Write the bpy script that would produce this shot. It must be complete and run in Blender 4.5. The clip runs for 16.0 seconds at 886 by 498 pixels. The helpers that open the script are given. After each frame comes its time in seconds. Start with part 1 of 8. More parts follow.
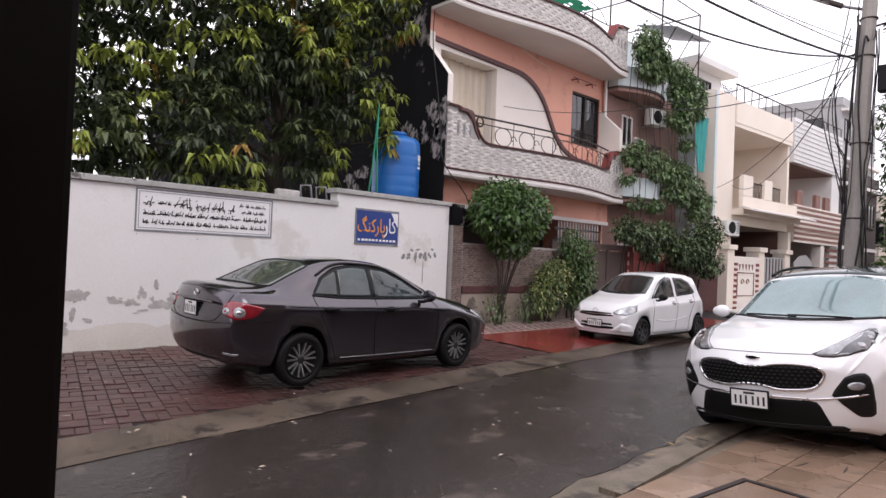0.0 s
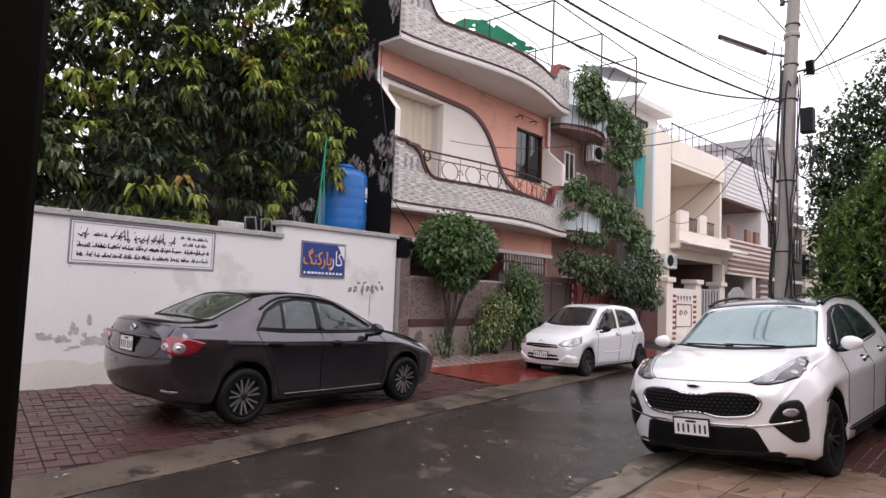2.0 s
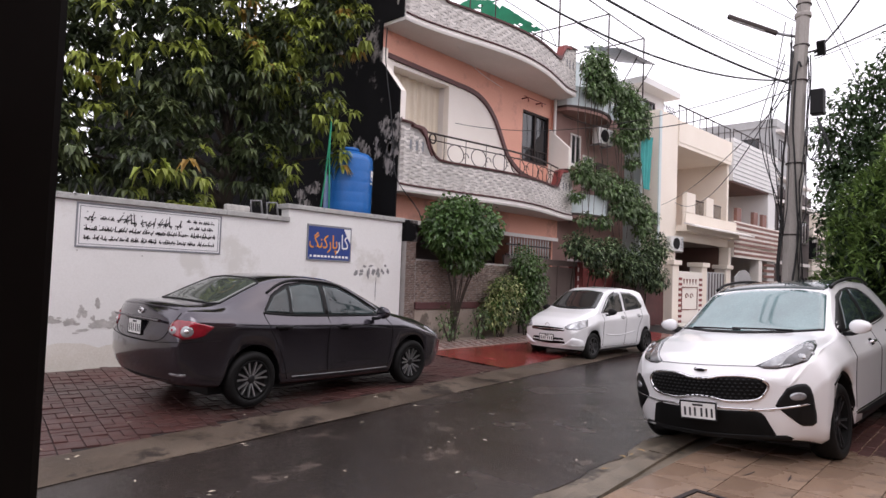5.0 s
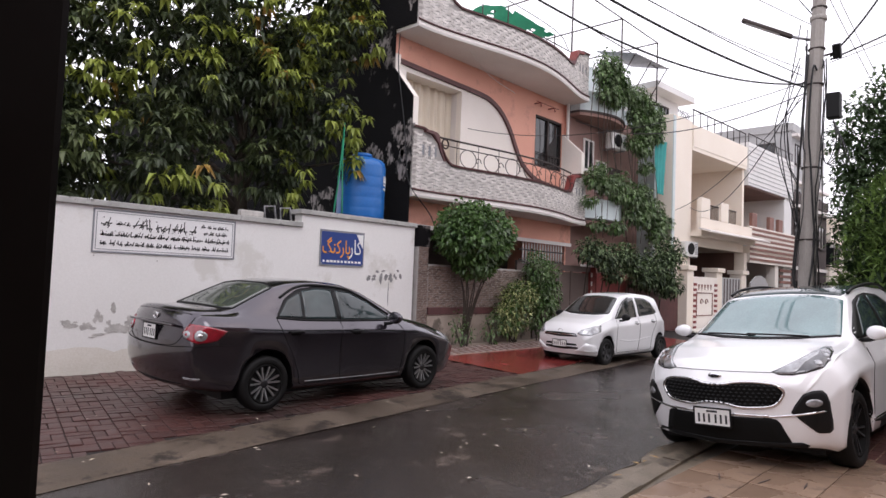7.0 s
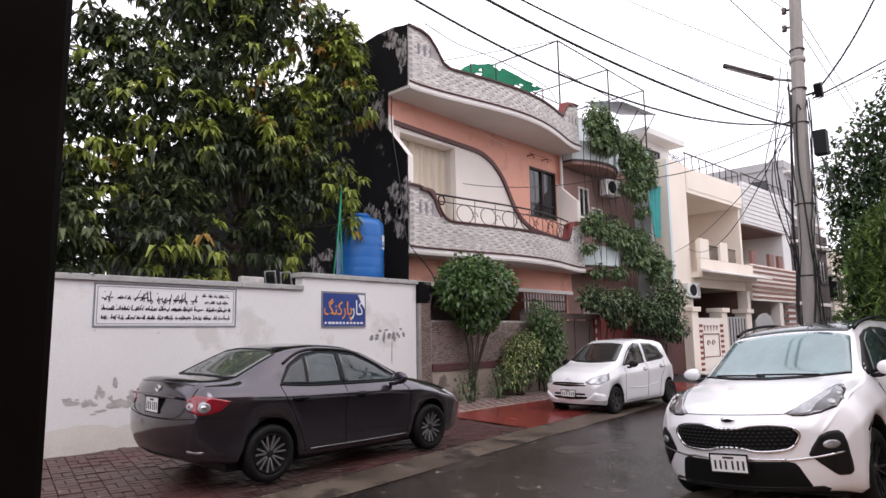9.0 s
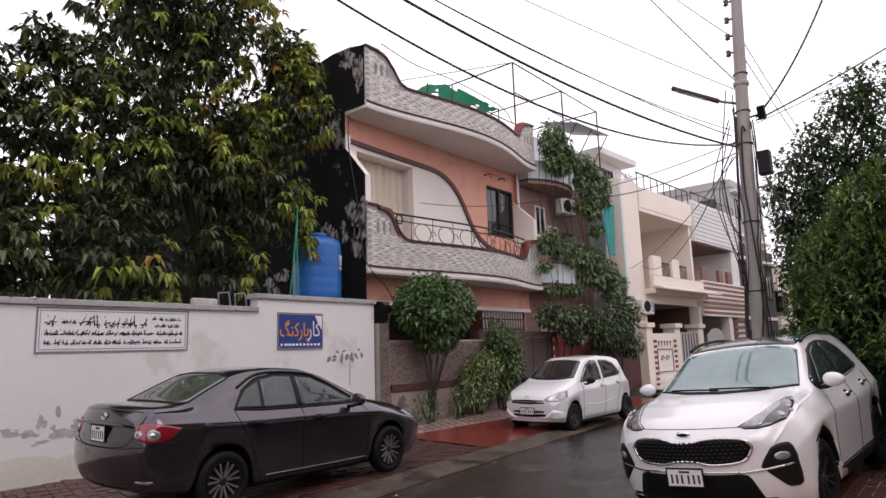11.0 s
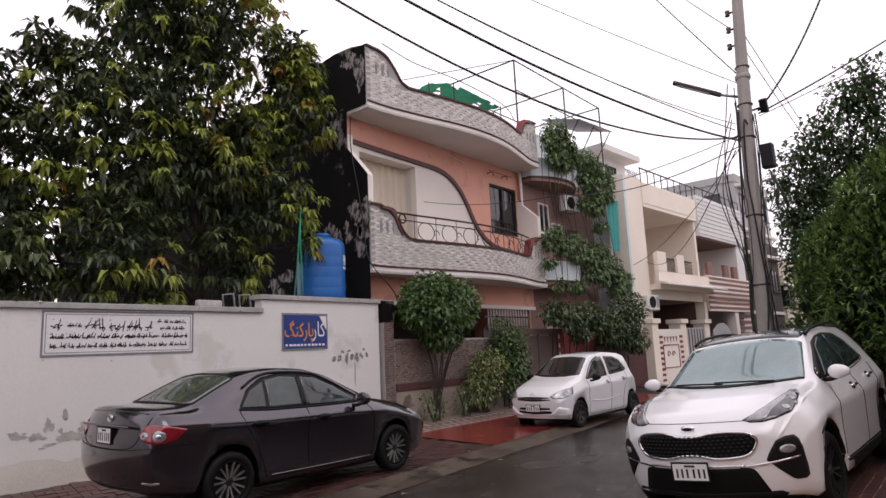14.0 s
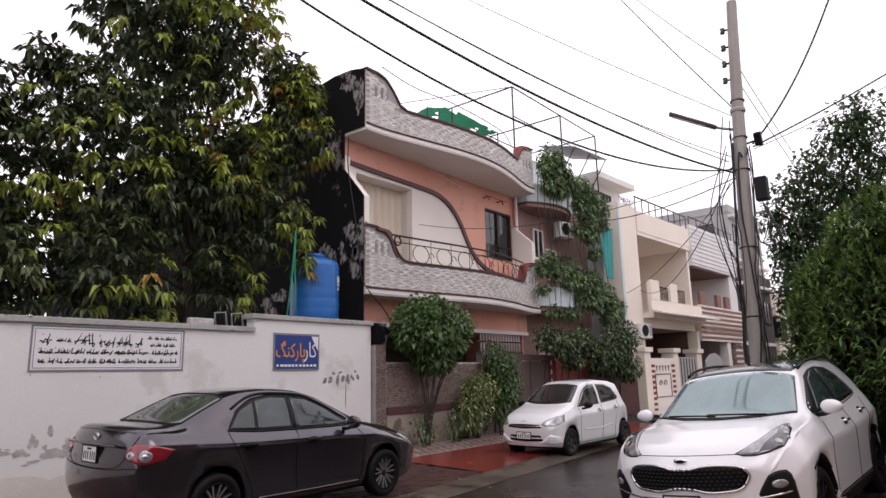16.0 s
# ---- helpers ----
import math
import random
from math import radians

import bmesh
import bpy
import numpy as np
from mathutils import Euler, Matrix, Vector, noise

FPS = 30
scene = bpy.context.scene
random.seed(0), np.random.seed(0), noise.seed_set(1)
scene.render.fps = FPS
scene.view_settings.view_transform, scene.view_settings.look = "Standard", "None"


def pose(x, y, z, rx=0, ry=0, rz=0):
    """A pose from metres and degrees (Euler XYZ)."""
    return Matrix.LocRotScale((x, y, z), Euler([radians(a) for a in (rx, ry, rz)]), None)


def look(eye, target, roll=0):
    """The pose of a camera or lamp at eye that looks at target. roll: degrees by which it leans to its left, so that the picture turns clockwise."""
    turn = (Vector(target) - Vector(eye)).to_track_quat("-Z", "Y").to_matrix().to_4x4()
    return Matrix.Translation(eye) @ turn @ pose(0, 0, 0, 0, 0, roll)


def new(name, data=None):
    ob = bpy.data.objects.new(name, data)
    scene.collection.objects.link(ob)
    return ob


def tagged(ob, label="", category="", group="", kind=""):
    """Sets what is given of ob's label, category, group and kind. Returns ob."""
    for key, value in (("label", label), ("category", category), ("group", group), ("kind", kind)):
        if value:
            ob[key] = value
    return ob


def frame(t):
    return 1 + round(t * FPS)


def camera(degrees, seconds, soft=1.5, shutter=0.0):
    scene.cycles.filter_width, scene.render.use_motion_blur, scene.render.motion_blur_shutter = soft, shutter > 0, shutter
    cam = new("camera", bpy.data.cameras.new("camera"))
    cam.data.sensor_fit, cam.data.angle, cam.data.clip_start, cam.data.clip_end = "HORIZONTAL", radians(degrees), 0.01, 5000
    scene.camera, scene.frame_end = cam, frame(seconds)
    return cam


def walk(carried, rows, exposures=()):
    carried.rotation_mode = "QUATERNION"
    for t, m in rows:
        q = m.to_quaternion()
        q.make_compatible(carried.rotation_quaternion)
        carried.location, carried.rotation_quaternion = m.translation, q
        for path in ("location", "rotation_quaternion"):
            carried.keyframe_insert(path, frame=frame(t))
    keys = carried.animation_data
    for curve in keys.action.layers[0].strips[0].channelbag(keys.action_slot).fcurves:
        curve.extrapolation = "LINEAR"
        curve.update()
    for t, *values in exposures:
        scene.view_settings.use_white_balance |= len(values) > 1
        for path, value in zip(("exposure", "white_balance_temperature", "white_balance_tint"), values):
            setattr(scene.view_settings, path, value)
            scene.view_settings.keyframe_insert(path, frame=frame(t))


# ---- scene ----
# ---- camera and its walk ----
# seconds, eye (m), heading counter-clockwise from +x, upward tilt, roll (degrees)
PATH = [
    (0, 0.002, -0.014, 1.499, 45.87, 0.76, 2.41),
    (0.5, 0.009, -0.012, 1.500, 43.38, 1.01, 1.98),
    (1, 0.003, -0.008, 1.501, 42.97, 1.46, 1.69),
    (1.5, 0.000, -0.000, 1.500, 41.66, 1.83, 1.82),
    (2, -0.014, -0.003, 1.491, 41.21, 3.90, 2.19),
    (2.5, 0.003, -0.000, 1.501, 40.11, 2.05, 2.18),
    (3, 0.001, 0.000, 1.500, 39.70, 2.33, 1.81),
    (3.5, -0.002, 0.010, 1.505, 39.88, 2.39, 1.11),
    (4, -0.009, 0.008, 1.497, 40.60, 2.57, 1.45),
    (4.5, -0.006, 0.019, 1.500, 40.82, 2.04, 2.21),
    (5, -0.015, 0.021, 1.501, 41.59, 2.35, 2.18),
    (5.2, -0.008, 0.007, 1.504, 41.95, 2.79, 2.32),
    (7.3, -0.011, 0.007, 1.497, 43.05, 2.76, 1.97),
    (7.5, -0.015, 0.005, 1.507, 42.37, 2.97, -0.76),
    (8, -0.010, 0.017, 1.514, 40.43, 3.23, 1.01),
    (8.5, -0.006, 0.010, 1.510, 40.34, 5.77, 0.14),
    (9, -0.013, -0.008, 1.525, 42.91, 7.60, -0.89),
    (9.5, -0.023, -0.001, 1.522, 43.12, 8.50, -0.41),
    (9.7, -0.003, -0.025, 1.533, 41.83, 8.76, -0.79),
    (11.8, 0.001, 0.015, 1.526, 38.69, 9.75, -2.23),
    (12, -0.004, 0.009, 1.517, 39.52, 10.80, -1.70),
    (12.5, 0.019, 0.003, 1.520, 38.35, 8.95, -1.04),
    (13, 0.019, -0.003, 1.517, 38.24, 9.57, -1.72),
    (13.5, 0.009, 0.006, 1.525, 38.03, 8.78, -3.07),
    (14, 0.021, -0.021, 1.514, 39.54, 9.15, -2.69),
    (14.5, 0.009, 0.000, 1.510, 39.47, 8.37, -1.23),
    (15, 0.023, 0.000, 1.530, 39.30, 7.88, -0.84),
    (15.5, -0.006, -0.005, 1.522, 39.92, 9.78, -1.48),
    (16, 0.003, -0.011, 1.535, 38.91, 11.13, -1.30),
]
cam = camera(69.2, 16.0)
walk(cam, [(t, pose(x, y, z, 90 + tilt, 0, turn - 90) @ pose(0, 0, 0, 0, 0, roll)) for t, x, y, z, turn, tilt, roll in PATH],
     exposures=[(0.0, 0.24, 6350, 17), (5.2, 0.20, 6350, 17), (7.3, 0.20, 6300, 16), (8.5, 0.24, 6300, 16), (9.5, 0.27, 6300, 17), (11.8, -0.28, 6550, 20), (14.0, -0.24, 6550, 20), (16.0, -0.12, 6450, 19)])

# ---- sky and sun: an overcast, wet day ----
world = bpy.data.worlds.new("overcast_sky")
scene.world = world
world.use_nodes = True
wn, wl = world.node_tree.nodes, world.node_tree.links
wn.clear()
sky = wn.new("ShaderNodeTexSky")
sky.sky_type, sky.sun_disc = "NISHITA", False
sky.sun_elevation, sky.sun_rotation = radians(52), radians(140)
sky.dust_density = 4.0
cloud = wn.new("ShaderNodeMixRGB")
cloud.inputs["Fac"].default_value = 0.88
cloud.inputs["Color2"].default_value = (10.6, 10.3, 10.5, 1)
w_bg = wn.new("ShaderNodeBackground")
w_bg.inputs["Strength"].default_value = 0.145
w_out = wn.new("ShaderNodeOutputWorld")
wl.new(sky.outputs["Color"], cloud.inputs["Color1"])
wl.new(cloud.outputs["Color"], w_bg.inputs["Color"])
wl.new(w_bg.outputs["Background"], w_out.inputs["Surface"])

sun_data = bpy.data.lights.new("sun", "SUN")
sun_data.energy, sun_data.angle, sun_data.color = 0.5, radians(25), (1.0, 0.97, 0.93)
sun_lamp = new("sun", sun_data)
sun_lamp.matrix_world = look((0, 0, 30), (6, 9.5, 15))


# ---- materials ----
def node_mat(name):
    m = bpy.data.materials.new(name)
    m.use_nodes = True
    nt = m.node_tree
    return m, nt, nt.nodes["Principled BSDF"]


def surface(name, c1, c2=None, rough=0.6, metal=0.0, scale=6.0, fine=60.0, bump=0.2, dist=0.01, coat=0.0, spread=0.5, stain=None, stain_scale=1.2,
            stain_at=0.56, rough_var=0.0, vary=0.0, ior=None, stretch=(1, 1, 1)):
    """Two-scale procedural surface: broad tone change, fine grain with relief, optional stains and per-piece variation."""
    m, nt, b = node_mat(name)
    n, l = nt.nodes, nt.links
    c2 = c2 or tuple(x * 0.82 for x in c1)
    tc = n.new("ShaderNodeTexCoord")
    mp = n.new("ShaderNodeMapping")
    mp.inputs["Scale"].default_value = stretch
    l.new(tc.outputs["Object"], mp.inputs["Vector"])
    big = n.new("ShaderNodeTexNoise")
    big.inputs["Scale"].default_value, big.inputs["Detail"].default_value = scale, 5
    l.new(mp.outputs["Vector"], big.inputs["Vector"])
    ramp = n.new("ShaderNodeValToRGB")
    ramp.color_ramp.elements[0].position, ramp.color_ramp.elements[1].position = 0.5 - spread / 2, 0.5 + spread / 2
    ramp.color_ramp.elements[0].color, ramp.color_ramp.elements[1].color = (*c2, 1), (*c1, 1)
    l.new(big.outputs["Fac"], ramp.inputs["Fac"])
    colour = ramp.outputs["Color"]
    small = n.new("ShaderNodeTexNoise")
    small.inputs["Scale"].default_value, small.inputs["Detail"].default_value = fine, 6
    l.new(mp.outputs["Vector"], small.inputs["Vector"])
    grain = n.new("ShaderNodeMixRGB")
    grain.blend_type = "OVERLAY"
    grain.inputs["Fac"].default_value = 0.22
    l.new(colour, grain.inputs["Color1"])
    l.new(small.outputs["Fac"], grain.inputs["Color2"])
    colour = grain.outputs["Color"]
    if stain:
        sn = n.new("ShaderNodeTexNoise")
        sn.inputs["Scale"].default_value, sn.inputs["Detail"].default_value, sn.inputs["Roughness"].default_value = stain_scale, 9, 0.68
        l.new(tc.outputs["Object"], sn.inputs["Vector"])
        sr = n.new("ShaderNodeValToRGB")
        sr.color_ramp.elements[0].position, sr.color_ramp.elements[1].position = stain_at, stain_at + 0.07
        l.new(sn.outputs["Fac"], sr.inputs["Fac"])
        mx = n.new("ShaderNodeMixRGB")
        mx.inputs["Color2"].default_value = (*stain, 1)
        l.new(sr.outputs["Color"], mx.inputs["Fac"])
        l.new(colour, mx.inputs["Color1"])
        colour = mx.outputs["Color"]
    if vary:
        oi = n.new("ShaderNodeObjectInfo")
        geo = n.new("ShaderNodeNewGeometry")
        add = n.new("ShaderNodeMath")
        l.new(oi.outputs["Random"], add.inputs[0])
        l.new(geo.outputs["Random Per Island"], add.inputs[1])
        fr = n.new("ShaderNodeMath")
        fr.operation = "FRACT"
        l.new(add.outputs[0], fr.inputs[0])
        mr = n.new("ShaderNodeMapRange")
        mr.inputs["To Min"].default_value, mr.inputs["To Max"].default_value = 1 - vary, 1 + vary
        l.new(fr.outputs[0], mr.inputs["Value"])
        hs = n.new("ShaderNodeHueSaturation")
        l.new(mr.outputs[0], hs.inputs["Value"])
        l.new(colour, hs.inputs["Color"])
        colour = hs.outputs["Color"]
    l.new(colour, b.inputs["Base Color"])
    b.inputs["Roughness"].default_value, b.inputs["Metallic"].default_value = rough, metal
    if ior:
        b.inputs["IOR"].default_value = ior
    if coat:
        b.inputs["Coat Weight"].default_value, b.inputs["Coat Roughness"].default_value = coat, 0.04
    if rough_var:
        rv = n.new("ShaderNodeMapRange")
        rv.inputs["From Min"].default_value, rv.inputs["From Max"].default_value = 0.35, 0.65
        rv.inputs["To Min"].default_value, rv.inputs["To Max"].default_value = max(0.02, rough - rough_var), min(1, rough + rough_var)
        l.new(big.outputs["Fac"], rv.inputs["Value"])
        l.new(rv.outputs[0], b.inputs["Roughness"])
    if bump:
        bp = n.new("ShaderNodeBump")
        bp.inputs["Strength"].default_value, bp.inputs["Distance"].default_value = bump, dist
        l.new(small.outputs["Fac"], bp.inputs["Height"])
        l.new(bp.outputs["Normal"], b.inputs["Normal"])
    return m


M = {}
# lighter stain patches: worn surface, with wet sheen put into the colour too
M["asphalt"] = surface("wet_asphalt", (0.041, 0.032, 0.028), (0.021, 0.0168, 0.0148), rough=0.18, scale=0.55, fine=90, bump=0.5, dist=0.006, rough_var=0.14, stain=(0.095, 0.074, 0.062), stain_scale=2.2, stain_at=0.575)
# water film on the road: shallow ripples over the grain
_nt = M["asphalt"].node_tree
_rip = _nt.nodes.new("ShaderNodeTexNoise")
_rip.name = "ripple"
_rip.inputs["Scale"].default_value, _rip.inputs["Detail"].default_value, _rip.inputs["Roughness"].default_value = 13.0, 6, 0.65
_co = [n for n in _nt.nodes if n.type == "TEX_COORD"][0]
_nt.links.new(_co.outputs["Object"], _rip.inputs["Vector"])
_b0 = [n for n in _nt.nodes if n.type == "BUMP"][0]
_b1 = _nt.nodes.new("ShaderNodeBump")
_b1.inputs["Strength"].default_value, _b1.inputs["Distance"].default_value = 0.50, 0.014
_nt.links.new(_rip.outputs["Fac"], _b1.inputs["Height"])
_nt.links.new(_b0.outputs["Normal"], _b1.inputs["Normal"])
_nt.links.new(_b1.outputs["Normal"], _nt.nodes["Principled BSDF"].inputs["Normal"])
M["concrete"] = surface("wet_concrete", (0.28, 0.22, 0.17), (0.105, 0.080, 0.062), rough=0.42, scale=1.4, fine=60, bump=0.5, dist=0.009, rough_var=0.14, stain=(0.060, 0.046, 0.038), stain_scale=1.7, stain_at=0.54)
M["kerb"] = surface("kerb_concrete", (0.22, 0.18, 0.135), (0.095, 0.078, 0.056), rough=0.5, scale=3, fine=60, bump=0.6, dist=0.012, stain=(0.055, 0.044, 0.034), stain_scale=2.4, stain_at=0.53)
M["soil"] = surface("damp_ground", (0.10, 0.085, 0.07), (0.05, 0.045, 0.04), rough=0.8, scale=1, fine=30, bump=0.5, dist=0.02)
M["paver"] = surface("wet_red_paver", (0.094, 0.032, 0.027), (0.027, 0.0165, 0.0145), rough=0.42, scale=0.6, fine=90, bump=0.3, dist=0.004, vary=0.16, rough_var=0.12)
M["paver_bed"] = surface("paver_joint_sand", (0.014, 0.010, 0.009), rough=0.75, scale=4, fine=90)
M["red_slab"] = surface("wet_red_slab", (0.25, 0.034, 0.030), (0.14, 0.028, 0.025), rough=0.20, scale=1.1, fine=60, bump=0.12, dist=0.003, rough_var=0.08)
M["white_wall"] = surface("whitewashed_plaster", (0.80, 0.80, 0.79), (0.72, 0.715, 0.69), rough=0.85, scale=0.9, fine=45, bump=0.25, dist=0.006, spread=0.8, stain=(0.66, 0.65, 0.615), stain_scale=0.9, stain_at=0.55)
M["cap"] = surface("weathered_coping", (0.52, 0.52, 0.50), (0.25, 0.25, 0.24), rough=0.8, scale=3, fine=40, bump=0.4, stain=(0.12, 0.12, 0.11), stain_scale=3)
M["peel"] = surface("peeled_plaster", (0.54, 0.525, 0.50), (0.34, 0.33, 0.31), rough=0.9, scale=9, fine=60, bump=0.5)
M["damp"] = surface("damp_whitewash", (0.73, 0.705, 0.65), (0.62, 0.585, 0.51), rough=0.88, scale=1.8, fine=45, bump=0.3)
M["black_wall"] = surface("mould_blackened_plaster", (0.009, 0.0085, 0.009), (0.005, 0.005, 0.0055), rough=0.9, scale=1.2, fine=30, bump=0.5, dist=0.012, stain=(0.25, 0.225, 0.215), stain_scale=0.85, stain_at=0.585, ior=1.18)
M["pink"] = surface("salmon_paint", (0.78, 0.40, 0.30), (0.70, 0.35, 0.26), rough=0.75, scale=0.7, fine=40, bump=0.15, stain=(0.55, 0.28, 0.21), stain_scale=0.5)
M["cream"] = surface("cream_paint", (0.85, 0.80, 0.74), (0.78, 0.72, 0.66), rough=0.75, scale=0.9, fine=40, bump=0.15)
M["stone_bed"] = surface("stone_bedding", (0.42, 0.40, 0.38), (0.32, 0.30, 0.285), rough=0.85, scale=5, fine=60)
M["stone_brown"] = surface("brown_split_stone", (0.36, 0.275, 0.235), (0.19, 0.145, 0.125), rough=0.75, scale=6, fine=50, bump=0.4, dist=0.008, vary=0.22)
M["stone"] = surface("split_stone_strip", (0.80, 0.765, 0.735), (0.64, 0.61, 0.58), rough=0.75, scale=6, fine=50, bump=0.4, dist=0.008, vary=0.12)
M["maroon"] = surface("maroon_trim_paint", (0.115, 0.042, 0.042), (0.075, 0.03, 0.03), rough=0.55, scale=4, fine=60, bump=0.15)
M["red_trim"] = surface("red_trim_paint", (0.27, 0.055, 0.05), (0.18, 0.045, 0.04), rough=0.6, scale=4, fine=60, bump=0.2)
M["slab_white"] = surface("white_soffit", (0.76, 0.72, 0.69), (0.66, 0.62, 0.59), rough=0.85, scale=1.0, fine=40, bump=0.2)
M["iron"] = surface("dark_iron", (0.055, 0.04, 0.038), (0.035, 0.028, 0.026), rough=0.5, metal=0.6, scale=12, fine=80, bump=0.2)
M["dark_glass"] = surface("window_glass", (0.02, 0.022, 0.025), (0.016, 0.018, 0.02), rough=0.05, scale=2, fine=5, bump=0.0, ior=1.6)
M["gate_brown"] = surface("brown_gate_paint", (0.115, 0.085, 0.075), (0.085, 0.062, 0.055), rough=0.5, scale=1.5, fine=60, bump=0.15)
M["h2_wall"] = surface("faded_terracotta_paint", (0.34, 0.20, 0.17), (0.23, 0.14, 0.12), rough=0.8, scale=0.8, fine=40, bump=0.25, stain=(0.11, 0.085, 0.08), stain_scale=0.6)
M["h2_pale"] = surface("pale_grey_paint", (0.66, 0.74, 0.75), (0.54, 0.60, 0.61), rough=0.8, scale=0.8, fine=40, bump=0.2)
M["h3_cream"] = surface("sandy_cream_paint", (0.88, 0.805, 0.71), (0.80, 0.71, 0.61), rough=0.8, scale=0.5, fine=30, bump=0.15)
M["h3_pink"] = surface("inner_peach_paint", (0.56, 0.40, 0.33), (0.46, 0.33, 0.27), rough=0.8, scale=0.6, fine=30, bump=0.15)
M["white_paint"] = surface("white_facade_paint", (0.78, 0.77, 0.76), (0.70, 0.69, 0.68), rough=0.75, scale=0.6, fine=30, bump=0.15)
M["brown_band"] = surface("brown_tile_band", (0.27, 0.13, 0.10), (0.20, 0.10, 0.08), rough=0.6, scale=2, fine=40, bump=0.2)
M["grey_far"] = surface("grey_render", (0.46, 0.46, 0.46), (0.36, 0.36, 0.36), rough=0.85, scale=0.5, fine=20, bump=0.2)
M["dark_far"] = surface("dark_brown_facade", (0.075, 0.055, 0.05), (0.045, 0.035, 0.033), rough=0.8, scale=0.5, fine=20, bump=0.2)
M["pole"] = surface("pole_concrete", (0.40, 0.37, 0.34), (0.27, 0.25, 0.23), rough=0.8, scale=2.5, fine=60, bump=0.35, stretch=(1, 1, 0.25))
M["cable"] = surface("black_cable", (0.012, 0.012, 0.013), rough=0.5, scale=4, fine=30, bump=0)
M["blue_tank"] = surface("blue_polyethylene", (0.014, 0.15, 0.47), (0.011, 0.115, 0.39), rough=0.36, scale=1.5, fine=40, bump=0.08)
M["teal"] = surface("teal_shade_cloth", (0.055, 0.36, 0.34), (0.04, 0.27, 0.26), rough=0.8, scale=2, fine=80, bump=0.3)
M["green_net"] = surface("green_shade_net", (0.03, 0.36, 0.20), (0.02, 0.24, 0.13), rough=0.8, scale=2, fine=80, bump=0.3)
M["curtain"] = surface("beige_curtain_cloth", (0.76, 0.68, 0.56), (0.62, 0.53, 0.42), rough=0.9, scale=2, fine=120, bump=0.3, stretch=(3, 3, 0.4))
M["bark"] = surface("grey_brown_bark", (0.085, 0.065, 0.05), (0.04, 0.032, 0.026), rough=0.9, scale=6, fine=40, bump=0.8, dist=0.02, stretch=(1, 1, 0.3))
M["gate_black"] = surface("black_gate_enamel", (0.0045, 0.004, 0.0036), (0.003, 0.0026, 0.0024), rough=0.36, scale=3, fine=40, bump=0.15, dist=0.002, rough_var=0.12, ior=1.22)
M["steel"] = surface("galvanised_steel", (0.36, 0.36, 0.37), (0.25, 0.25, 0.26), rough=0.45, metal=0.8, scale=8, fine=60, bump=0.15)
M["white_plastic"] = surface("white_plastic", (0.78, 0.78, 0.76), (0.70, 0.70, 0.68), rough=0.45, scale=3, fine=50, bump=0.05)
M["black_plastic"] = surface("black_plastic", (0.007, 0.007, 0.0075), (0.005, 0.005, 0.0055), rough=0.5, scale=5, fine=90, bump=0.1, dist=0.002, ior=1.32)
M["sign_blue"] = surface("blue_sign_enamel", (0.012, 0.045, 0.24), (0.010, 0.036, 0.19), rough=0.4, scale=2, fine=50, bump=0.05)
M["sign_white"] = surface("white_sign_paint", (0.82, 0.82, 0.82), (0.76, 0.76, 0.76), rough=0.6, scale=2, fine=50, bump=0.05)
M["ink"] = surface("black_sign_paint", (0.020, 0.020, 0.022), (0.03, 0.03, 0.032), rough=0.7, scale=10, fine=80, bump=0.05)
M["grey_line"] = surface("grey_sign_border", (0.24, 0.25, 0.27), (0.18, 0.19, 0.21), rough=0.7, scale=6, fine=80, bump=0.05)
M["orange"] = surface("orange_sign_paint", (0.85, 0.33, 0.02), (0.75, 0.28, 0.02), rough=0.5, scale=6, fine=60, bump=0.05)


# ---- mesh helpers ----
def link(name, bm, material, parent=None, label="", smooth=False, flat_angle=None):
    me = bpy.data.meshes.new(name)
    bmesh.ops.recalc_face_normals(bm, faces=bm.faces)
    bm.to_mesh(me)
    bm.free()
    for mt in (material if isinstance(material, (list, tuple)) else [material]):
        me.materials.append(mt)
    if smooth:
        me.polygons.foreach_set("use_smooth", [True] * len(me.polygons))
        if flat_angle:
            me.set_sharp_from_angle(angle=radians(flat_angle))
    ob = new(name, me)
    if parent:
        ob.parent = parent
    if label:
        ob["label"] = label
    return ob


def part(name, bm, material, parent, label="", smooth=False, flat_angle=None):
    return link(name, bm, material, parent, label, smooth, flat_angle)


def thing(name, m, label, category, group="", kind=""):
    ob = new(name)
    ob.empty_display_size = 0.1
    ob.matrix_basis = m
    return tagged(ob, label, category, group, kind)


def add_box(bm, x0, x1, y0, y1, z0, z1, bevel=0.0, m=None, idx=0):
    t = bmesh.new() if bevel else bm
    vs = [t.verts.new((x, y, z)) for z in (z0, z1) for y in (y0, y1) for x in (x0, x1)]
    fs = [t.faces.new([vs[i] for i in f]) for f in ((0, 2, 3, 1), (4, 5, 7, 6), (0, 1, 5, 4), (2, 6, 7, 3), (0, 4, 6, 2), (1, 3, 7, 5))]
    for f in fs:
        f.material_index = idx
    if bevel:
        bmesh.ops.bevel(t, geom=t.edges[:], offset=bevel, segments=2, affect="EDGES", profile=0.6)
        merge(bm, t, m, idx)
        t.free()
    elif m:
        bmesh.ops.transform(bm, matrix=m, verts=vs)
    return bm


def merge(bm, other, m=None, idx=None):
    other.verts.index_update()
    made = [bm.verts.new((m @ v.co) if m else v.co) for v in other.verts]
    for f in other.faces:
        try:
            g = bm.faces.new([made[v.index] for v in f.verts])
            g.material_index = f.material_index if idx is None else idx
            g.smooth = f.smooth
        except ValueError:
            pass


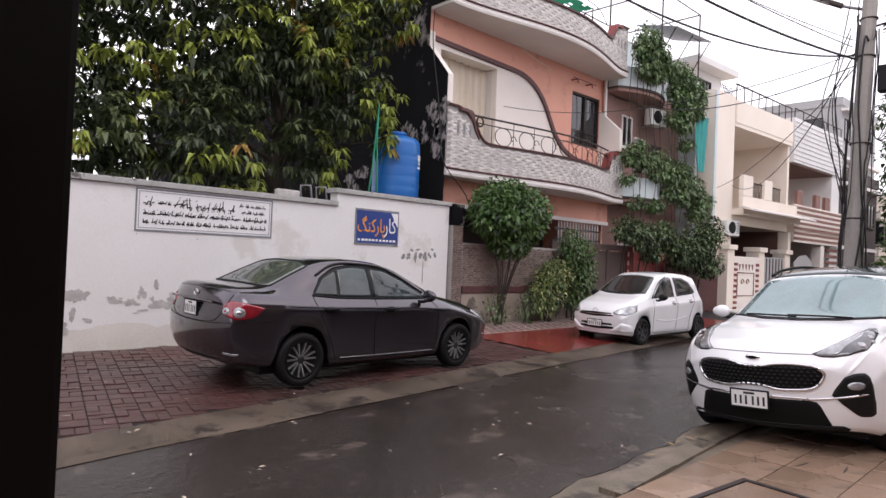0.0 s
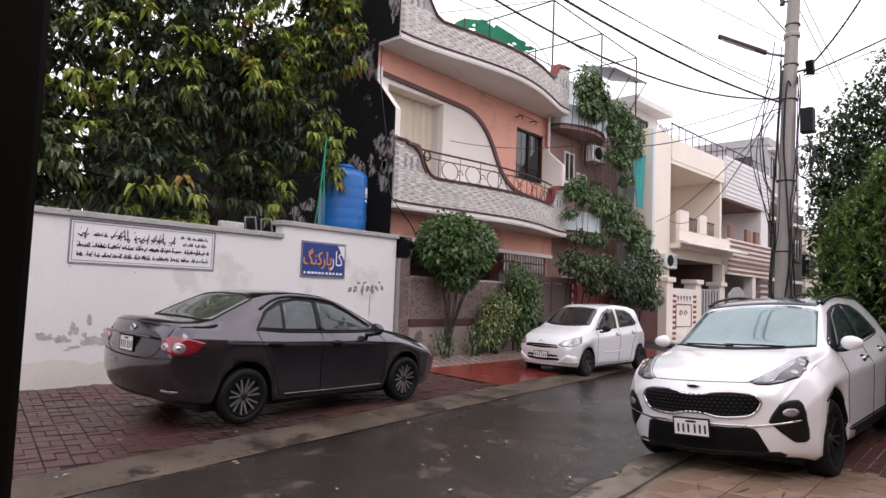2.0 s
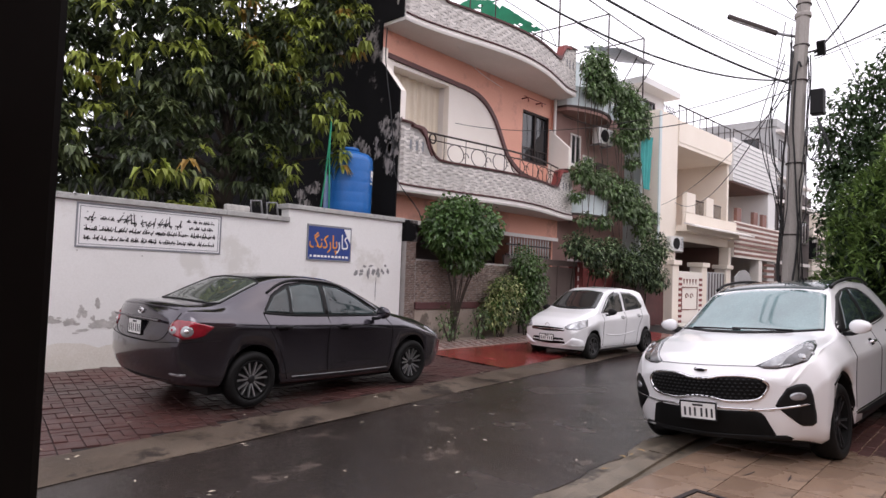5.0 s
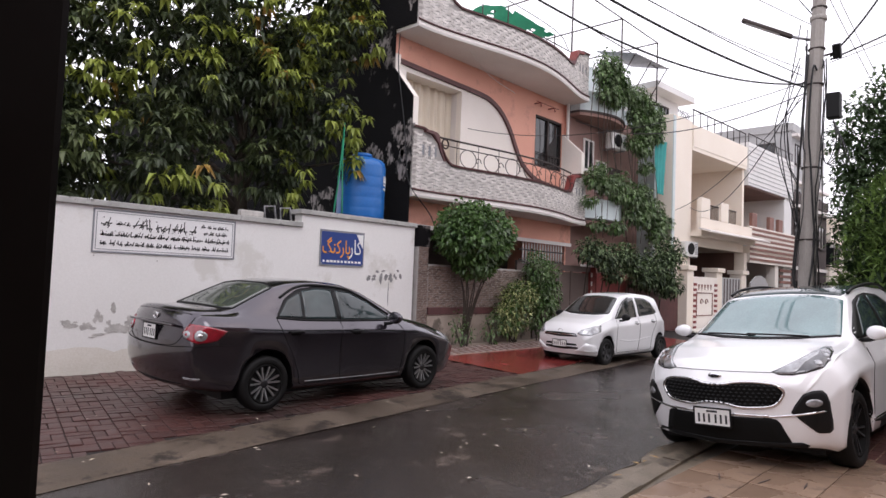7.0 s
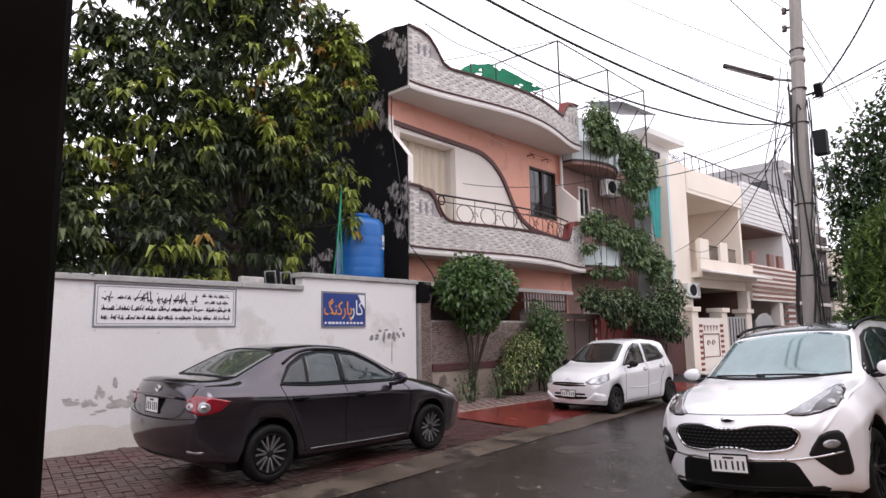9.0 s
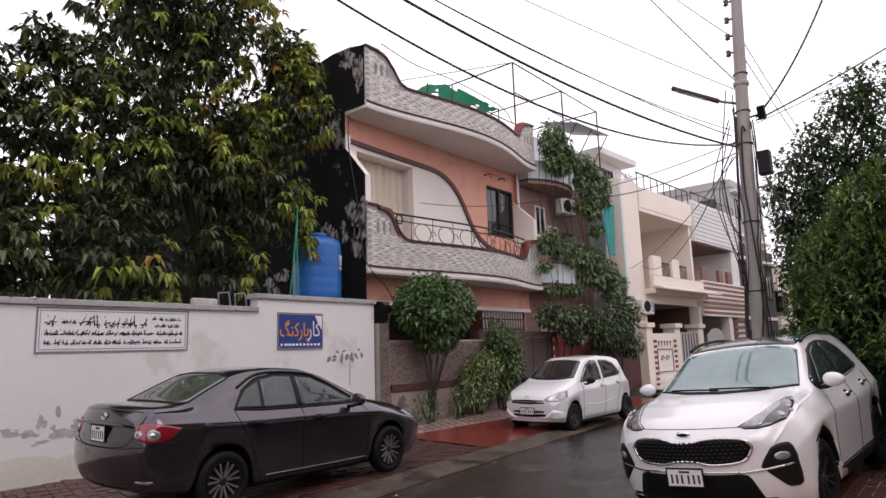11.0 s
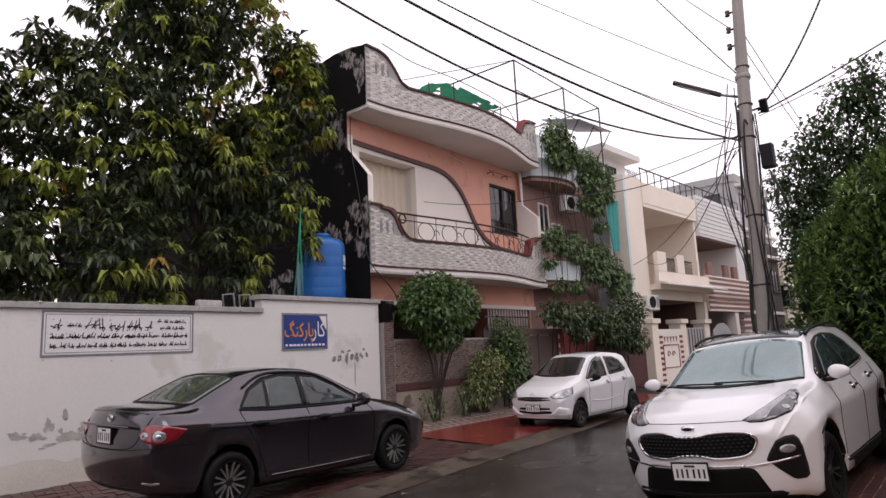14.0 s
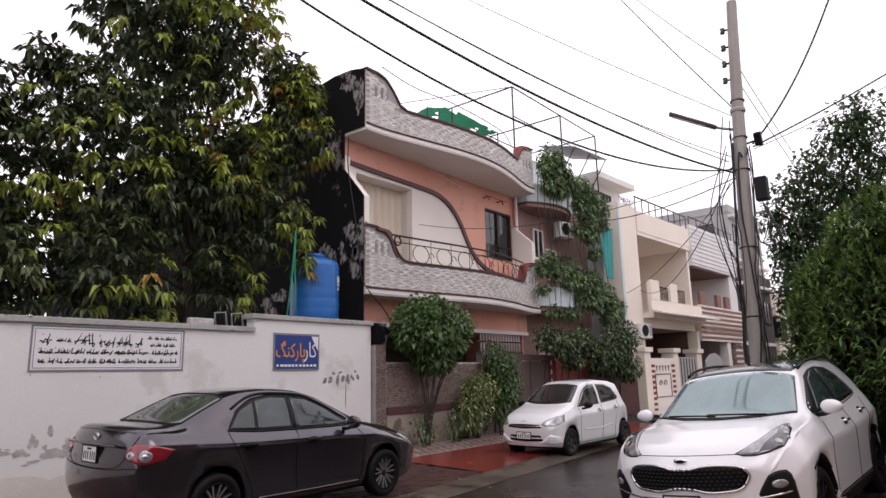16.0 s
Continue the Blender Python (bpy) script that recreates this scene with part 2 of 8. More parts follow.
def box(*a, **k):
    return add_box(bmesh.new(), *a, **k)


def add_tube(bm, pts, r, n=8, cap=True, r_end=None):
    """A round bar along points; the radius may taper to r_end."""
    pts = [Vector(p) for p in pts]
    rings, up = [], None
    for i, p in enumerate(pts):
        d = (pts[min(i + 1, len(pts) - 1)] - pts[max(i - 1, 0)]).normalized()
        if up is None:
            up = d.orthogonal().normalized()
        up = (up - d * up.dot(d))
        up = up.normalized() if up.length > 1e-6 else d.orthogonal().normalized()
        s = d.cross(up)
        k = i / max(1, len(pts) - 1)
        rr = r if r_end is None else r * (1 - k) + r_end * k
        rings.append([bm.verts.new(p + (up * math.cos(a) + s * math.sin(a)) * rr) for a in (2 * math.pi * j / n for j in range(n))])
    for a, b in zip(rings, rings[1:]):
        for j in range(n):
            bm.faces.new((a[j], a[(j + 1) % n], b[(j + 1) % n], b[j])).smooth = True
    if cap:
        bm.faces.new(rings[0][::-1])
        bm.faces.new(rings[-1])
    return bm


def tube(pts, r, n=8, r_end=None):
    return add_tube(bmesh.new(), pts, r, n, True, r_end)


def lathe(profile, n=32, m=None, bm=None):
    """Turn (radius, height) pairs round the z axis."""
    bm = bm or bmesh.new()
    rings = []
    for r, z in profile:
        rings.append([bm.verts.new(Vector((r * math.cos(a), r * math.sin(a), z))) for a in (2 * math.pi * j / n for j in range(n))])
    for a, b in zip(rings, rings[1:]):
        for j in range(n):
            bm.faces.new((a[j], a[(j + 1) % n], b[(j + 1) % n], b[j])).smooth = True
    bm.faces.new(rings[0][::-1])
    bm.faces.new(rings[-1])
    if m:
        bmesh.ops.transform(bm, matrix=m, verts=[v for r in rings for v in r])
    return bm


def prism(outline, y0, y1, axis="y"):
    """Extrude an outline of (x, z) pairs from y0 to y1 (axis y), or (y, z) along x, or (x, y) along z."""
    bm = bmesh.new()

    def at(p, d):
        return (p[0], d, p[1]) if axis == "y" else (d, p[0], p[1]) if axis == "x" else (p[0], p[1], d)
    a = [bm.verts.new(at(p, y0)) for p in outline]
    b = [bm.verts.new(at(p, y1)) for p in outline]
    bm.faces.new(a)
    bm.faces.new(b[::-1])
    for i in range(len(a)):
        j = (i + 1) % len(a)
        bm.faces.new((a[i], b[i], b[j], a[j]))
    return bm


def smooth_line(knots, n):
    """n points on a Catmull-Rom line through the knots."""
    k = [Vector(p) for p in knots]
    k = [k[0] * 2 - k[1]] + k + [k[-1] * 2 - k[-2]]
    out = []
    for i in range(n):
        u = i / (n - 1) * (len(k) - 3)
        j = min(int(u), len(k) - 4)
        t = u - j
        a, b, c, d = k[j:j + 4]
        out.append(0.5 * ((2 * b) + (c - a) * t + (2 * a - 5 * b + 4 * c - d) * t * t + (3 * b - a - 3 * c + d) * t ** 3))
    return out


def curve_at(knots, u):
    """Piecewise smooth value of (position, value) knots."""
    if u <= knots[0][0]:
        return knots[0][1]
    for (a, va), (b, vb) in zip(knots, knots[1:]):
        if u <= b:
            t = (u - a) / (b - a)
            return va + (vb - va) * t
    return knots[-1][1]


# ---- ground, road, pavements ----
ROAD_Z = -0.13


def far_edge(x):
    """The road's edge before the white wall."""
    return curve_at([(-40, 4.2), (-4, 4.65), (14, 6.62), (24, 7.3), (90, 8.4)], x)


def near_edge(x):
    """The road's edge on the side where the camera stands."""
    return curve_at([(-40, 1.9), (0, 2.25), (6, 2.72), (14, 3.0), (90, 4.0)], x)


def strip(left, right, xs, across=1):
    """A sheet between two edges, each a function of x giving (y, z)."""
    bm = bmesh.new()
    rows = []
    for x in xs:
        (ya, za), (yb, zb) = left(x), right(x)
        rows.append([bm.verts.new((x, ya + (yb - ya) * k / across, za + (zb - za) * k / across)) for k in range(across + 1)])
    for a, b in zip(rows, rows[1:]):
        for k in range(across):
            bm.faces.new((a[k], b[k], b[k + 1], a[k + 1]))
    return bm


XS = [-40 + 1.0 * i for i in range(131)]
bm = bmesh.new()
for x0, x1, y0, y1 in ((-1500, 1500, -1500, 1500),):
    vs = [bm.verts.new(p) for p in ((x0, y0, -0.35), (x1, y0, -0.35), (x1, y1, -0.35), (x0, y1, -0.35))]
    bm.faces.new(vs)
tagged(link("ground", bm, M["soil"]), "damp brown earth reaching to the horizon", "ground", kind="structure")
bm = strip(lambda x: (near_edge(x) - 0.1, ROAD_Z - 0.012), lambda x: (far_edge(x) + 0.1, ROAD_Z - 0.012), XS, 6)
for v in bm.verts:
    v.co.z += 0.012 * noise.noise((v.co.x * 0.35, v.co.y * 0.6, 0))
tagged(link("road", bm, M["asphalt"], smooth=True), "wet dark asphalt lane with thin standing water", "road", kind="structure")


def pave_z(x, y):
    """Height of the far pavement: it falls from the wall to the road."""
    e = far_edge(x) + 0.55
    return -0.09 * max(0.0, min(1.0, (9.3 - y) / (9.3 - e)))


bm = strip(lambda x: (far_edge(x) + 0.5, pave_z(x, far_edge(x) + 0.5) - 0.014), lambda x: (9.9, -0.014), XS, 5)
tagged(link("pavement_far", bm, M["paver_bed"], smooth=True), "sand bed of a red brick pavement before the wall", "pavement", kind="structure")
bm = strip(lambda x: (far_edge(x) + 0.04 * math.sin(x * 5.1) * math.sin(x * 1.7), ROAD_Z - 0.004), lambda x: (far_edge(x) + 0.56, -0.086), XS[::1], 3)
bmesh.ops.extrude_face_region(bm, geom=bm.faces[:])
tagged(link("kerb_far", bm, M["concrete"], smooth=False), "worn wet concrete edging between road and brick pavement", "kerb", kind="structure")


bm = strip(lambda x: (-3.2, -0.035), lambda x: (near_edge(x) - 0.5, -0.05), XS, 3)
tagged(link("pavement_near", bm, M["concrete"], smooth=True), "wet concrete pavement along the near side", "pavement", kind="structure")
def broken_edge(x):
    """The worn road edge of the near kerb."""
    return near_edge(x) + 0.02 + 0.05 * math.sin(x * 4.3) * math.sin(x * 1.3) + 0.03 * noise.noise((x * 6.0, 0, 0))


KX = [-6 + 0.12 * i for i in range(200)] + XS[59:]
bm = strip(lambda x: (near_edge(x) - 0.52, -0.048), lambda x: (broken_edge(x), -0.088), KX, 4)
for v in bm.verts:
    v.co.z += 0.010 * noise.noise((v.co.x * 3.1, v.co.y * 5.0, 0))
low = strip(lambda x: (broken_edge(x) + 0.002, -0.084), lambda x: (broken_edge(x) + 0.03, ROAD_Z - 0.03), KX, 1)
merge(bm, low)
low.free()
tagged(link("kerb_near", bm, M["kerb"]), "broken mossy concrete kerb stepping down to the road", "kerb", kind="structure")

# ---- white boundary wall ----
WY = 9.79
WALL_X0, STEP_X, WALL_X1 = -14.0, 6.77, 9.65
bm = bmesh.new()
add_box(bm, WALL_X0, STEP_X, WY, WY + 0.23, -0.3, 2.36)
add_box(bm, STEP_X, WALL_X1, WY, WY + 0.23, -0.3, 2.60)
tagged(link("wall_parking", bm, M["white_wall"]), "whitewashed boundary wall with damp and peeling patches", "wall", kind="structure")
bm = bmesh.new()
add_box(bm, WALL_X0, STEP_X, WY - 0.05, WY + 0.28, 2.362, 2.45, bevel=0.012)
add_box(bm, STEP_X - 0.06, WALL_X1 + 0.05, WY - 0.05, WY + 0.28, 2.602, 2.69, bevel=0.012)
tagged(link("wall_coping", bm, M["cap"]), "weathered grey concrete coping on the white wall", "coping", kind="structure")


# ---- where the cars stand ----
SUV_M = pose(5.93, 2.075, -0.119, 0, 0, 176.8) @ pose(0, 0, 0, 4.06, 1.84, 0)
SEDAN_M = pose(7.59, 7.35, -0.056, 0, 0, 1.96) @ pose(0, 0, 0, 1.05, 0.26, 0)
HATCH_M = pose(11.47, 7.25, -0.125, 0, 0, 178.3)

# ---- parked cars ----
from mathutils.bvhtree import BVHTree


def paint(name, c, metal=0.0, rough=0.35, gloss=1.5):
    m, nt, b = node_mat(name)
    n, l = nt.nodes, nt.links
    fl = n.new("ShaderNodeTexNoise")
    fl.inputs["Scale"].default_value, fl.inputs["Detail"].default_value = 3.0, 4
    tc = n.new("ShaderNodeTexCoord")
    l.new(tc.outputs["Object"], fl.inputs["Vector"])
    rp = n.new("ShaderNodeValToRGB")
    rp.color_ramp.elements[0].color, rp.color_ramp.elements[1].color = (*[x * 0.9 for x in c], 1), (*c, 1)
    l.new(fl.outputs["Fac"], rp.inputs["Fac"])
    l.new(rp.outputs["Color"], b.inputs["Base Color"])
    b.inputs["Metallic"].default_value, b.inputs["Roughness"].default_value = metal, rough
    b.inputs["Coat Weight"].default_value, b.inputs["Coat Roughness"].default_value = 1.0, 0.03
    b.inputs["Coat IOR"].default_value = gloss
    drops = n.new("ShaderNodeTexNoise")
    drops.inputs["Scale"].default_value = 130
    l.new(tc.outputs["Object"], drops.inputs["Vector"])
    bp = n.new("ShaderNodeBump")
    bp.inputs["Strength"].default_value, bp.inputs["Distance"].default_value = 0.06, 0.002
    l.new(drops.outputs["Fac"], bp.inputs["Height"])
    l.new(bp.outputs["Normal"], b.inputs["Coat Normal"])
    return m


M["paint_grey"] = paint("charcoal_plum_metallic", (0.054, 0.047, 0.060), 0.85, 0.20, 1.6)
M["paint_white"] = paint("white_car_paint", (0.86, 0.86, 0.87))
M["paint_white_b"] = paint("plain_white_car_paint", (0.85, 0.85, 0.86))
M["tyre"] = surface("wet_tyre_rubber", (0.009, 0.009, 0.009), (0.006, 0.006, 0.006), rough=0.6, scale=8, fine=90, bump=0.2, dist=0.003, ior=1.28)
M["alloy"] = surface("machined_alloy", (0.55, 0.55, 0.56), (0.42, 0.42, 0.43), rough=0.28, metal=0.9, scale=9, fine=60, bump=0.05)
M["dark_alloy"] = surface("dark_grey_alloy", (0.05, 0.05, 0.052), (0.035, 0.035, 0.036), rough=0.35, metal=0.7, scale=9, fine=60, bump=0.05)
M["chrome"] = surface("chrome", (0.75, 0.75, 0.76), (0.68, 0.68, 0.69), rough=0.12, metal=1.0, scale=9, fine=60, bump=0)
# teal patches over the dark tint stand in for reflected sky
M["car_glass"] = surface("tinted_car_glass", (0.045, 0.070, 0.072), (0.008, 0.012, 0.013), rough=0.03, scale=1.6, fine=8, bump=0, ior=1.6)
# pale teal base puts the sky's reflection into the windscreen colour
M["screen_glass"] = surface("wet_windscreen_glass", (0.15, 0.265, 0.27), (0.085, 0.155, 0.16), rough=0.05, scale=1.6, fine=60, bump=0.03, dist=0.002, ior=2.25)
M["rear_glass"] = surface("rear_screen_glass", (0.085, 0.10, 0.08), (0.05, 0.06, 0.05), rough=0.06, scale=3, fine=60, bump=0.02, dist=0.002, ior=2.2)
M["hatch_glass"] = surface("dark_small_car_glass", (0.030, 0.034, 0.034), (0.010, 0.012, 0.012), rough=0.05, scale=2.5, fine=20, bump=0, ior=1.7)
M["red_lens"] = surface("red_lamp_lens", (0.30, 0.0022, 0.016), (0.19, 0.0014, 0.010), rough=0.12, scale=20, fine=80, bump=0, coat=1.0)
M["clear_lens"] = surface("clear_lamp_lens", (0.50, 0.51, 0.53), (0.20, 0.205, 0.21), rough=0.14, metal=0.4, scale=14, fine=80, bump=0, coat=1.0)
M["lamp_dark"] = surface("dark_headlamp_inside", (0.09, 0.092, 0.10), (0.03, 0.03, 0.033), rough=0.12, metal=0.5, scale=10, fine=60, bump=0, coat=1.0)
M["plate"] = surface("white_number_plate", (0.80, 0.80, 0.78), (0.74, 0.74, 0.72), rough=0.4, scale=5, fine=60, bump=0.03)
M["panel_gap"] = surface("panel_gap_black", (0.008, 0.008, 0.008), rough=0.7, scale=5, fine=60, bump=0, ior=1.2)


def car_body(spec):
    """Loft half sections along the car: x runs forward from the front bumper at 0, z up. Returns a bmesh."""
    L = spec["L"]
    s_list = set(np.linspace(0, L, 92).tolist())
    for c in spec["axles"]:
        for k in range(25):
            s_list.add(c + spec["arch"] * math.cos(math.pi * k / 24))
    kept_s = []
    for v in sorted(s_list):
        if not kept_s or v - kept_s[-1] > 0.006:
            kept_s.append(v)
    s_list = np.array(kept_s)
    fine = np.linspace(0, L, 700)
    kern = np.exp(-0.5 * (np.linspace(-2.5, 2.5, 31)) ** 2)
    kern /= kern.sum()

    def smooth(name):
        v = np.array([curve_at(spec[name], s) for s in fine])
        p = np.concatenate([2 * v[0] - v[15:0:-1], v, 2 * v[-1] - v[-2:-17:-1]])
        return np.interp(s_list, fine, np.convolve(p, kern, "valid"))
    top, belt, wm, wr, bot = (smooth(k) for k in ("top", "belt", "wide", "roof", "bottom"))
    nose, tail = spec.get("nose", 0.16), spec.get("tail", 0.14)

    def tuck(z, d):
        """How far a bumper draws in towards its lower edge, at distance d from the car's end."""
        return 1.3 * max(0.0, 0.60 - z) ** 2 * max(0.0, 1 - d / 0.4)
    bm = bmesh.new()
    rings = []
    for i, s in enumerate(s_list):
        b, t, w, r, o = belt[i], top[i], wm[i], wr[i], bot[i]
        edge = max(t - 0.06, b + 0.012)
        c = spec["crease"]
        half = [(0, o), (w * 0.5, o), (w * 0.88, o), (w * 0.935, o + 0.04), (w * 0.955, o + 0.14), (w * 0.978, o + (b - o) * 0.5), (w * 0.997, o + (b - o) * (c - 0.06)),
                (w, o + (b - o) * c), (w * 0.988, o + (b - o) * (c + 0.025)), (w * 0.905, b)]
        for k in (0.2, 0.4, 0.6, 0.8):
            half.append((w * 0.885 + (r - w * 0.885) * k + 0.018 * math.sin(math.pi * k), b + 0.008 + (edge - b - 0.008) * k))
        half += [(r, edge), (r * 0.965, edge + (t - edge) * 0.42), (r * 0.86, edge + (t - edge) * 0.72), (r * 0.6, edge + (t - edge) * 0.92), (r * 0.3, t), (0, t)]
        arch = 0.0
        for c in spec["axles"]:
            d = abs(s - c)
            if d <= spec["arch"] + 1e-6:
                arch = spec["hub"] + math.sqrt(max(0.0, spec["arch"] ** 2 - d * d))
        ring = []
        for j, (y, z) in enumerate(half):
            if arch and j <= 8:
                z = max(z, arch + 0.004 * j)
            ring.append((y, z))
        full = [(y, z) for y, z in ring] + [(-y, z) for y, z in ring[-2:0:-1]]
        row = []
        for y, z in full:
            k0, k1 = max(0.0, 1 - s / 0.9), max(0.0, 1 - (L - s) / 0.9)
            x = -s - nose * k0 * (y / 0.9) ** 2 + tail * k1 * (y / 0.9) ** 2 + tuck(z, L - s) - 0.5 * tuck(z, s)
            row.append(bm.verts.new((x, y, z)))
        rings.append(row)
    n = len(rings[0])
    for a, b in zip(rings, rings[1:]):
        for j in range(n):
            f = bm.faces.new((a[j], a[(j + 1) % n], b[(j + 1) % n], b[j]))
            f.smooth = True
            f.material_index = 1 if j in (0, 1, n - 1, n - 2) else 0
    # rounded nose and tail panels
    for ring, x0, bow in ((rings[0], -s_list[0], -nose), (rings[-1], -s_list[-1], tail)):
        last = None
        for j in range(2, n // 2):
            a, b = ring[j], ring[n - j]
            row = [a]
            for q in range(1, 16):
                y = a.co.y + (b.co.y - a.co.y) * q / 16
                row.append(bm.verts.new((x0 + bow * (y / 0.9) ** 2 + (tuck(a.co.z, 0) if bow > 0 else -0.5 * tuck(a.co.z, 0)), y, a.co.z)))
            row.append(b)
            if last:
                for q in range(16):
                    bm.faces.new((last[q], last[q + 1], row[q + 1], row[q])).smooth = True
            last = row
    bmesh.ops.recalc_face_normals(bm, faces=bm.faces)
    bm.normal_update()
    for f in bm.faces:
        c = f.calc_center_median()
        if abs(f.normal.y) < 0.6 and any((c.x + a) ** 2 + (c.z - spec["hub"]) ** 2 < (spec["arch"] + 0.03) ** 2 for a in spec["axles"]):
            f.material_index = 1
    return bm


def resample(outline, n):
    p = [Vector(q) for q in outline]
    d = [(p[(i + 1) % len(p)] - p[i]).length for i in range(len(p))]
    total, out, i, acc = sum(d), [], 0, 0.0
    for k in range(n):
        t = total * k / n
        while acc + d[i] < t:
            acc += d[i]
            i += 1
        out.append(p[i].lerp(p[(i + 1) % len(p)], (t - acc) / d[i]))
    return out


VIEWS = {"front": (Vector((3, 0, 0)), Vector((0, 1, 0)), Vector((-1, 0, 0))), "rear": (Vector((-9, 0, 0)), Vector((0, 1, 0)), Vector((1, 0, 0))),
         "left": (Vector((0, 4, 0)), Vector((1, 0, 0)), Vector((0, -1, 0))), "right": (Vector((0, -4, 0)), Vector((1, 0, 0)), Vector((0, 1, 0)))}


def patch(tree, outline, view, lift=0.004, n=56, rings=7, depth=0.012):
    """A thin raised panel with the outline, laid on the body's surface as seen from one side."""
    if isinstance(view, str):
        o, u, d = VIEWS[view]
    else:
        o, u, d = view
    v = Vector((0, 0, 1))
    pts = resample(outline, n)
    c = sum(pts, Vector((0, 0))) / n
    bm = bmesh.new()

    def lay(p, h):
        start = o + u * p[0] + v * p[1]
        hit, nor, _, _ = tree.ray_cast(start, d)
        if hit is None:
            hit, nor, _, _ = tree.find_nearest(start + d * 3.2)
        if nor.dot(d) > 0:
            nor = -nor
        return hit + nor * h
    rows = [[bm.verts.new(lay(p, -depth)) for p in pts]]
    for k in range(rings):
        f = 1 - k / rings
        rows.append([bm.verts.new(lay(c + (p - c) * f, lift if k else lift * 0.6)) for p in pts])
    for a, b in zip(rows, rows[1:]):
        for j in range(n):
            bm.faces.new((a[j], a[(j + 1) % n], b[(j + 1) % n], b[j])).smooth = True
    m = bm.verts.new(lay(c, lift))
    for j in range(n):
        bm.faces.new((rows[-1][j], rows[-1][(j + 1) % n], m)).smooth = True
    return bm


def on_view(points, view):
    """Coordinates, in a slanting view, of points (x, y, z) that lie on the body."""
    o, u, d = view
    inv = Matrix((u, Vector((0, 0, 1)), d)).transposed().inverted()
    return [tuple((inv @ (Vector(q) - o))[:2]) for q in points]


def seam(tree, line, view, r=0.004, n=24):
    """A thin line (a panel gap or moulding) on the body."""
    o, u, d = VIEWS[view]
    pts = []
    for p in smooth_line([(a, b, 0) for a, b in line], n):
        hit, nor, _, _ = tree.ray_cast(o + u * p.x + Vector((0, 0, p.y)), d)
        if hit:
            pts.append(hit + nor * 0.001)
    return tube(pts, r, 5)


def wheel_parts(car, x, y, side, R, rim_r, width, spokes, rim_mat, spoke_mat, twin=True, turn=0.0):
    """One wheel: tyre, rim barrel, spokes and centre cap. side: +1 left, -1 right."""
    w = new("wheel")
    w.parent = car
    w.matrix_basis = pose(x, y, R, 90 * -side, 0, 0) @ pose(0, 0, 0, 0, 0, turn)
    h = width / 2
    t = lathe([(rim_r, -h * 0.8), (rim_r + 0.02, -h), (R - 0.03, -h), (R - 0.008, -h * 0.8), (R, -h * 0.4), (R, h * 0.4), (R - 0.008, h * 0.8), (R - 0.03, h),
               (rim_r + 0.02, h), (rim_r, h * 0.8), (rim_r - 0.012, h * 0.4)], 40)
    part("tyre", t, M["tyre"], w)
    b = lathe([(rim_r * 0.3, -0.02), (rim_r - 0.03, -0.01), (rim_r - 0.02, h * 0.75), (rim_r + 0.004, h * 0.86), (rim_r + 0.004, h * 0.92), (rim_r - 0.016, h * 0.92),
               (rim_r - 0.035, h * 0.3), (rim_r * 0.3, h * 0.1)], 40)
    part("rim", b, rim_mat, w)
    bm = bmesh.new()
    for k in range(spokes):
        a = 2 * math.pi * k / spokes
        for da in ((-0.13, 0.13) if twin else (0,)):
            c, s = math.cos(a + da), math.sin(a + da)
            c2, s2 = math.cos(a + da * 1.5), math.sin(a + da * 1.5)
            wd = 0.0075 if twin else 0.028
            q = []
            for rr, cc, ss, z in ((0.045, c, s, h * 0.62), (rim_r - 0.01, c2, s2, h * 0.84)):
                k2 = 1.0 if rr < 0.1 else 1.25
                q.append([(rr * cc - ss * e * wd * k2, rr * ss + cc * e * wd * k2, z + dz) for e in (-1, 1) for dz in (-0.025, 0)])
            vs = [[bm.verts.new(p) for p in ring] for ring in q]
            order = (0, 1, 3, 2)
            for i in range(4):
                bm.faces.new((vs[0][order[i]], vs[0][order[(i + 1) % 4]], vs[1][order[(i + 1) % 4]], vs[1][order[i]]))
            bm.faces.new([vs[0][i] for i in order])
            bm.faces.new([vs[1][i] for i in order[::-1]])
    part("spokes", bm, spoke_mat, w)
    part("centre_cap", lathe([(0.05, h * 0.2), (0.05, h * 0.60), (0.038, h * 0.68), (0.015, h * 0.70)], 20), M["dark_alloy"], w)
    return w


def plate_parts(car, m, w=0.36, h=0.15, bars=(0.1, 0.1)):
    """A number plate with plain bars for its characters."""
    p = part("number_plate", box(-w / 2, w / 2, -0.006, 0.006, -h / 2, h / 2, bevel=0.004), M["plate"], car, "white number plate")
    p.matrix_basis = m
    bm = bmesh.new()
    for k in range(6):
        x = (-0.42 + 0.145 * k + (0.04 if k > 2 else 0)) * w
        add_box(bm, x, x + w * 0.055, 0.0065, 0.009, -h * 0.34, h * 0.18)
    add_box(bm, -w * 0.15, w * 0.15, 0.0065, 0.009, h * 0.28, h * 0.40)
    part("plate_bars", bm, M["ink"], p)
    fr = bmesh.new()
    for a in ((-w / 2 - 0.008, w / 2 + 0.008, -h / 2 - 0.01, -h / 2 + 0.003), (-w / 2 - 0.008, w / 2 + 0.008, h / 2 - 0.003, h / 2 + 0.01),
              (-w / 2 - 0.01, -w / 2 + 0.003, -h / 2, h / 2), (w / 2 - 0.003, w / 2 + 0.01, -h / 2, h / 2)):
        add_box(fr, a[0], a[1], -0.008, 0.0075, a[2], a[3])
    part("plate_frame", fr, M["black_plastic"], p)
    return p


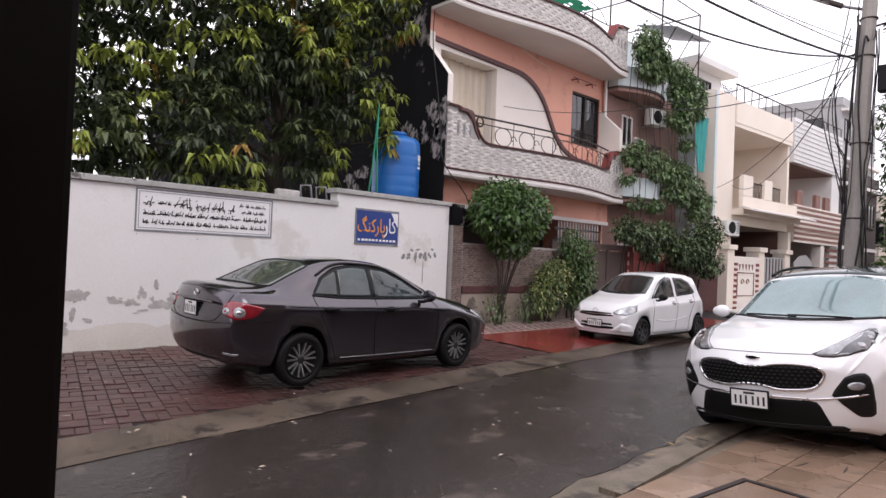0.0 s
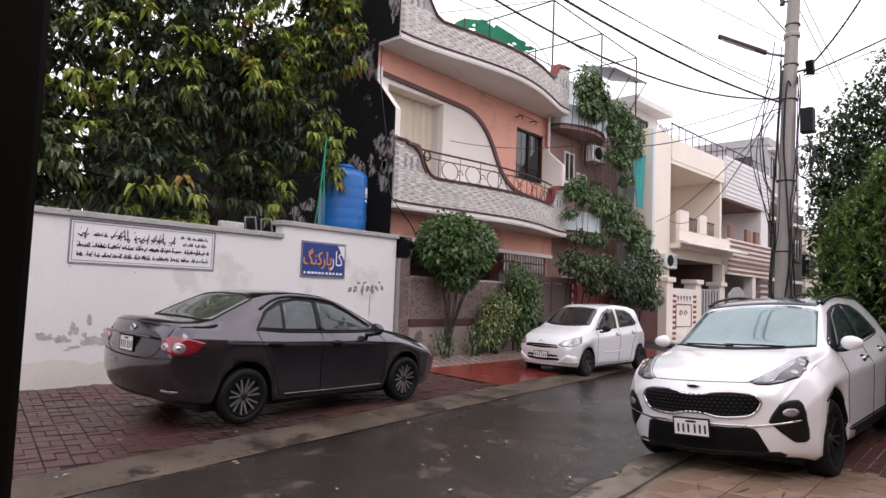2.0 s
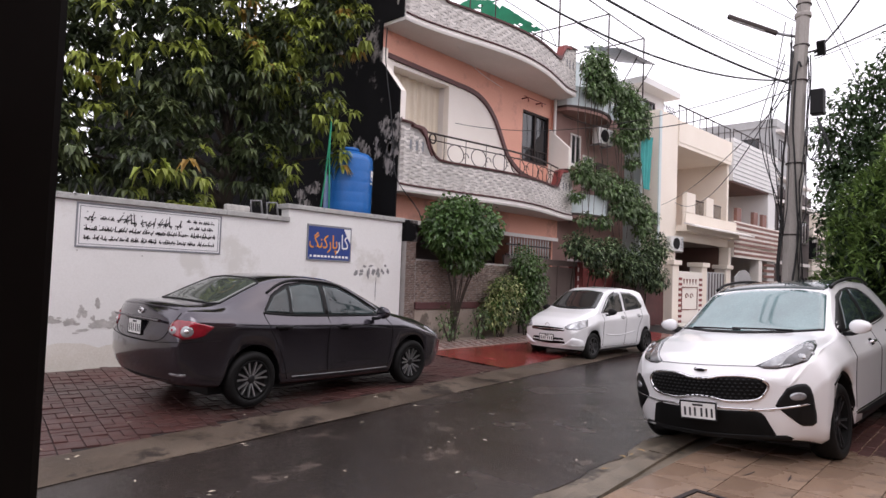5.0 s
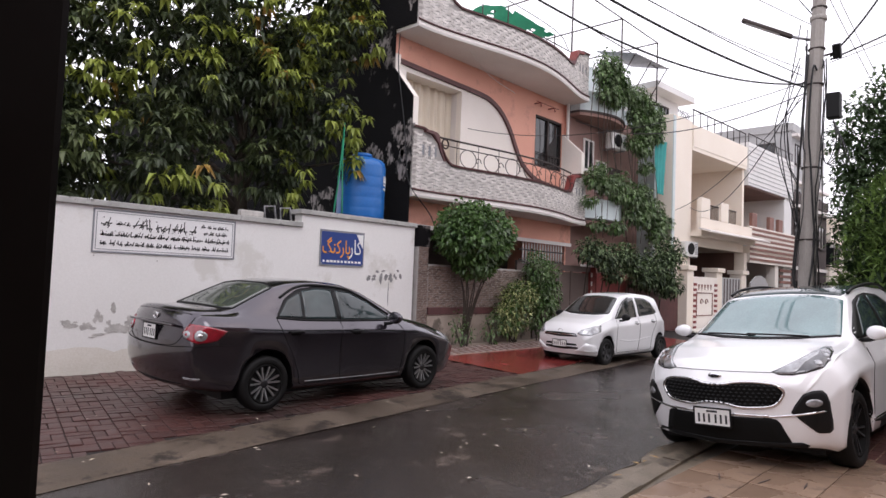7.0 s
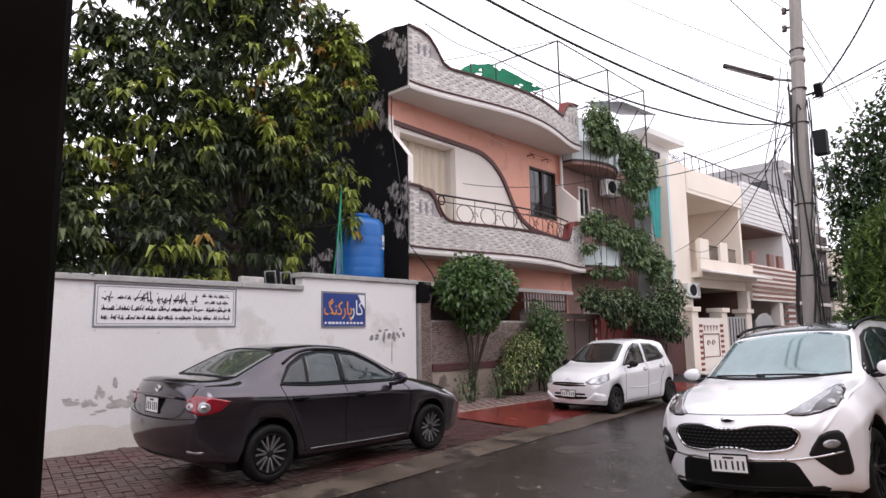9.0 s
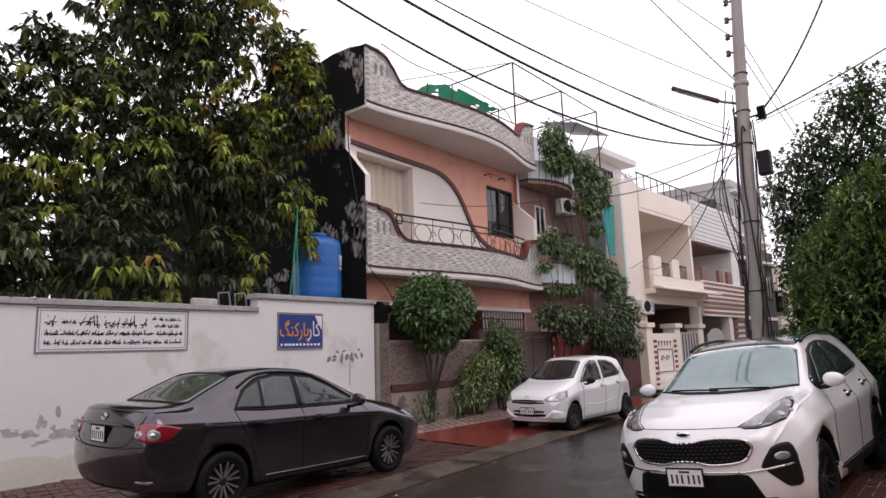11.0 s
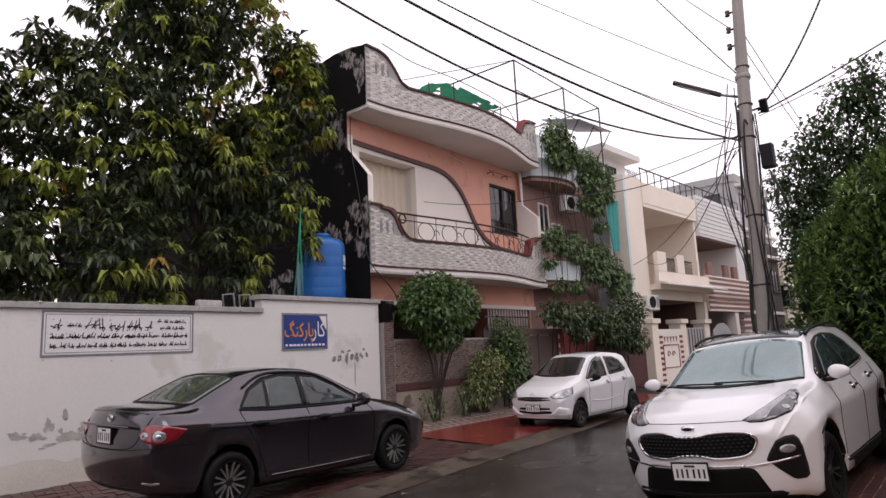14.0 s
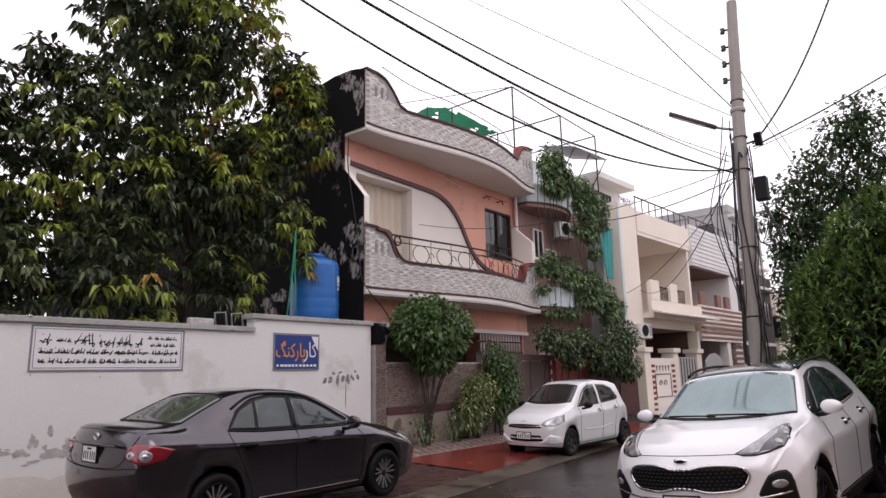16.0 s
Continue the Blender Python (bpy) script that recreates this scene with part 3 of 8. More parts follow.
def mirror_part(car, x, y, z, side, material, k=1.0):
    bm = bmesh.new()
    bmesh.ops.create_uvsphere(bm, u_segments=20, v_segments=12, radius=1)
    for v in bm.verts:
        v.co = Vector((v.co.x * 0.075 * k * (1 if v.co.x > 0 else 0.45), v.co.y * 0.125 * k, v.co.z * 0.085 * k * (1 - 0.15 * v.co.y * side)))
        v.co += Vector((x, y, z))
    for f in bm.faces:
        f.smooth = True
    ob = part("wing_mirror", bm, material, car)
    part("mirror_stalk", tube([(x - 0.02, y - side * 0.2 * k, z - 0.09 * k), (x - 0.01, y - side * 0.1 * k, z - 0.085 * k), (x, y, z - 0.05 * k)], 0.022, 8), M["black_plastic"], ob)
    return ob


def handle_part(tree, car, x, z, side, material, n=0.2):
    hit, nor, _, _ = tree.ray_cast(Vector((x, side * 4, z)), Vector((0, -side, 0)))
    y = hit.y
    ob = part("door_handle", tube([(x - n / 2, y, z), (x - n / 2 + 0.02, y + side * 0.035, z + 0.004), (x, y + side * 0.042, z + 0.008), (x + n / 2 - 0.02, y + side * 0.035, z + 0.004),
                                   (x + n / 2, y, z)], 0.014, 8), material, car)
    part("handle_cup", patch(tree, [(x - 0.07, z - 0.035), (x + 0.05, z - 0.04), (x + 0.075, z), (x + 0.05, z + 0.03), (x - 0.07, z + 0.03)], "left" if side > 0 else "right", 0.0015, 20, 2), M["panel_gap"], ob)


def under_parts(car, spec, w):
    part("underbody", box(-spec["L"] + 0.5, -0.5, -w * 0.80, w * 0.80, spec["hub"] * 0.50, spec["hub"] + 0.25), M["black_plastic"], car)


# -- charcoal saloon --
SEDAN = dict(L=4.55, hub=0.315, arch=0.368, axles=(0.97, 3.60), nose=0.20, tail=0.13, crease=0.875,
             top=[(0, 0.62), (0.1, 0.70), (0.3, 0.80), (0.7, 0.92), (1.25, 1.02), (1.42, 1.08), (2.05, 1.385), (2.35, 1.46), (2.8, 1.49), (3.15, 1.465), (3.40, 1.41), (3.98, 1.155), (4.12, 1.14), (4.42, 1.14), (4.47, 1.13), (4.51, 1.02), (4.55, 0.82)],
             belt=[(0, 0.58), (0.3, 0.73), (1.2, 0.93), (2.0, 0.975), (3.2, 1.005), (3.9, 1.045), (4.42, 1.06), (4.48, 1.02), (4.55, 0.76)],
             wide=[(0, 0.62), (0.1, 0.74), (0.35, 0.83), (0.8, 0.875), (1.4, 0.88), (3.3, 0.88), (3.9, 0.875), (4.30, 0.845), (4.48, 0.80), (4.55, 0.75)],
             roof=[(0, 0.55), (0.3, 0.66), (1.2, 0.72), (1.42, 0.70), (2.1, 0.575), (2.6, 0.58), (3.3, 0.575), (3.9, 0.645), (4.2, 0.68), (4.47, 0.67), (4.55, 0.60)],
             bottom=[(0, 0.22), (0.5, 0.19), (1.4, 0.20), (3.0, 0.20), (4.0, 0.24), (4.55, 0.30)])


def sedan(m):
    car = thing("car", m, "charcoal plum four-door saloon parked on the red brick pavement", "car")
    bm = car_body(SEDAN)
    tree = BVHTree.FromBMesh(bm)
    part("body", bm, [M["paint_grey"], M["black_plastic"]], car)
    under_parts(car, SEDAN, 0.86)
    G = M["car_glass"]
    for v, sd in (("right", -1), ("left", 1)):
        part("window_surround", patch(tree, [(-1.58, 1.0), (-1.95, 1.235), (-2.27, 1.375), (-2.8, 1.415), (-3.08, 1.375), (-3.30, 1.255), (-3.47, 1.045), (-2.5, 0.995)], v, 0.002), M["black_plastic"], car)
        part("rear_door_glass", patch(tree, [(-2.56, 1.02), (-2.56, 1.37), (-2.8, 1.385), (-3.02, 1.35), (-3.05, 1.03)], v, 0.007), G, car)
        part("quarter_glass", patch(tree, [(-3.09, 1.04), (-3.06, 1.33), (-3.26, 1.24), (-3.42, 1.06)], v, 0.007), G, car)
        part("front_door_glass", patch(tree, [(-2.49, 1.015), (-2.49, 1.365), (-2.25, 1.345), (-1.95, 1.215), (-1.62, 1.02), (-1.7, 1.0)], v, 0.007), G, car)
        part("rain_visor", seam(tree, [(-1.62, 1.06), (-1.98, 1.265), (-2.3, 1.385), (-2.8, 1.425), (-3.1, 1.39), (-3.35, 1.27)], v, 0.017), M["black_plastic"], car)
        part("belt_moulding", seam(tree, [(-1.6, 0.99), (-2.2, 0.995), (-3.0, 1.012), (-3.46, 1.045)], v, 0.012), M["black_plastic"], car)
        part("door_pillar", patch(tree, [(-2.55, 1.0), (-2.55, 1.375), (-2.495, 1.37), (-2.495, 1.0)], v, 0.006, 24, 2), M["black_plastic"], car)
        for line in ([(-2.52, 1.0), (-2.55, 0.7), (-2.53, 0.42), (-2.5, 0.27)], [(-3.46, 1.06), (-3.44, 0.92), (-3.32, 0.72), (-3.20, 0.5), (-3.12, 0.27)], [(-1.5, 0.96), (-1.42, 0.8), (-1.42, 0.5), (-1.46, 0.27)],
                     [(-1.46, 0.265), (-2.2, 0.255), (-3.05, 0.265)]):
            part("panel_gap", seam(tree, line, v, 0.004), M["panel_gap"], car)
        part("sill_moulding", seam(tree, [(-1.45, 0.285), (-2.2, 0.285), (-3.05, 0.295)], v, 0.005), M["alloy"], car)
        handle_part(tree, car, -3.24, 0.885, sd, M["black_plastic"])
        handle_part(tree, car, -2.30, 0.868, sd, M["black_plastic"])
        mirror_part(car, -1.72, sd * 0.97, 1.035, sd, M["paint_grey"], 0.95)
        for ax in (-0.97, -3.60):
            wheel_parts(car, ax, sd * 0.765, sd, 0.312, 0.216, 0.19, 7, M["panel_gap"], M["alloy"], True, 14)
    # lamps on the rear corners, wrapping round
    for sd in (-1, 1):
        d = Vector((0.72, -0.70 * sd, 0)).normalized()
        u = Vector((-d.y, d.x, 0)) * (1 if sd < 0 else 1)
        o = Vector((-4.43, 0.74 * sd, 0.0)) - d * 3
        v = (o, u, d)
        lens = on_view([(x, y * sd, z) for x, y, z in ((-4.475, 0.575, 0.885), (-4.45, 0.61, 0.955), (-4.42, 0.645, 0.985), (-4.31, 0.765, 0.972), (-4.20, 0.81, 0.948), (-4.10, 0.84, 0.918), (-4.21, 0.83, 0.822), (-4.30, 0.80, 0.796), (-4.40, 0.76, 0.788), (-4.48, 0.62, 0.83))], v)
        lamp = part("tail_lamp", patch(tree, lens, v, 0.014), M["red_lens"], car, "red and clear wrap-round tail lamp")
        for nm, q, r in (("reversing_lens", (-4.365, 0.765 * sd, 0.868), 0.066), ("indicator_lens", (-4.46, 0.645 * sd, 0.872), 0.048)):
            c0 = on_view([q], v)[0]
            part(nm, patch(tree, [(c0[0] + r * math.cos(a), c0[1] + r * 0.92 * math.sin(a)) for a in (2 * math.pi * i / 20 for i in range(20))], v, 0.02, 24, 3), M["clear_lens"], lamp)
            part("lens_bulb", patch(tree, [(c0[0] + r * 0.45 * math.cos(a), c0[1] + r * 0.42 * math.sin(a)) for a in (2 * math.pi * i / 14 for i in range(14))], v, 0.025, 14, 2), M["chrome"] if nm[0] == "r" else M["red_lens"], lamp)
        df = Vector((-0.78, -0.62 * sd, 0)).normalized()
        uf = Vector((-df.y, df.x, 0))
        of = Vector((-0.25, 0.72 * sd, 0)) - df * 3
        part("headlamp", patch(tree, [(-0.28, 0.66), (-0.22, 0.75), (0.05, 0.80), (0.27, 0.80), (0.25, 0.70), (0.0, 0.63)], (of, uf, df), 0.01), M["clear_lens"], car)
    # rear screen, boot lid, plate, badge, bumper
    rs = [(y0, z0) for y0, z0 in ((-0.60, 3.93), (-0.545, 3.40), (-0.3, 3.33), (0.3, 3.33), (0.545, 3.40), (0.60, 3.93), (0.52, 4.0), (0.3, 4.03), (-0.3, 4.03), (-0.52, 4.0))]
    part("rear_screen", top_patch(tree, [(-s, y) for y, s in rs]), M["rear_glass"], car)
    part("screen_seal", top_line(tree, [(-s, y) for y, s in rs], 0.014), M["black_plastic"], car)
    part("windscreen", top_patch(tree, [(-1.45, -0.63), (-2.0, -0.54), (-2.06, 0), (-2.0, 0.54), (-1.45, 0.63), (-1.36, 0)]), M["screen_glass"], car)
    part("boot_gap", seam(tree, [(-0.66, 1.05), (-0.60, 0.9), (-0.52, 0.78), (-0.3, 0.735), (0.3, 0.735), (0.52, 0.78), (0.60, 0.9), (0.66, 1.05)], "rear", 0.004, 60), M["panel_gap"], car)
    part("bumper_gap", seam(tree, [(-0.85, 0.765), (-0.6, 0.745), (-0.3, 0.725), (0.3, 0.725), (0.6, 0.745), (0.85, 0.765)], "rear", 0.004, 60), M["panel_gap"], car)
    part("boot_lip", seam(tree, [(-0.6, 1.085), (-0.3, 1.10), (0, 1.104), (0.3, 1.10), (0.6, 1.085)], "rear", 0.008, 30), M["paint_grey"], car)
    hit = tree.ray_cast(Vector((-9, 0, 0.86)), Vector((1, 0, 0)))[0]
    plate_parts(car, pose(hit.x - 0.016, 0, 0.86, 0, 0, 90), 0.29, 0.155)
    part("chrome_strip", box(hit.x - 0.02, hit.x + 0.02, -0.5, 0.5, 0.953, 0.975, bevel=0.006), M["paint_grey"], car)
    hit = tree.ray_cast(Vector((-9, 0, 1.03)), Vector((1, 0, 0)))[0]
    bm = bmesh.new()
    for rx, rz in ((0.055, 0.038), (0.022, 0.036), (0.04, 0.018)):
        add_tube(bm, [(hit.x - 0.012, rx * math.cos(a), 1.03 + rz * math.sin(a)) for a in (2 * math.pi * i / 24 for i in range(25))], 0.005, 5, False)
    part("badge", bm, M["chrome"], car)
    for sd in (-1, 1):
        part("bumper_reflector", patch(tree, [(sd * 0.58, 0.40), (sd * 0.60, 0.425), (sd * 0.76, 0.42), (sd * 0.75, 0.395)], "rear", 0.006, 24, 2), M["clear_lens"], car)
    part("lower_valance", patch(tree, [(-0.6, 0.27), (-0.55, 0.34), (0.55, 0.34), (0.6, 0.27)], "rear", 0.004, 30, 2), M["black_plastic"], car)
    part("aerial_fin", prism([(-3.36, 1.38), (-3.28, 1.40), (-3.22, 1.425), (-3.2, 1.40)], -0.012, 0.012), M["black_plastic"], car)
    return car


def top_patch(tree, outline, lift=0.004):
    """A panel laid on the body from above: outline of (x, y)."""
    pts = resample(outline, 60)
    c = sum(pts, Vector((0, 0))) / 60
    bm = bmesh.new()

    def lay(p, h):
        hit, nor, _, _ = tree.ray_cast(Vector((p[0], p[1], 4)), Vector((0, 0, -1)))
        return hit + (nor if nor.z > 0 else -nor) * h
    rows = [[bm.verts.new(lay(p, -0.01)) for p in pts]]
    for k in range(8):
        rows.append([bm.verts.new(lay(c + (p - c) * (1 - k / 8), lift)) for p in pts])
    for a, b in zip(rows, rows[1:]):
        for j in range(60):
            bm.faces.new((a[j], a[(j + 1) % 60], b[(j + 1) % 60], b[j])).smooth = True
    m = bm.verts.new(lay(c, lift))
    for j in range(60):
        bm.faces.new((rows[-1][j], rows[-1][(j + 1) % 60], m)).smooth = True
    return bm


def top_line(tree, outline, r):
    pts = []
    q = resample(outline, 80)
    for p in q + q[:1]:
        hit, nor, _, _ = tree.ray_cast(Vector((p[0], p[1], 4)), Vector((0, 0, -1)))
        pts.append(hit)
    return tube(pts, r, 6)


sedan(SEDAN_M)

# -- white crossover --
SUV = dict(L=4.485, hub=0.345, arch=0.432, axles=(0.95, 3.60), nose=0.40, tail=0.16, crease=0.80,
           top=[(0, 0.80), (0.08, 0.88), (0.2, 0.965), (0.6, 1.055), (1.15, 1.115), (1.32, 1.155), (1.95, 1.53), (2.25, 1.60), (2.9, 1.63), (3.6, 1.60), (4.0, 1.55), (4.2, 1.42), (4.4, 1.05), (4.485, 0.78)],
           belt=[(0, 0.72), (0.2, 0.89), (0.6, 1.0), (1.25, 1.05), (2.2, 1.05), (3.2, 1.085), (3.9, 1.14), (4.3, 1.05), (4.485, 0.72)],
           wide=[(0, 0.75), (0.08, 0.83), (0.3, 0.90), (0.75, 0.93), (1.4, 0.925), (3.3, 0.925), (4.0, 0.91), (4.35, 0.84), (4.485, 0.76)],
           roof=[(0, 0.66), (0.2, 0.74), (0.6, 0.79), (1.2, 0.78), (1.35, 0.76), (2.0, 0.62), (2.6, 0.62), (3.6, 0.60), (4.0, 0.585), (4.3, 0.62), (4.485, 0.60)],
           bottom=[(0, 0.27), (0.4, 0.20), (1.4, 0.20), (3.0, 0.20), (4.0, 0.26), (4.485, 0.32)])


def suv(m):
    car = thing("car", m, "white crossover with black glass roof parked half on the kerb", "car")
    bm = car_body(SUV)
    tree = BVHTree.FromBMesh(bm)
    part("body", bm, [M["paint_white"], M["black_plastic"]], car)
    under_parts(car, SUV, 0.9)
    P, G = M["black_plastic"], M["car_glass"]
    part("roof_panel", top_patch(tree, [(-1.98, -0.56), (-2.1, -0.565), (-3.7, -0.54), (-3.95, -0.5), (-4.0, 0), (-3.95, 0.5), (-3.7, 0.54), (-2.1, 0.565), (-1.98, 0.56), (-2.04, 0)]), G, car, "black panoramic glass roof")
    ws = part("windscreen", top_patch(tree, [(-1.33, -0.70), (-1.90, -0.595), (-1.97, -0.3), (-1.985, 0), (-1.97, 0.3), (-1.90, 0.595), (-1.33, 0.70), (-1.17, 0.35), (-1.12, 0), (-1.17, -0.35)]), M["screen_glass"], car)
    part("cowl", top_line(tree, [(-1.33, -0.71), (-1.16, -0.35), (-1.105, 0), (-1.16, 0.35), (-1.33, 0.71), (-1.21, 0.38), (-1.155, 0), (-1.21, -0.38)], 0.014), P, ws)
    for a, b in (((-1.20, 0.45), (-1.24, -0.15)), ((-1.19, -0.05), (-1.28, -0.58))):
        pts = []
        for k in range(12):
            x, y = a[0] + (b[0] - a[0]) * k / 11, a[1] + (b[1] - a[1]) * k / 11
            hit, nor, _, _ = tree.ray_cast(Vector((x, y, 4)), Vector((0, 0, -1)))
            pts.append(hit + Vector((0, 0, 0.02)))
        part("wiper", tube(pts, 0.009, 6), P, ws)
    for sd, v in ((1, "left"), (-1, "right")):
        part("window_surround", patch(tree, [(-1.43, 1.105), (-1.47, 1.17), (-2.02, 1.455), (-2.25, 1.515), (-2.55, 1.54), (-3.0, 1.515), (-3.27, 1.43), (-3.50, 1.22), (-3.40, 1.17), (-2.5, 1.115)], v, 0.003, 70), P, car, "gloss black window surround")
        part("front_door_glass", patch(tree, [(-1.66, 1.125), (-2.06, 1.42), (-2.3, 1.50), (-2.47, 1.515), (-2.47, 1.135)], v, 0.008), G, car)
        part("rear_door_glass", patch(tree, [(-2.55, 1.14), (-2.55, 1.515), (-3.0, 1.49), (-3.23, 1.40), (-3.42, 1.225), (-3.36, 1.19)], v, 0.008), G, car)
        part("belt_moulding", seam(tree, [(-1.45, 1.095), (-2.5, 1.105), (-3.35, 1.16), (-3.5, 1.215)], v, 0.007), P, car)
        for line in ([(-2.52, 1.07), (-2.55, 0.7), (-2.5, 0.33)], [(-3.52, 1.12), (-3.40, 0.9), (-3.2, 0.72), (-3.12, 0.4)], [(-1.52, 1.02), (-1.44, 0.8), (-1.46, 0.4)]):
            part("panel_gap", seam(tree, line, v, 0.004), M["panel_gap"], car)
        for c in (0.95, 3.60):
            arc = [(-c + (0.432 + 0.012) * math.cos(a), 0.345 + (0.432 + 0.012) * math.sin(a)) for a in (math.pi * ((0.30 if c < 2 else 0.02) + (0.68 if c < 2 else 0.96) * i / 10) for i in range(11))]
            part("arch_trim", seam(tree, arc, v, 0.010, 40), P, car)
        part("sill_trim", patch(tree, [(-1.34, 0.22), (-1.34, 0.34), (-3.14, 0.34), (-3.14, 0.22)], v, 0.014, 40, 2), P, car)
        part("sill_line", seam(tree, [(-1.36, 0.36), (-3.12, 0.36)], v, 0.009), M["chrome"], car)
        handle_part(tree, car, -2.28, 0.965, sd, M["chrome"], 0.22)
        handle_part(tree, car, -3.15, 1.005, sd, M["chrome"], 0.22)
        mirror_part(car, -1.50, sd * 0.965, 1.165, sd, M["paint_white"], 0.80)
        ra = [Vector((-x, sd * y, z)) for x, y, z in ((2.05, 0.60, 1.545), (2.3, 0.605, 1.60), (2.9, 0.605, 1.635), (3.5, 0.585, 1.61), (3.8, 0.57, 1.55))]
        part("roof_rail", tube(smooth_line(ra, 20), 0.017, 8), P, car)
        for ax in (-0.95, -3.60):
            wheel_parts(car, ax, sd * 0.775, sd, 0.345, 0.242, 0.225, 5, M["panel_gap"], M["dark_alloy"], True, 20)
        # swept-back headlamps, lamp bezels and bumper corners
        d = Vector((-0.80, -0.42 * sd, -0.42)).normalized()
        u = Vector((d.y, -d.x, 0)).normalized() * sd * -1
        o = Vector((-0.32, 0.70 * sd, 0)) - d * 3
        view = (o, u, d)
        hl = on_view([(x, y * sd, z) for x, y, z in ((-0.20, 0.425, 0.893), (-0.29, 0.50, 0.935), (-0.42, 0.565, 0.985), (-0.66, 0.63, 1.04), (-0.86, 0.675, 1.075), (-0.93, 0.715, 1.074), (-0.78, 0.765, 1.035), (-0.60, 0.775, 0.972), (-0.47, 0.765, 0.925), (-0.33, 0.67, 0.885), (-0.25, 0.58, 0.868), (-0.205, 0.49, 0.872))], view)
        lamp = part("headlamp", patch(tree, hl, view, 0.008, 70), M["lamp_dark"], car, "smoked swept-back headlamp")
        strip_ = on_view([(x, y * sd, z) for x, y, z in ((-0.21, 0.44, 0.890), (-0.42, 0.575, 0.978), (-0.66, 0.64, 1.032), (-0.84, 0.685, 1.068), (-0.66, 0.675, 1.010), (-0.42, 0.615, 0.940), (-0.27, 0.60, 0.880), (-0.215, 0.50, 0.877))], view)
        part("lamp_strip", patch(tree, strip_, view, 0.011, 40, 4), M["clear_lens"], lamp)
        for q, r in (((-0.50, 0.715 * sd, 0.955), 0.036), ((-0.66, 0.735 * sd, 1.005), 0.024), ((-0.62, 0.765 * sd, 0.975), 0.018)):
            c0 = on_view([q], view)[0]
            part("lamp_lens", patch(tree, [(c0[0] + r * math.cos(a), c0[1] + r * math.sin(a)) for a in (2 * math.pi * i / 18 for i in range(18))], view, 0.016, 20, 3), M["clear_lens"], lamp)
        fog = part("fog_lamp_bezel", patch(tree, [(sd * a, b) for a, b in [(0.575, 0.57), (0.60, 0.625), (0.66, 0.72), (0.715, 0.748), (0.77, 0.75), (0.80, 0.715), (0.815, 0.655), (0.818, 0.50), (0.812, 0.41), (0.79, 0.39), (0.735, 0.395)]], "front", 0.008), P, car, "black fog lamp bezel")
        part("fog_lamp", patch(tree, [(sd * (0.725 + 0.052 * math.cos(a)), 0.648 + 0.034 * math.sin(a)) for a in (2 * math.pi * i / 18 for i in range(18))], "front", 0.014, 24, 3), M["clear_lens"], fog)
        part("fog_trim", seam(tree, [(sd * 0.38, 0.528), (sd * 0.5, 0.536), (sd * 0.64, 0.553), (sd * 0.79, 0.580)], "front", 0.011), M["chrome"], fog)
    top_edge = [(0.0, 0.786), (0.09, 0.793), (0.19, 0.812), (0.32, 0.816), (0.44, 0.806), (0.50, 0.785), (0.535, 0.735)]
    low_edge = [(0.50, 0.66), (0.44, 0.618), (0.32, 0.602), (0.20, 0.602), (0.10, 0.624)]
    half_g = top_edge + low_edge
    grille = half_g + [(0.0, 0.630)] + [(-a, b) for a, b in half_g[:0:-1]]
    g = part("grille", patch(tree, grille, "front", 0.006, 90, 8), M["panel_gap"], car, "black diamond mesh grille in a chrome surround")
    ring = grille + grille[:1]
    part("grille_surround", seam(tree, ring, "front", 0.015, 150), M["chrome"], g)
    bm = bmesh.new()
    for row in range(6):
        z = 0.632 + row * 0.031
        wid = 0.52 if row in (0,) else 0.575
        for i in range(-13, 14):
            y = (i + 0.5 * (row % 2)) * 0.043
            if abs(y) > wid - 0.07:
                continue
            hit = tree.ray_cast(Vector((3, y, z)), Vector((-1, 0, 0)))[0]
            a = [bm.verts.new((hit.x + 0.012, y + dy, z + dz)) for dy, dz in ((-0.018, 0), (0, -0.010), (0.018, 0), (0, 0.010))]
            c = bm.verts.new((hit.x + 0.022, y, z))
            for q in range(4):
                bm.faces.new((a[q], a[(q + 1) % 4], c))
    part("grille_mesh", bm, M["black_plastic"], g)
    part("lower_intake", patch(tree, [(-0.56, 0.30), (-0.49, 0.50), (-0.45, 0.518), (0.45, 0.518), (0.49, 0.50), (0.56, 0.30), (0.3, 0.275), (-0.3, 0.275)], "front", 0.006, 60, 6), M["panel_gap"], car, "black lower air intake")
    part("intake_bar", seam(tree, [(-0.42, 0.535), (0, 0.54), (0.42, 0.535)], "front", 0.011, 30), M["chrome"], car)
    part("chin", patch(tree, [(-0.68, 0.272), (-0.65, 0.314), (-0.55, 0.310), (0, 0.305), (0.55, 0.310), (0.65, 0.314), (0.68, 0.272), (0.4, 0.262), (-0.4, 0.262)], "front", 0.012, 50, 3), P, car)
    part("bonnet_gap", seam(tree, [(-0.44, 0.893), (-0.2, 0.894), (0, 0.894), (0.2, 0.894), (0.44, 0.893)], "front", 0.0035, 40), M["panel_gap"], car)
    hit = tree.ray_cast(Vector((3, 0, 0.53)), Vector((-1, 0, 0)))[0]
    plate_parts(car, pose(hit.x + 0.045, -0.01, 0.503, 0, 0, -90), 0.315, 0.145)
    hit = tree.ray_cast(Vector((3, 0, 0.857)), Vector((-1, 0, 0)))[0]
    bm = bmesh.new()
    bmesh.ops.create_uvsphere(bm, u_segments=24, v_segments=10, radius=1)
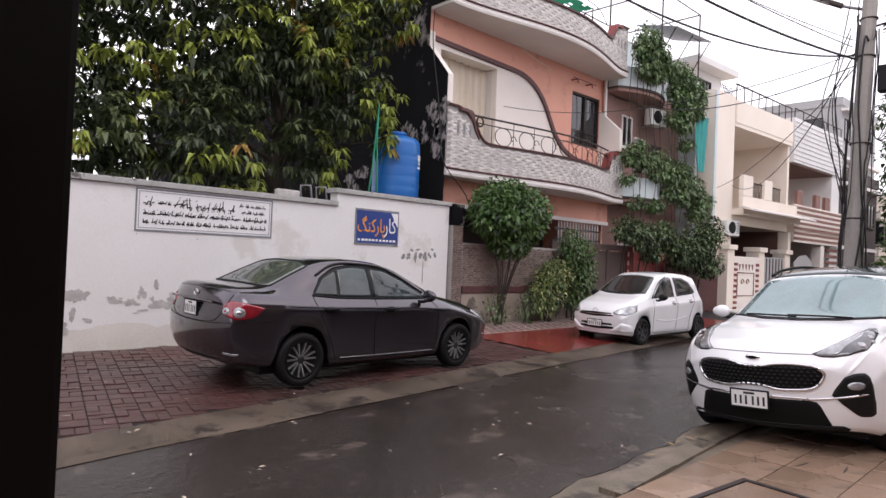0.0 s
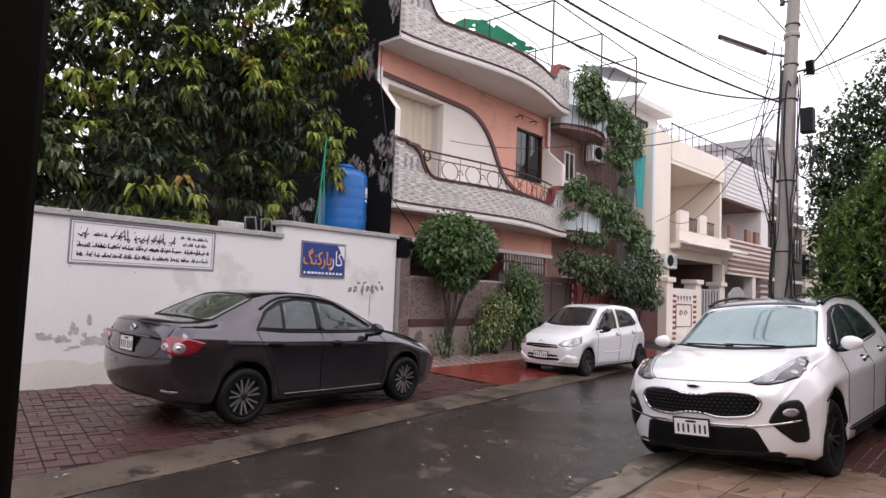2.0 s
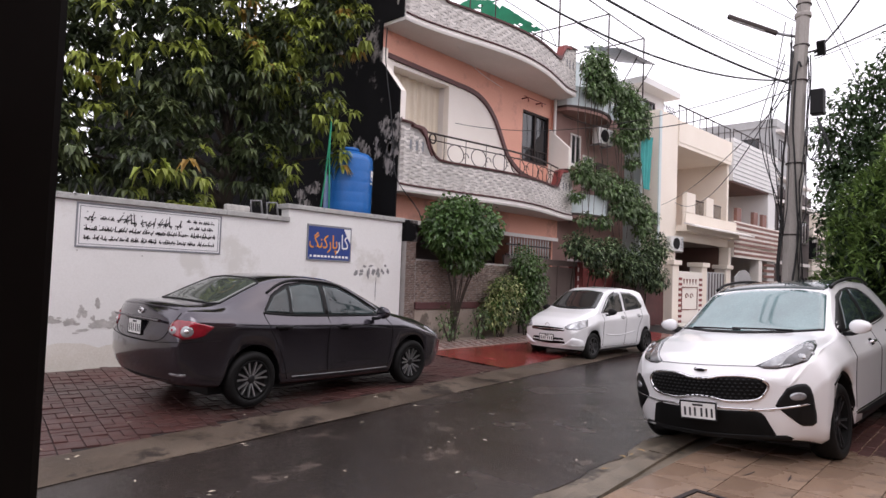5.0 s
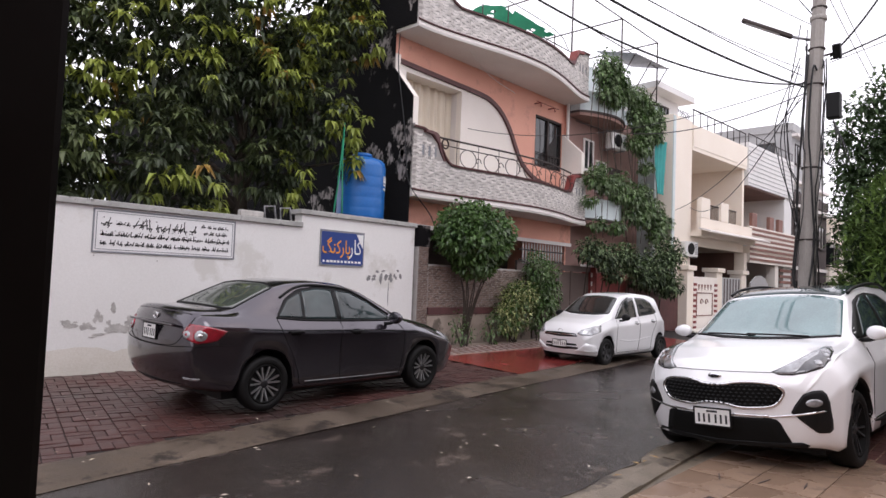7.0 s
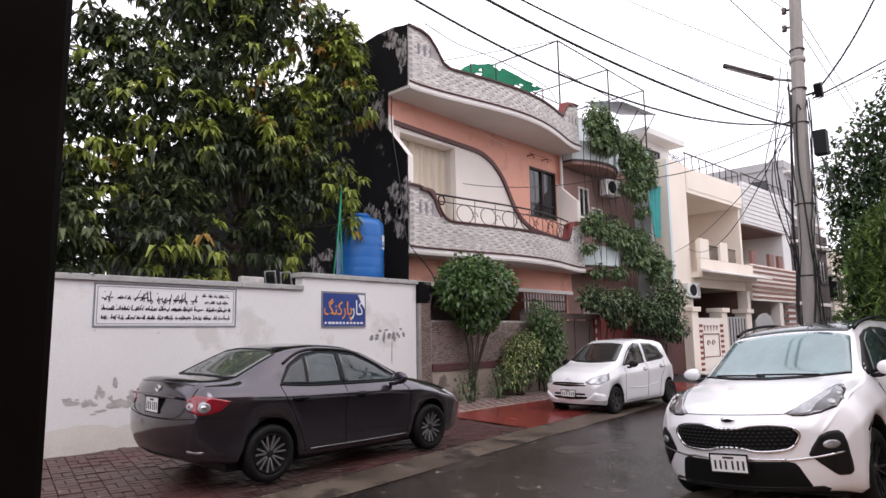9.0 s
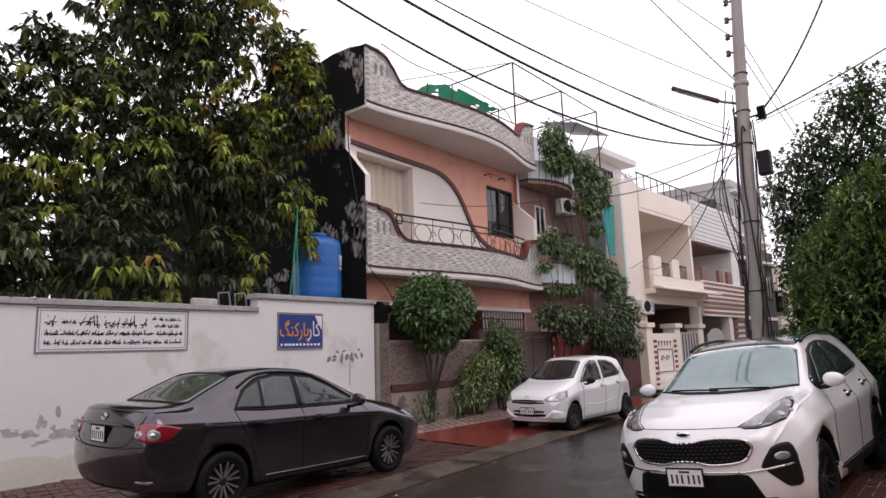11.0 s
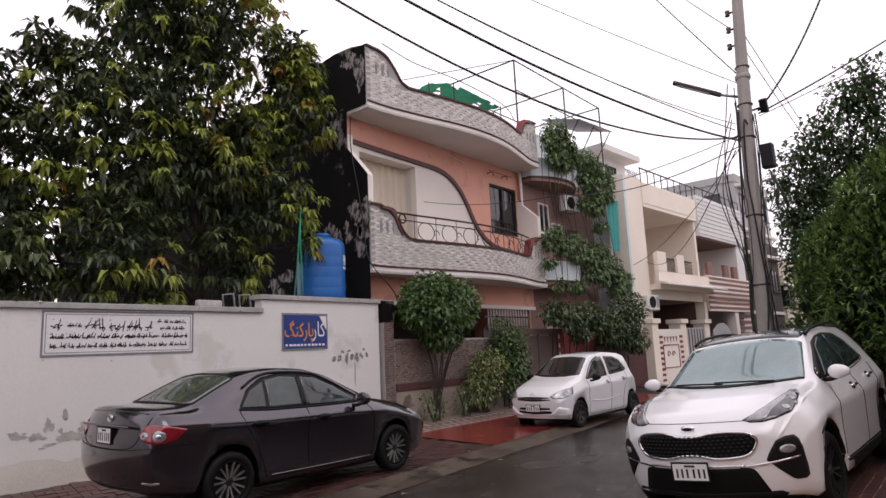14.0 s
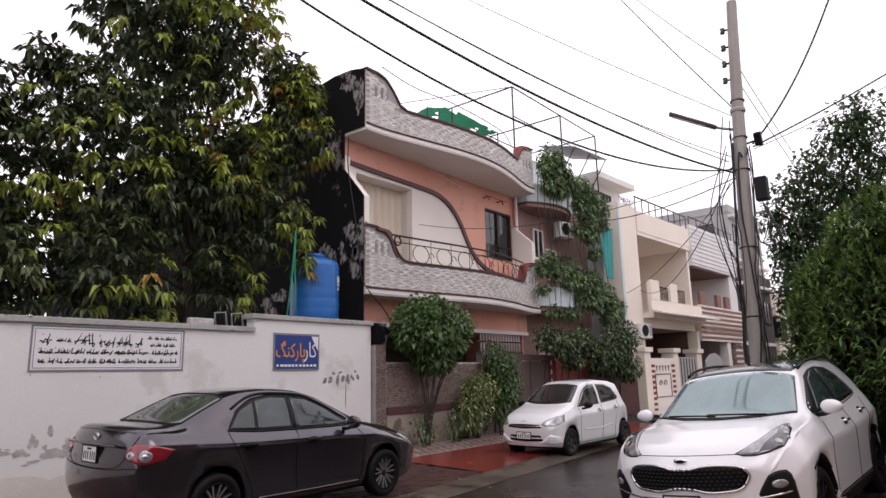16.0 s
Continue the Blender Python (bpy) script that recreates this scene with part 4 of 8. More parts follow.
    for v in bm.verts:
        v.co = Vector((hit.x + 0.020 + v.co.x * 0.018, v.co.y * 0.062, 0.857 + v.co.z * 0.030))
    part("badge", bm, M["chrome"], car)
    bm = bmesh.new()
    bmesh.ops.create_uvsphere(bm, u_segments=24, v_segments=10, radius=1)
    for v in bm.verts:
        v.co = Vector((hit.x + 0.026 + v.co.x * 0.014, v.co.y * 0.050, 0.857 + v.co.z * 0.020))
    part("badge_field", bm, M["panel_gap"], car)
    return car


suv(SUV_M)

# -- small white hatchback --
HATCH = dict(L=3.47, hub=0.275, arch=0.318, axles=(0.68, 3.13), nose=0.20, tail=0.10, crease=0.84,
             top=[(0, 0.66), (0.06, 0.74), (0.2, 0.84), (0.5, 0.93), (0.82, 1.0), (0.95, 1.05), (1.5, 1.40), (1.75, 1.47), (2.3, 1.50), (2.9, 1.465), (3.18, 1.41), (3.36, 1.10), (3.47, 0.75)],
             belt=[(0, 0.60), (0.2, 0.74), (0.8, 0.90), (1.6, 0.93), (2.6, 0.985), (3.15, 1.03), (3.36, 0.95), (3.47, 0.66)],
             wide=[(0, 0.56), (0.08, 0.64), (0.3, 0.70), (0.7, 0.735), (2.9, 0.738), (3.3, 0.70), (3.47, 0.64)],
             roof=[(0, 0.5), (0.2, 0.57), (0.8, 0.61), (1.0, 0.60), (1.55, 0.51), (2.4, 0.515), (3.05, 0.50), (3.36, 0.52), (3.47, 0.5)],
             bottom=[(0, 0.22), (0.4, 0.18), (1.2, 0.18), (2.8, 0.19), (3.47, 0.28)])


def hatch(m):
    car = thing("car", m, "small plain white hatchback parked on red paving", "car")
    bm = car_body(HATCH)
    tree = BVHTree.FromBMesh(bm)
    part("body", bm, [M["paint_white_b"], M["black_plastic"]], car)
    under_parts(car, HATCH, 0.72)
    P, G = M["black_plastic"], M["car_glass"]
    part("windscreen", top_patch(tree, [(-0.98, -0.56), (-1.50, -0.47), (-1.56, 0), (-1.50, 0.46), (-0.98, 0.56), (-0.86, 0.3), (-0.83, 0), (-0.86, -0.3)]), M["hatch_glass"], car)
    part("cowl", top_line(tree, [(-0.98, -0.55), (-0.87, 0), (-0.98, 0.55), (-0.90, 0)], 0.012), P, car)
    for sd, v in ((1, "left"), (-1, "right")):
        part("front_door_glass", patch(tree, [(-1.10, 0.945), (-1.2, 1.02), (-1.56, 1.285), (-1.82, 1.385), (-2.01, 1.40), (-2.01, 0.975)], v), M["hatch_glass"], car)
        part("rear_door_glass", patch(tree, [(-2.11, 0.985), (-2.11, 1.40), (-2.52, 1.385), (-2.80, 1.30), (-2.98, 1.075), (-2.80, 1.03)], v), M["hatch_glass"], car)
        part("pillar_black", seam(tree, [(-1.08, 0.955), (-1.2, 1.05), (-1.5, 1.27), (-1.82, 1.40)], v, 0.013), P, car)
        part("side_crease", seam(tree, [(-1.2, 0.50), (-1.8, 0.47), (-2.5, 0.53)], v, 0.010), M["paint_white_b"], car)
        for line in ([(-2.05, 1.0), (-2.05, 0.6), (-2.02, 0.25)], [(-2.86, 1.05), (-2.80, 0.85), (-2.66, 0.6), (-2.6, 0.25)], [(-1.1, 0.92), (-1.06, 0.7), (-1.08, 0.25)], [(-1.1, 0.24), (-2.6, 0.24)]):
            part("panel_gap", seam(tree, line, v, 0.004), M["panel_gap"], car)
        handle_part(tree, car, -1.9, 0.85, sd, M["paint_white_b"], 0.18)
        handle_part(tree, car, -2.65, 0.88, sd, M["paint_white_b"], 0.18)
        mirror_part(car, -1.22, sd * 0.83, 0.985, sd, P, 0.85)
        for ax in HATCH["axles"]:
            wheel_parts(car, -ax, sd * 0.632, sd, 0.275, 0.180, 0.16, 6, M["dark_alloy"], M["dark_alloy"], False, 10)
        d = Vector((-0.80, -0.60 * sd, 0)).normalized()
        u = Vector((d.y, -d.x, 0))
        o = Vector((-0.18, 0.56 * sd, 0)) - d * 3
        sgn = 1 if u.dot(Vector((-0.5, sd, 0))) > 0 else -1
        part("headlamp", patch(tree, [(a * sgn, b) for a, b in [(-0.22, 0.655), (-0.13, 0.72), (0.08, 0.79), (0.28, 0.825), (0.27, 0.69), (0.05, 0.615), (-0.15, 0.62)]], (o, u, d), 0.008), M["clear_lens"], car)
        part("bumper_flare", patch(tree, [(sd * 0.30, 0.29), (sd * 0.40, 0.335), (sd * 0.56, 0.46), (sd * 0.66, 0.42), (sd * 0.66, 0.27)], "front", 0.028, 30, 3), M["paint_white_b"], car)
    part("upper_grille", patch(tree, [(-0.40, 0.585), (-0.37, 0.645), (0, 0.66), (0.37, 0.645), (0.40, 0.585), (0, 0.565)], "front", 0.005, 40, 3), P, car)
    part("grille_bar", seam(tree, [(-0.40, 0.615), (0, 0.615), (0.40, 0.615)], "front", 0.011, 24), M["chrome"], car)
    part("lower_grille", patch(tree, [(-0.40, 0.33), (-0.36, 0.44), (0.36, 0.44), (0.40, 0.33), (0, 0.31)], "front", 0.005, 40, 3), P, car)
    part("lower_bar", seam(tree, [(-0.38, 0.385), (0, 0.385), (0.38, 0.385)], "front", 0.012, 24), M["paint_white_b"], car)
    hit = tree.ray_cast(Vector((3, 0, 0.43)), Vector((-1, 0, 0)))[0]
    plate_parts(car, pose(hit.x + 0.025, 0, 0.43, 0, 0, -90), 0.33, 0.13)
    hit = tree.ray_cast(Vector((3, 0, 0.70)), Vector((-1, 0, 0)))[0]
    bm = bmesh.new()
    add_tube(bm, [(hit.x + 0.012, 0.05 * math.cos(a), 0.69 + 0.032 * math.sin(a)) for a in (2 * math.pi * i / 20 for i in range(21))], 0.007, 5, False)
    part("badge", bm, M["chrome"], car)
    return car


hatch(HATCH_M)

# ---- pink house ----
HX0, HX1, HF = 10.0, 17.58, 11.10
OX, OY = 13.8, 14.0
house1 = thing("house", pose(OX, OY, 0), "salmon pink two storey house with curved stone-clad balconies", "house")


def hp(name, bm, m, label="", parent=None, **k):
    """A part of the pink house, given in world coordinates."""
    bmesh.ops.translate(bm, verts=bm.verts, vec=(-OX, -OY, 0))
    return part(name, bm, m, parent or house1, label, **k)


def bulge(x):
    """Front line of the balcony and parapet: it swells toward the street."""
    t = max(0.0, min(1.0, (x - 10.3) / 6.9))
    return 10.33 - 0.56 * math.sin(math.pi * t ** 1.15) ** 1.3


def balcony_top(x):
    return curve_at([(10.0, 4.95), (10.35, 4.95), (10.62, 4.83), (10.85, 4.62), (11.02, 4.34), (11.15, 4.22), (11.5, 4.20), (16.05, 4.20), (16.42, 4.24), (16.62, 4.45), (16.78, 4.72), (17.0, 4.88), (17.58, 4.92)], x)


def roof_top(x):
    return curve_at([(10.0, 8.80), (10.4, 8.80), (10.66, 8.72), (10.9, 8.45), (11.1, 8.15), (11.3, 8.06), (16.1, 8.04), (16.4, 8.08), (16.6, 8.32), (16.8, 8.56), (17.1, 8.72), (17.58, 8.74)], x)


NX = 77
FX = [10.0 + 7.58 * i / (NX - 1) for i in range(NX)]


def parapet(z0, topf, thick=0.13):
    bm = bmesh.new()
    rows = []
    for x in FX:
        y = bulge(x)
        rows.append([bm.verts.new(p) for p in ((x, y, z0), (x, y, topf(x)), (x, y + thick, topf(x)), (x, y + thick, z0))])
    for a, b in zip(rows, rows[1:]):
        for k in range(4):
            bm.faces.new((a[k], b[k], b[(k + 1) % 4], a[(k + 1) % 4]))
    bm.faces.new(rows[0])
    bm.faces.new(rows[-1][::-1])
    return bm


def stone_strips(z0, topf, rng, vents=()):
    """Thin wavy split-stone strips laid in rows on the curved front."""
    bm = bmesh.new()
    row, z = 0, z0
    while z < z0 + 1.6:
        x = 10.01 + 0.11 * (row % 2)
        while x < 17.5:
            ln = rng.uniform(0.26, 0.34)
            x1 = min(x + ln, 17.57)
            slot = [(a, b) for a, b, c, d in vents if c < z + 0.06 and z < d]
            inside = [b for a, b in slot if a - 0.02 <= x < b]
            if inside:
                x = inside[0] + 0.004
                continue
            x1 = min([x1] + [a for a, b in slot if x < a < x1])
            if z + 0.07 < min(topf(x), topf(x1)) - 0.02 and x1 - x > 0.03:
                k = 6
                top, bot = [], []
                ph = rng.uniform(-0.5, 0.5) + math.pi * (row % 2)
                for i in range(k + 1):
                    xx = x + (x1 - x) * i / k
                    out = 0.012 + 0.022 * (0.5 + 0.5 * math.sin(math.pi * i / k * 2 + ph))
                    wz = 0.014 * math.sin(math.pi * 2 * i / k + ph)
                    top.append((xx, bulge(xx) - out, z + 0.056 + wz))
                    bot.append((xx, bulge(xx) - out * 0.35, z + 0.004 + wz))
                base_t = [(px, bulge(px) - 0.001, pz) for px, _, pz in top]
                vt, vb, vbt = ([bm.verts.new(p) for p in q] for q in (top, bot, base_t))
                for i in range(k):
                    bm.faces.new((vb[i], vb[i + 1], vt[i + 1], vt[i]))
                    bm.faces.new((vt[i], vt[i + 1], vbt[i + 1], vbt[i]))
            x = x1 + 0.012
        z += 0.068
        row += 1
    return bm


rng = random.Random(4)
# side wall with its stepped front edge
side = [(28.5, -0.2), (10.36, -0.2), (10.36, 5.66), (11.02, 6.42), (11.02, 7.34), (10.34, 7.34), (10.34, 8.80), (10.8, 8.90), (11.4, 8.92), (13.7, 8.66), (17, 8.55), (28.5, 8.5)]
hp("side_wall", prism(side, 9.96, 10.0, "x"), M["black_wall"], "mould-blackened plaster side wall")
hp("side_wall_core", prism([(24, -0.2), (11.1, -0.2), (11.1, 8.0), (24, 8.0)], 10.003, 10.2, "x"), M["cream"])
hp("edge_fin", prism([(10.35, 4.2), (10.35, 5.65), (11.01, 6.41), (11.01, 6.78), (11.1, 6.78), (11.1, 4.2)], 10.003, 10.16, "x"), M["cream"], "white painted fin closing the balcony")
hp("edge_fin", prism([(10.36, 4.2), (10.36, 5.62), (10.95, 6.15), (11.1, 6.3), (11.1, 4.2)], 17.36, 17.5, "x"), M["cream"], "white painted fin closing the balcony")
hp("ground_wall", box(10.2, 17.5, 10.78, 10.98, 2.72, 3.46), M["pink"])
hp("ground_pier", box(10.2, 10.75, 10.79, 10.98, -0.1, 2.715), M["pink"])
# back wall coloured very dark to stand in for shade in the porch
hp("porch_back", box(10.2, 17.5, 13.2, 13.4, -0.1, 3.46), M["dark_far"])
hp("house_flank", box(17.5, 17.58, 10.98, 24, -0.1, 8.0), M["pink"])
hp("lintel_band", box(10.2, 17.5, 10.73, 10.775, 2.70, 2.80), M["slab_white"])
# upper front wall: pieces round the curtained opening and the window
hp("front_wall", box(10.003, 10.2, HF - 0.02, HF + 0.2, 6.70, 7.3), M["pink"])
hp("upper_wall", box(10.203, 10.45, HF + 0.004, HF + 0.22, 3.5, 6.655), M["cream"])
trim = [(10.16, 6.665), (11.4, 6.63), (12.62, 6.60), (13.25, 6.58), (13.66, 6.52), (14.05, 6.36), (14.39, 6.10), (14.66, 5.78), (14.88, 5.44), (15.10, 5.14), (15.38, 4.90), (15.8, 4.69), (16.2, 4.60), (16.7, 4.56)]
tl = [(p.x, p.y) for p in smooth_line([(a, b, 0) for a, b in trim], 44)]
hp("cream_panel", prism([(12.503, 3.5), (16.7, 3.5)] + [p for p in tl[::-1] if p[0] > 12.503] + [(12.503, 6.60)], HF + 0.02, HF + 0.2), M["cream"], "cream painted wall panel with a curved edge")
hp("lintel", prism([(10.45, 6.48), (12.5, 6.48), (12.5, 6.60)] + [p for p in tl[::-1] if 10.45 < p[0] < 12.5] + [(10.45, 6.655)], HF + 0.02, HF + 0.6), M["cream"])
win = (15.87, 17.35, 5.07, 6.63)
pk = [(10.2, 7.3), (10.2, 6.665)] + [p for p in tl if 10.2 < p[0] < 15.5] + [(15.5, 4.84), (15.5, 7.3)]
hp("front_wall", prism(pk, HF, HF + 0.21), M["pink"])
hp("front_wall", prism([(15.5, 4.84)] + [p for p in tl if p[0] > 15.5] + [(16.7, 4.4), (17.5, 4.4), (17.5, win[2]), (15.5, win[2])], HF + 0.001, HF + 0.21), M["pink"])
hp("front_wall", box(15.5, win[0], HF, HF + 0.21, win[2], win[3]), M["pink"])
hp("front_wall", box(win[1], 17.5, HF, HF + 0.21, win[2], win[3]), M["pink"])
hp("front_wall", box(15.5, 17.5, HF, HF + 0.21, win[3], 7.3), M["pink"])
bm = bmesh.new()
for (x0, z0), (x1, z1) in zip(tl, tl[1:]):
    n = Vector((-(z1 - z0), x1 - x0)).normalized() * 0.055
    a = [bm.verts.new(p) for p in ((x0 - n.x, HF - 0.05, z0 - n.y), (x1 - n.x, HF - 0.05, z1 - n.y), (x1 + n.x, HF - 0.05, z1 + n.y), (x0 + n.x, HF - 0.05, z0 + n.y))]
    b = [bm.verts.new(v.co + Vector((0, 0.07, 0))) for v in a]
    bm.faces.new(a)
    for k in range(4):
        bm.faces.new((a[k], b[k], b[(k + 1) % 4], a[(k + 1) % 4]))
hp("curved_trim", bm, M["maroon"], "dark maroon curved moulding")
hp("jamb", box(12.503, 12.75, HF + 0.203, HF + 0.62, 3.5, 6.47), M["slab_white"], "pale grey jamb of the recess")
# curtain in the recess
bm = bmesh.new()
nx = 70
rows = [[], []]
for i in range(nx + 1):
    x = 10.46 + 2.03 * i / nx
    y = HF + 0.42 + 0.045 * math.sin(x * 21) + 0.02 * math.sin(x * 47 + 1)
    rows[0].append(bm.verts.new((x, y, 3.55)))
    rows[1].append(bm.verts.new((x, y + 0.01, 6.50)))
for i in range(nx):
    bm.faces.new((rows[0][i], rows[0][i + 1], rows[1][i + 1], rows[1][i])).smooth = True
cur = hp("curtain", bm, M["curtain"], "beige hanging curtain cloth")
hp("recess_back", box(10.2, 12.9, HF + 0.63, HF + 0.7, 3.5, 7.0), M["cream"])
# window
wf = hp("window", box(win[0] + 0.05, win[1] - 0.05, HF + 0.09, HF + 0.10, win[2] + 0.05, win[3] - 0.05), M["dark_glass"], "dark two-leaf metal window")
bm = bmesh.new()
for a in ((win[0], win[0] + 0.06, win[2], win[3]), (win[1] - 0.06, win[1], win[2], win[3]), (win[0] + 0.06, win[1] - 0.06, win[2], win[2] + 0.06), (win[0] + 0.06, win[1] - 0.06, win[3] - 0.06, win[3]),
          ((win[0] + win[1]) / 2 - 0.035, (win[0] + win[1]) / 2 + 0.035, win[2] + 0.06, win[3] - 0.06)):
    add_box(bm, a[0], a[1], HF + 0.03, HF + 0.088, a[2], a[3])
hp("window_frame", bm, M["iron"], "", wf)
bm = bmesh.new()
for i in range(9):
    x = win[0] + 0.1 + i * (win[1] - win[0] - 0.2) / 8
    add_tube(bm, [(x, HF + 0.015, win[2] + 0.02), (x, HF + 0.015, win[2] + 0.42)], 0.009, 5)
add_tube(bm, [(win[0], HF + 0.015, win[2] + 0.42), (win[1], HF + 0.015, win[2] + 0.42)], 0.012, 5)
hp("window_guard", bm, M["iron"], "", wf)
bm = bmesh.new()
for x in (15.8, 16.55):
    add_tube(bm, [(x, HF, 6.92), (x, HF - 0.22, 6.92), (x, HF - 0.24, 6.80)], 0.02, 6)
add_tube(bm, [(15.6, HF - 0.21, 6.93), (16.8, HF - 0.21, 6.93)], 0.012, 6)
hp("awning_bracket", bm, M["red_trim"])
# balcony and roof parapet with slabs
for nm, z0, topf, zs in (("balcony", 3.46, balcony_top, (3.36, 3.47)), ("roof_parapet", 7.36, roof_top, (7.26, 7.37))):
    front = hp(nm, parapet(z0 + 0.09, topf), M["stone_bed"], "curved parapet faced with pale split stone")
    vents = [(10.30 + i * 0.19, 10.385 + i * 0.19, topf(10.0) - 0.60, topf(10.0) - 0.37) for i in range(3)] + [(16.95 + i * 0.2, 17.03 + i * 0.2, topf(17.3) - 0.62, topf(17.3) - 0.42) for i in range(3)]
    st = hp("stone_facing", stone_strips(z0 + 0.09, topf, rng, vents), M["stone"], "", front)
    st["kind"] = "stuff"
    for i, (a, b, c, d) in enumerate(vents):
        ym = bulge((a + b) / 2)
        # slot face coloured dark grey for the shadow inside the vent
        hp("vent_slot", box(a + 0.008, b - 0.008, ym - 0.004, ym + 0.02, c + 0.01, d), M["grey_line"], "", front)
    bm = bmesh.new()
    rows = []
    for x in FX:
        y, t = bulge(x), topf(x)
        rows.append([bm.verts.new(p) for p in ((x, y - 0.05, t - 0.01), (x, y - 0.06, t + 0.035), (x, y + 0.16, t + 0.045), (x, y + 0.16, t + 0.001), (x, y - 0.02, t + 0.001))])
    for a, b in zip(rows, rows[1:]):
        for k in range(5):
            bm.faces.new((a[k], b[k], b[(k + 1) % 5], a[(k + 1) % 5]))
    hp("coping", bm, M["maroon"], "dark maroon coping", front)
    # slab with curved nose and a maroon line
    bm = bmesh.new()
    rows = []
    for x in FX:
        y = bulge(x)
        rows.append([bm.verts.new(p) for p in ((x, y - 0.03, zs[0]), (x, y - 0.05, zs[0] + 0.05), (x, y - 0.02, zs[1] + 0.08), (x, HF + 0.02, zs[1] + 0.08), (x, HF + 0.02, zs[0]))])
    for a, b in zip(rows, rows[1:]):
        for k in range(5):
            bm.faces.new((a[k], b[k], b[(k + 1) % 5], a[(k + 1) % 5]))
    bm.faces.new(rows[0][::-1])
    bm.faces.new(rows[-1])
    hp("slab", bm, M["slab_white"])
    hp("slab_line", tube([(x, bulge(x) - 0.05, zs[1] + 0.055) for x in FX[::2]], 0.022, 6), M["maroon"], "", front)
    # red scroll at the stepped ends
    for xs, sg in ((10.62, 1), (16.80, -1)):
        z1 = topf(xs) + 0.06
        sc = [(xs + sg * u * 1.0, z1 + v) for u, v in ((-0.28, 0.03), (-0.1, 0.05), (0.08, 0.03), (0.16, -0.02), (0.20, -0.16), (0.27, -0.36), (0.40, -0.58), (0.35, -0.60), (0.235, -0.42), (0.13, -0.17), (-0.02, -0.03), (-0.28, -0.015))]
        if nm == "balcony" or sg < 0:
            hp("scroll", prism(sc if sg > 0 else sc[::-1], bulge(xs) - 0.075, bulge(xs) + 0.17), M["maroon"] if sg > 0 else M["red_trim"], "", front)
# balcony floor and rail
rail = thing("balcony_railing", pose(OX, OY, 0), "dark iron balcony railing with scrollwork circles", "railing")
xs = [10.80 + (16.62 - 10.80) * i / 40 for i in range(41)]
hp("top_rail", tube([(x, bulge(x) + 0.06, 4.86 - 0.04 * math.sin(math.pi * (x - 10.8) / 5.8)) for x in xs], 0.024, 8), M["iron"], "", rail)
hp("middle_rail", tube([(x, bulge(x) + 0.06, 4.70 - 0.04 * math.sin(math.pi * (x - 10.8) / 5.8)) for x in xs], 0.013, 6), M["iron"], "", rail)
hp("ring", tube([(11.02 + 0.11 * math.cos(a), bulge(11.0) + 0.02, 4.72 + 0.11 * math.sin(a)) for a in (2 * math.pi * i / 20 for i in range(21))], 0.022, 6), M["iron"], "", rail)
for i in range(7):
    cx = 11.75 + i * 0.72
    y = bulge(cx) + 0.06
    hp("circle", tube([(cx + 0.30 * math.cos(a), y, 4.46 + 0.22 * math.sin(a)) for a in (2 * math.pi * k / 28 for k in range(29))], 0.011, 5), M["iron"], "", rail)
    hp("scroll_bar", tube([(cx + 0.36 + (0.14 - 0.02 * k) * math.cos(0.75 * k), y, 4.44 + (0.14 - 0.02 * k) * math.sin(0.75 * k)) for k in range(7)], 0.010, 5), M["iron"], "", rail)
for i in range(9):
    cx = 11.4 + i * 0.65
    hp("baluster", tube([(cx, bulge(cx) + 0.06, 4.2), (cx, bulge(cx) + 0.06, 4.86)], 0.009, 5), M["iron"], "", rail)
# pipe, roof slab and details
hp("roof", box(10.2, 17.5, HF + 0.03, 24, 7.31, 7.5), M["slab_white"])
hp("drain_pipe", tube([(17.44, 10.95, 7.26), (17.44, 10.95, 5.8), (17.44, 10.99, 3.5)], 0.05, 10), M["slab_white"])
hp("wall_cable", tube(smooth_line([(10.0, 10.9, 7.2), (9.95, 10.85, 6.4), (9.94, 10.6, 5.2), (9.93, 10.45, 4.3), (9.95, 10.32, 3.6), (10.6, 10.2, 2.9), (10.75, 10.1, 2.1)], 24), 0.014, 6), M["cable"])
hp("wall_cable", tube(smooth_line([(11.95, 10.42, 7.24), (13.2, 10.75, 7.02), (14.75, 11.06, 6.98)], 16), 0.008, 5), M["slab_white"])

# ---- boundary of the pink house: stone-faced wall, pier, gate ----
def flat_stones(x0, x1, z0, z1, y, rng):
    bm = bmesh.new()
    row, z = 0, z0
    while z + 0.04 < z1:
        x = x0 - 0.1 * (row % 2)
        while x < x1 - 0.02:
            xe = min(x + rng.uniform(0.15, 0.28), x1)
            a, k, ph = max(x, x0), 4, rng.uniform(0, 6.28)
            if xe - a > 0.03:
                t, b, s = [], [], []
                for i in range(k + 1):
                    xx = a + (xe - a) * i / k
                    out, wz = 0.012 + 0.02 * (0.5 + 0.5 * math.sin(6.28 * i / k + ph)), 0.009 * math.sin(6.28 * i / k + ph)
                    t.append(bm.verts.new((xx, y - out, z + 0.044 + wz)))
                    b.append(bm.verts.new((xx, y - out * 0.3, z + 0.003 + wz)))
                    s.append(bm.verts.new((xx, y - 0.001, z + 0.044 + wz)))
                for i in range(k):
                    bm.faces.new((b[i], b[i + 1], t[i + 1], t[i]))
                    bm.faces.new((t[i], t[i + 1], s[i + 1], s[i]))
            x = xe + 0.012
        z += 0.05
        row += 1
    return bm


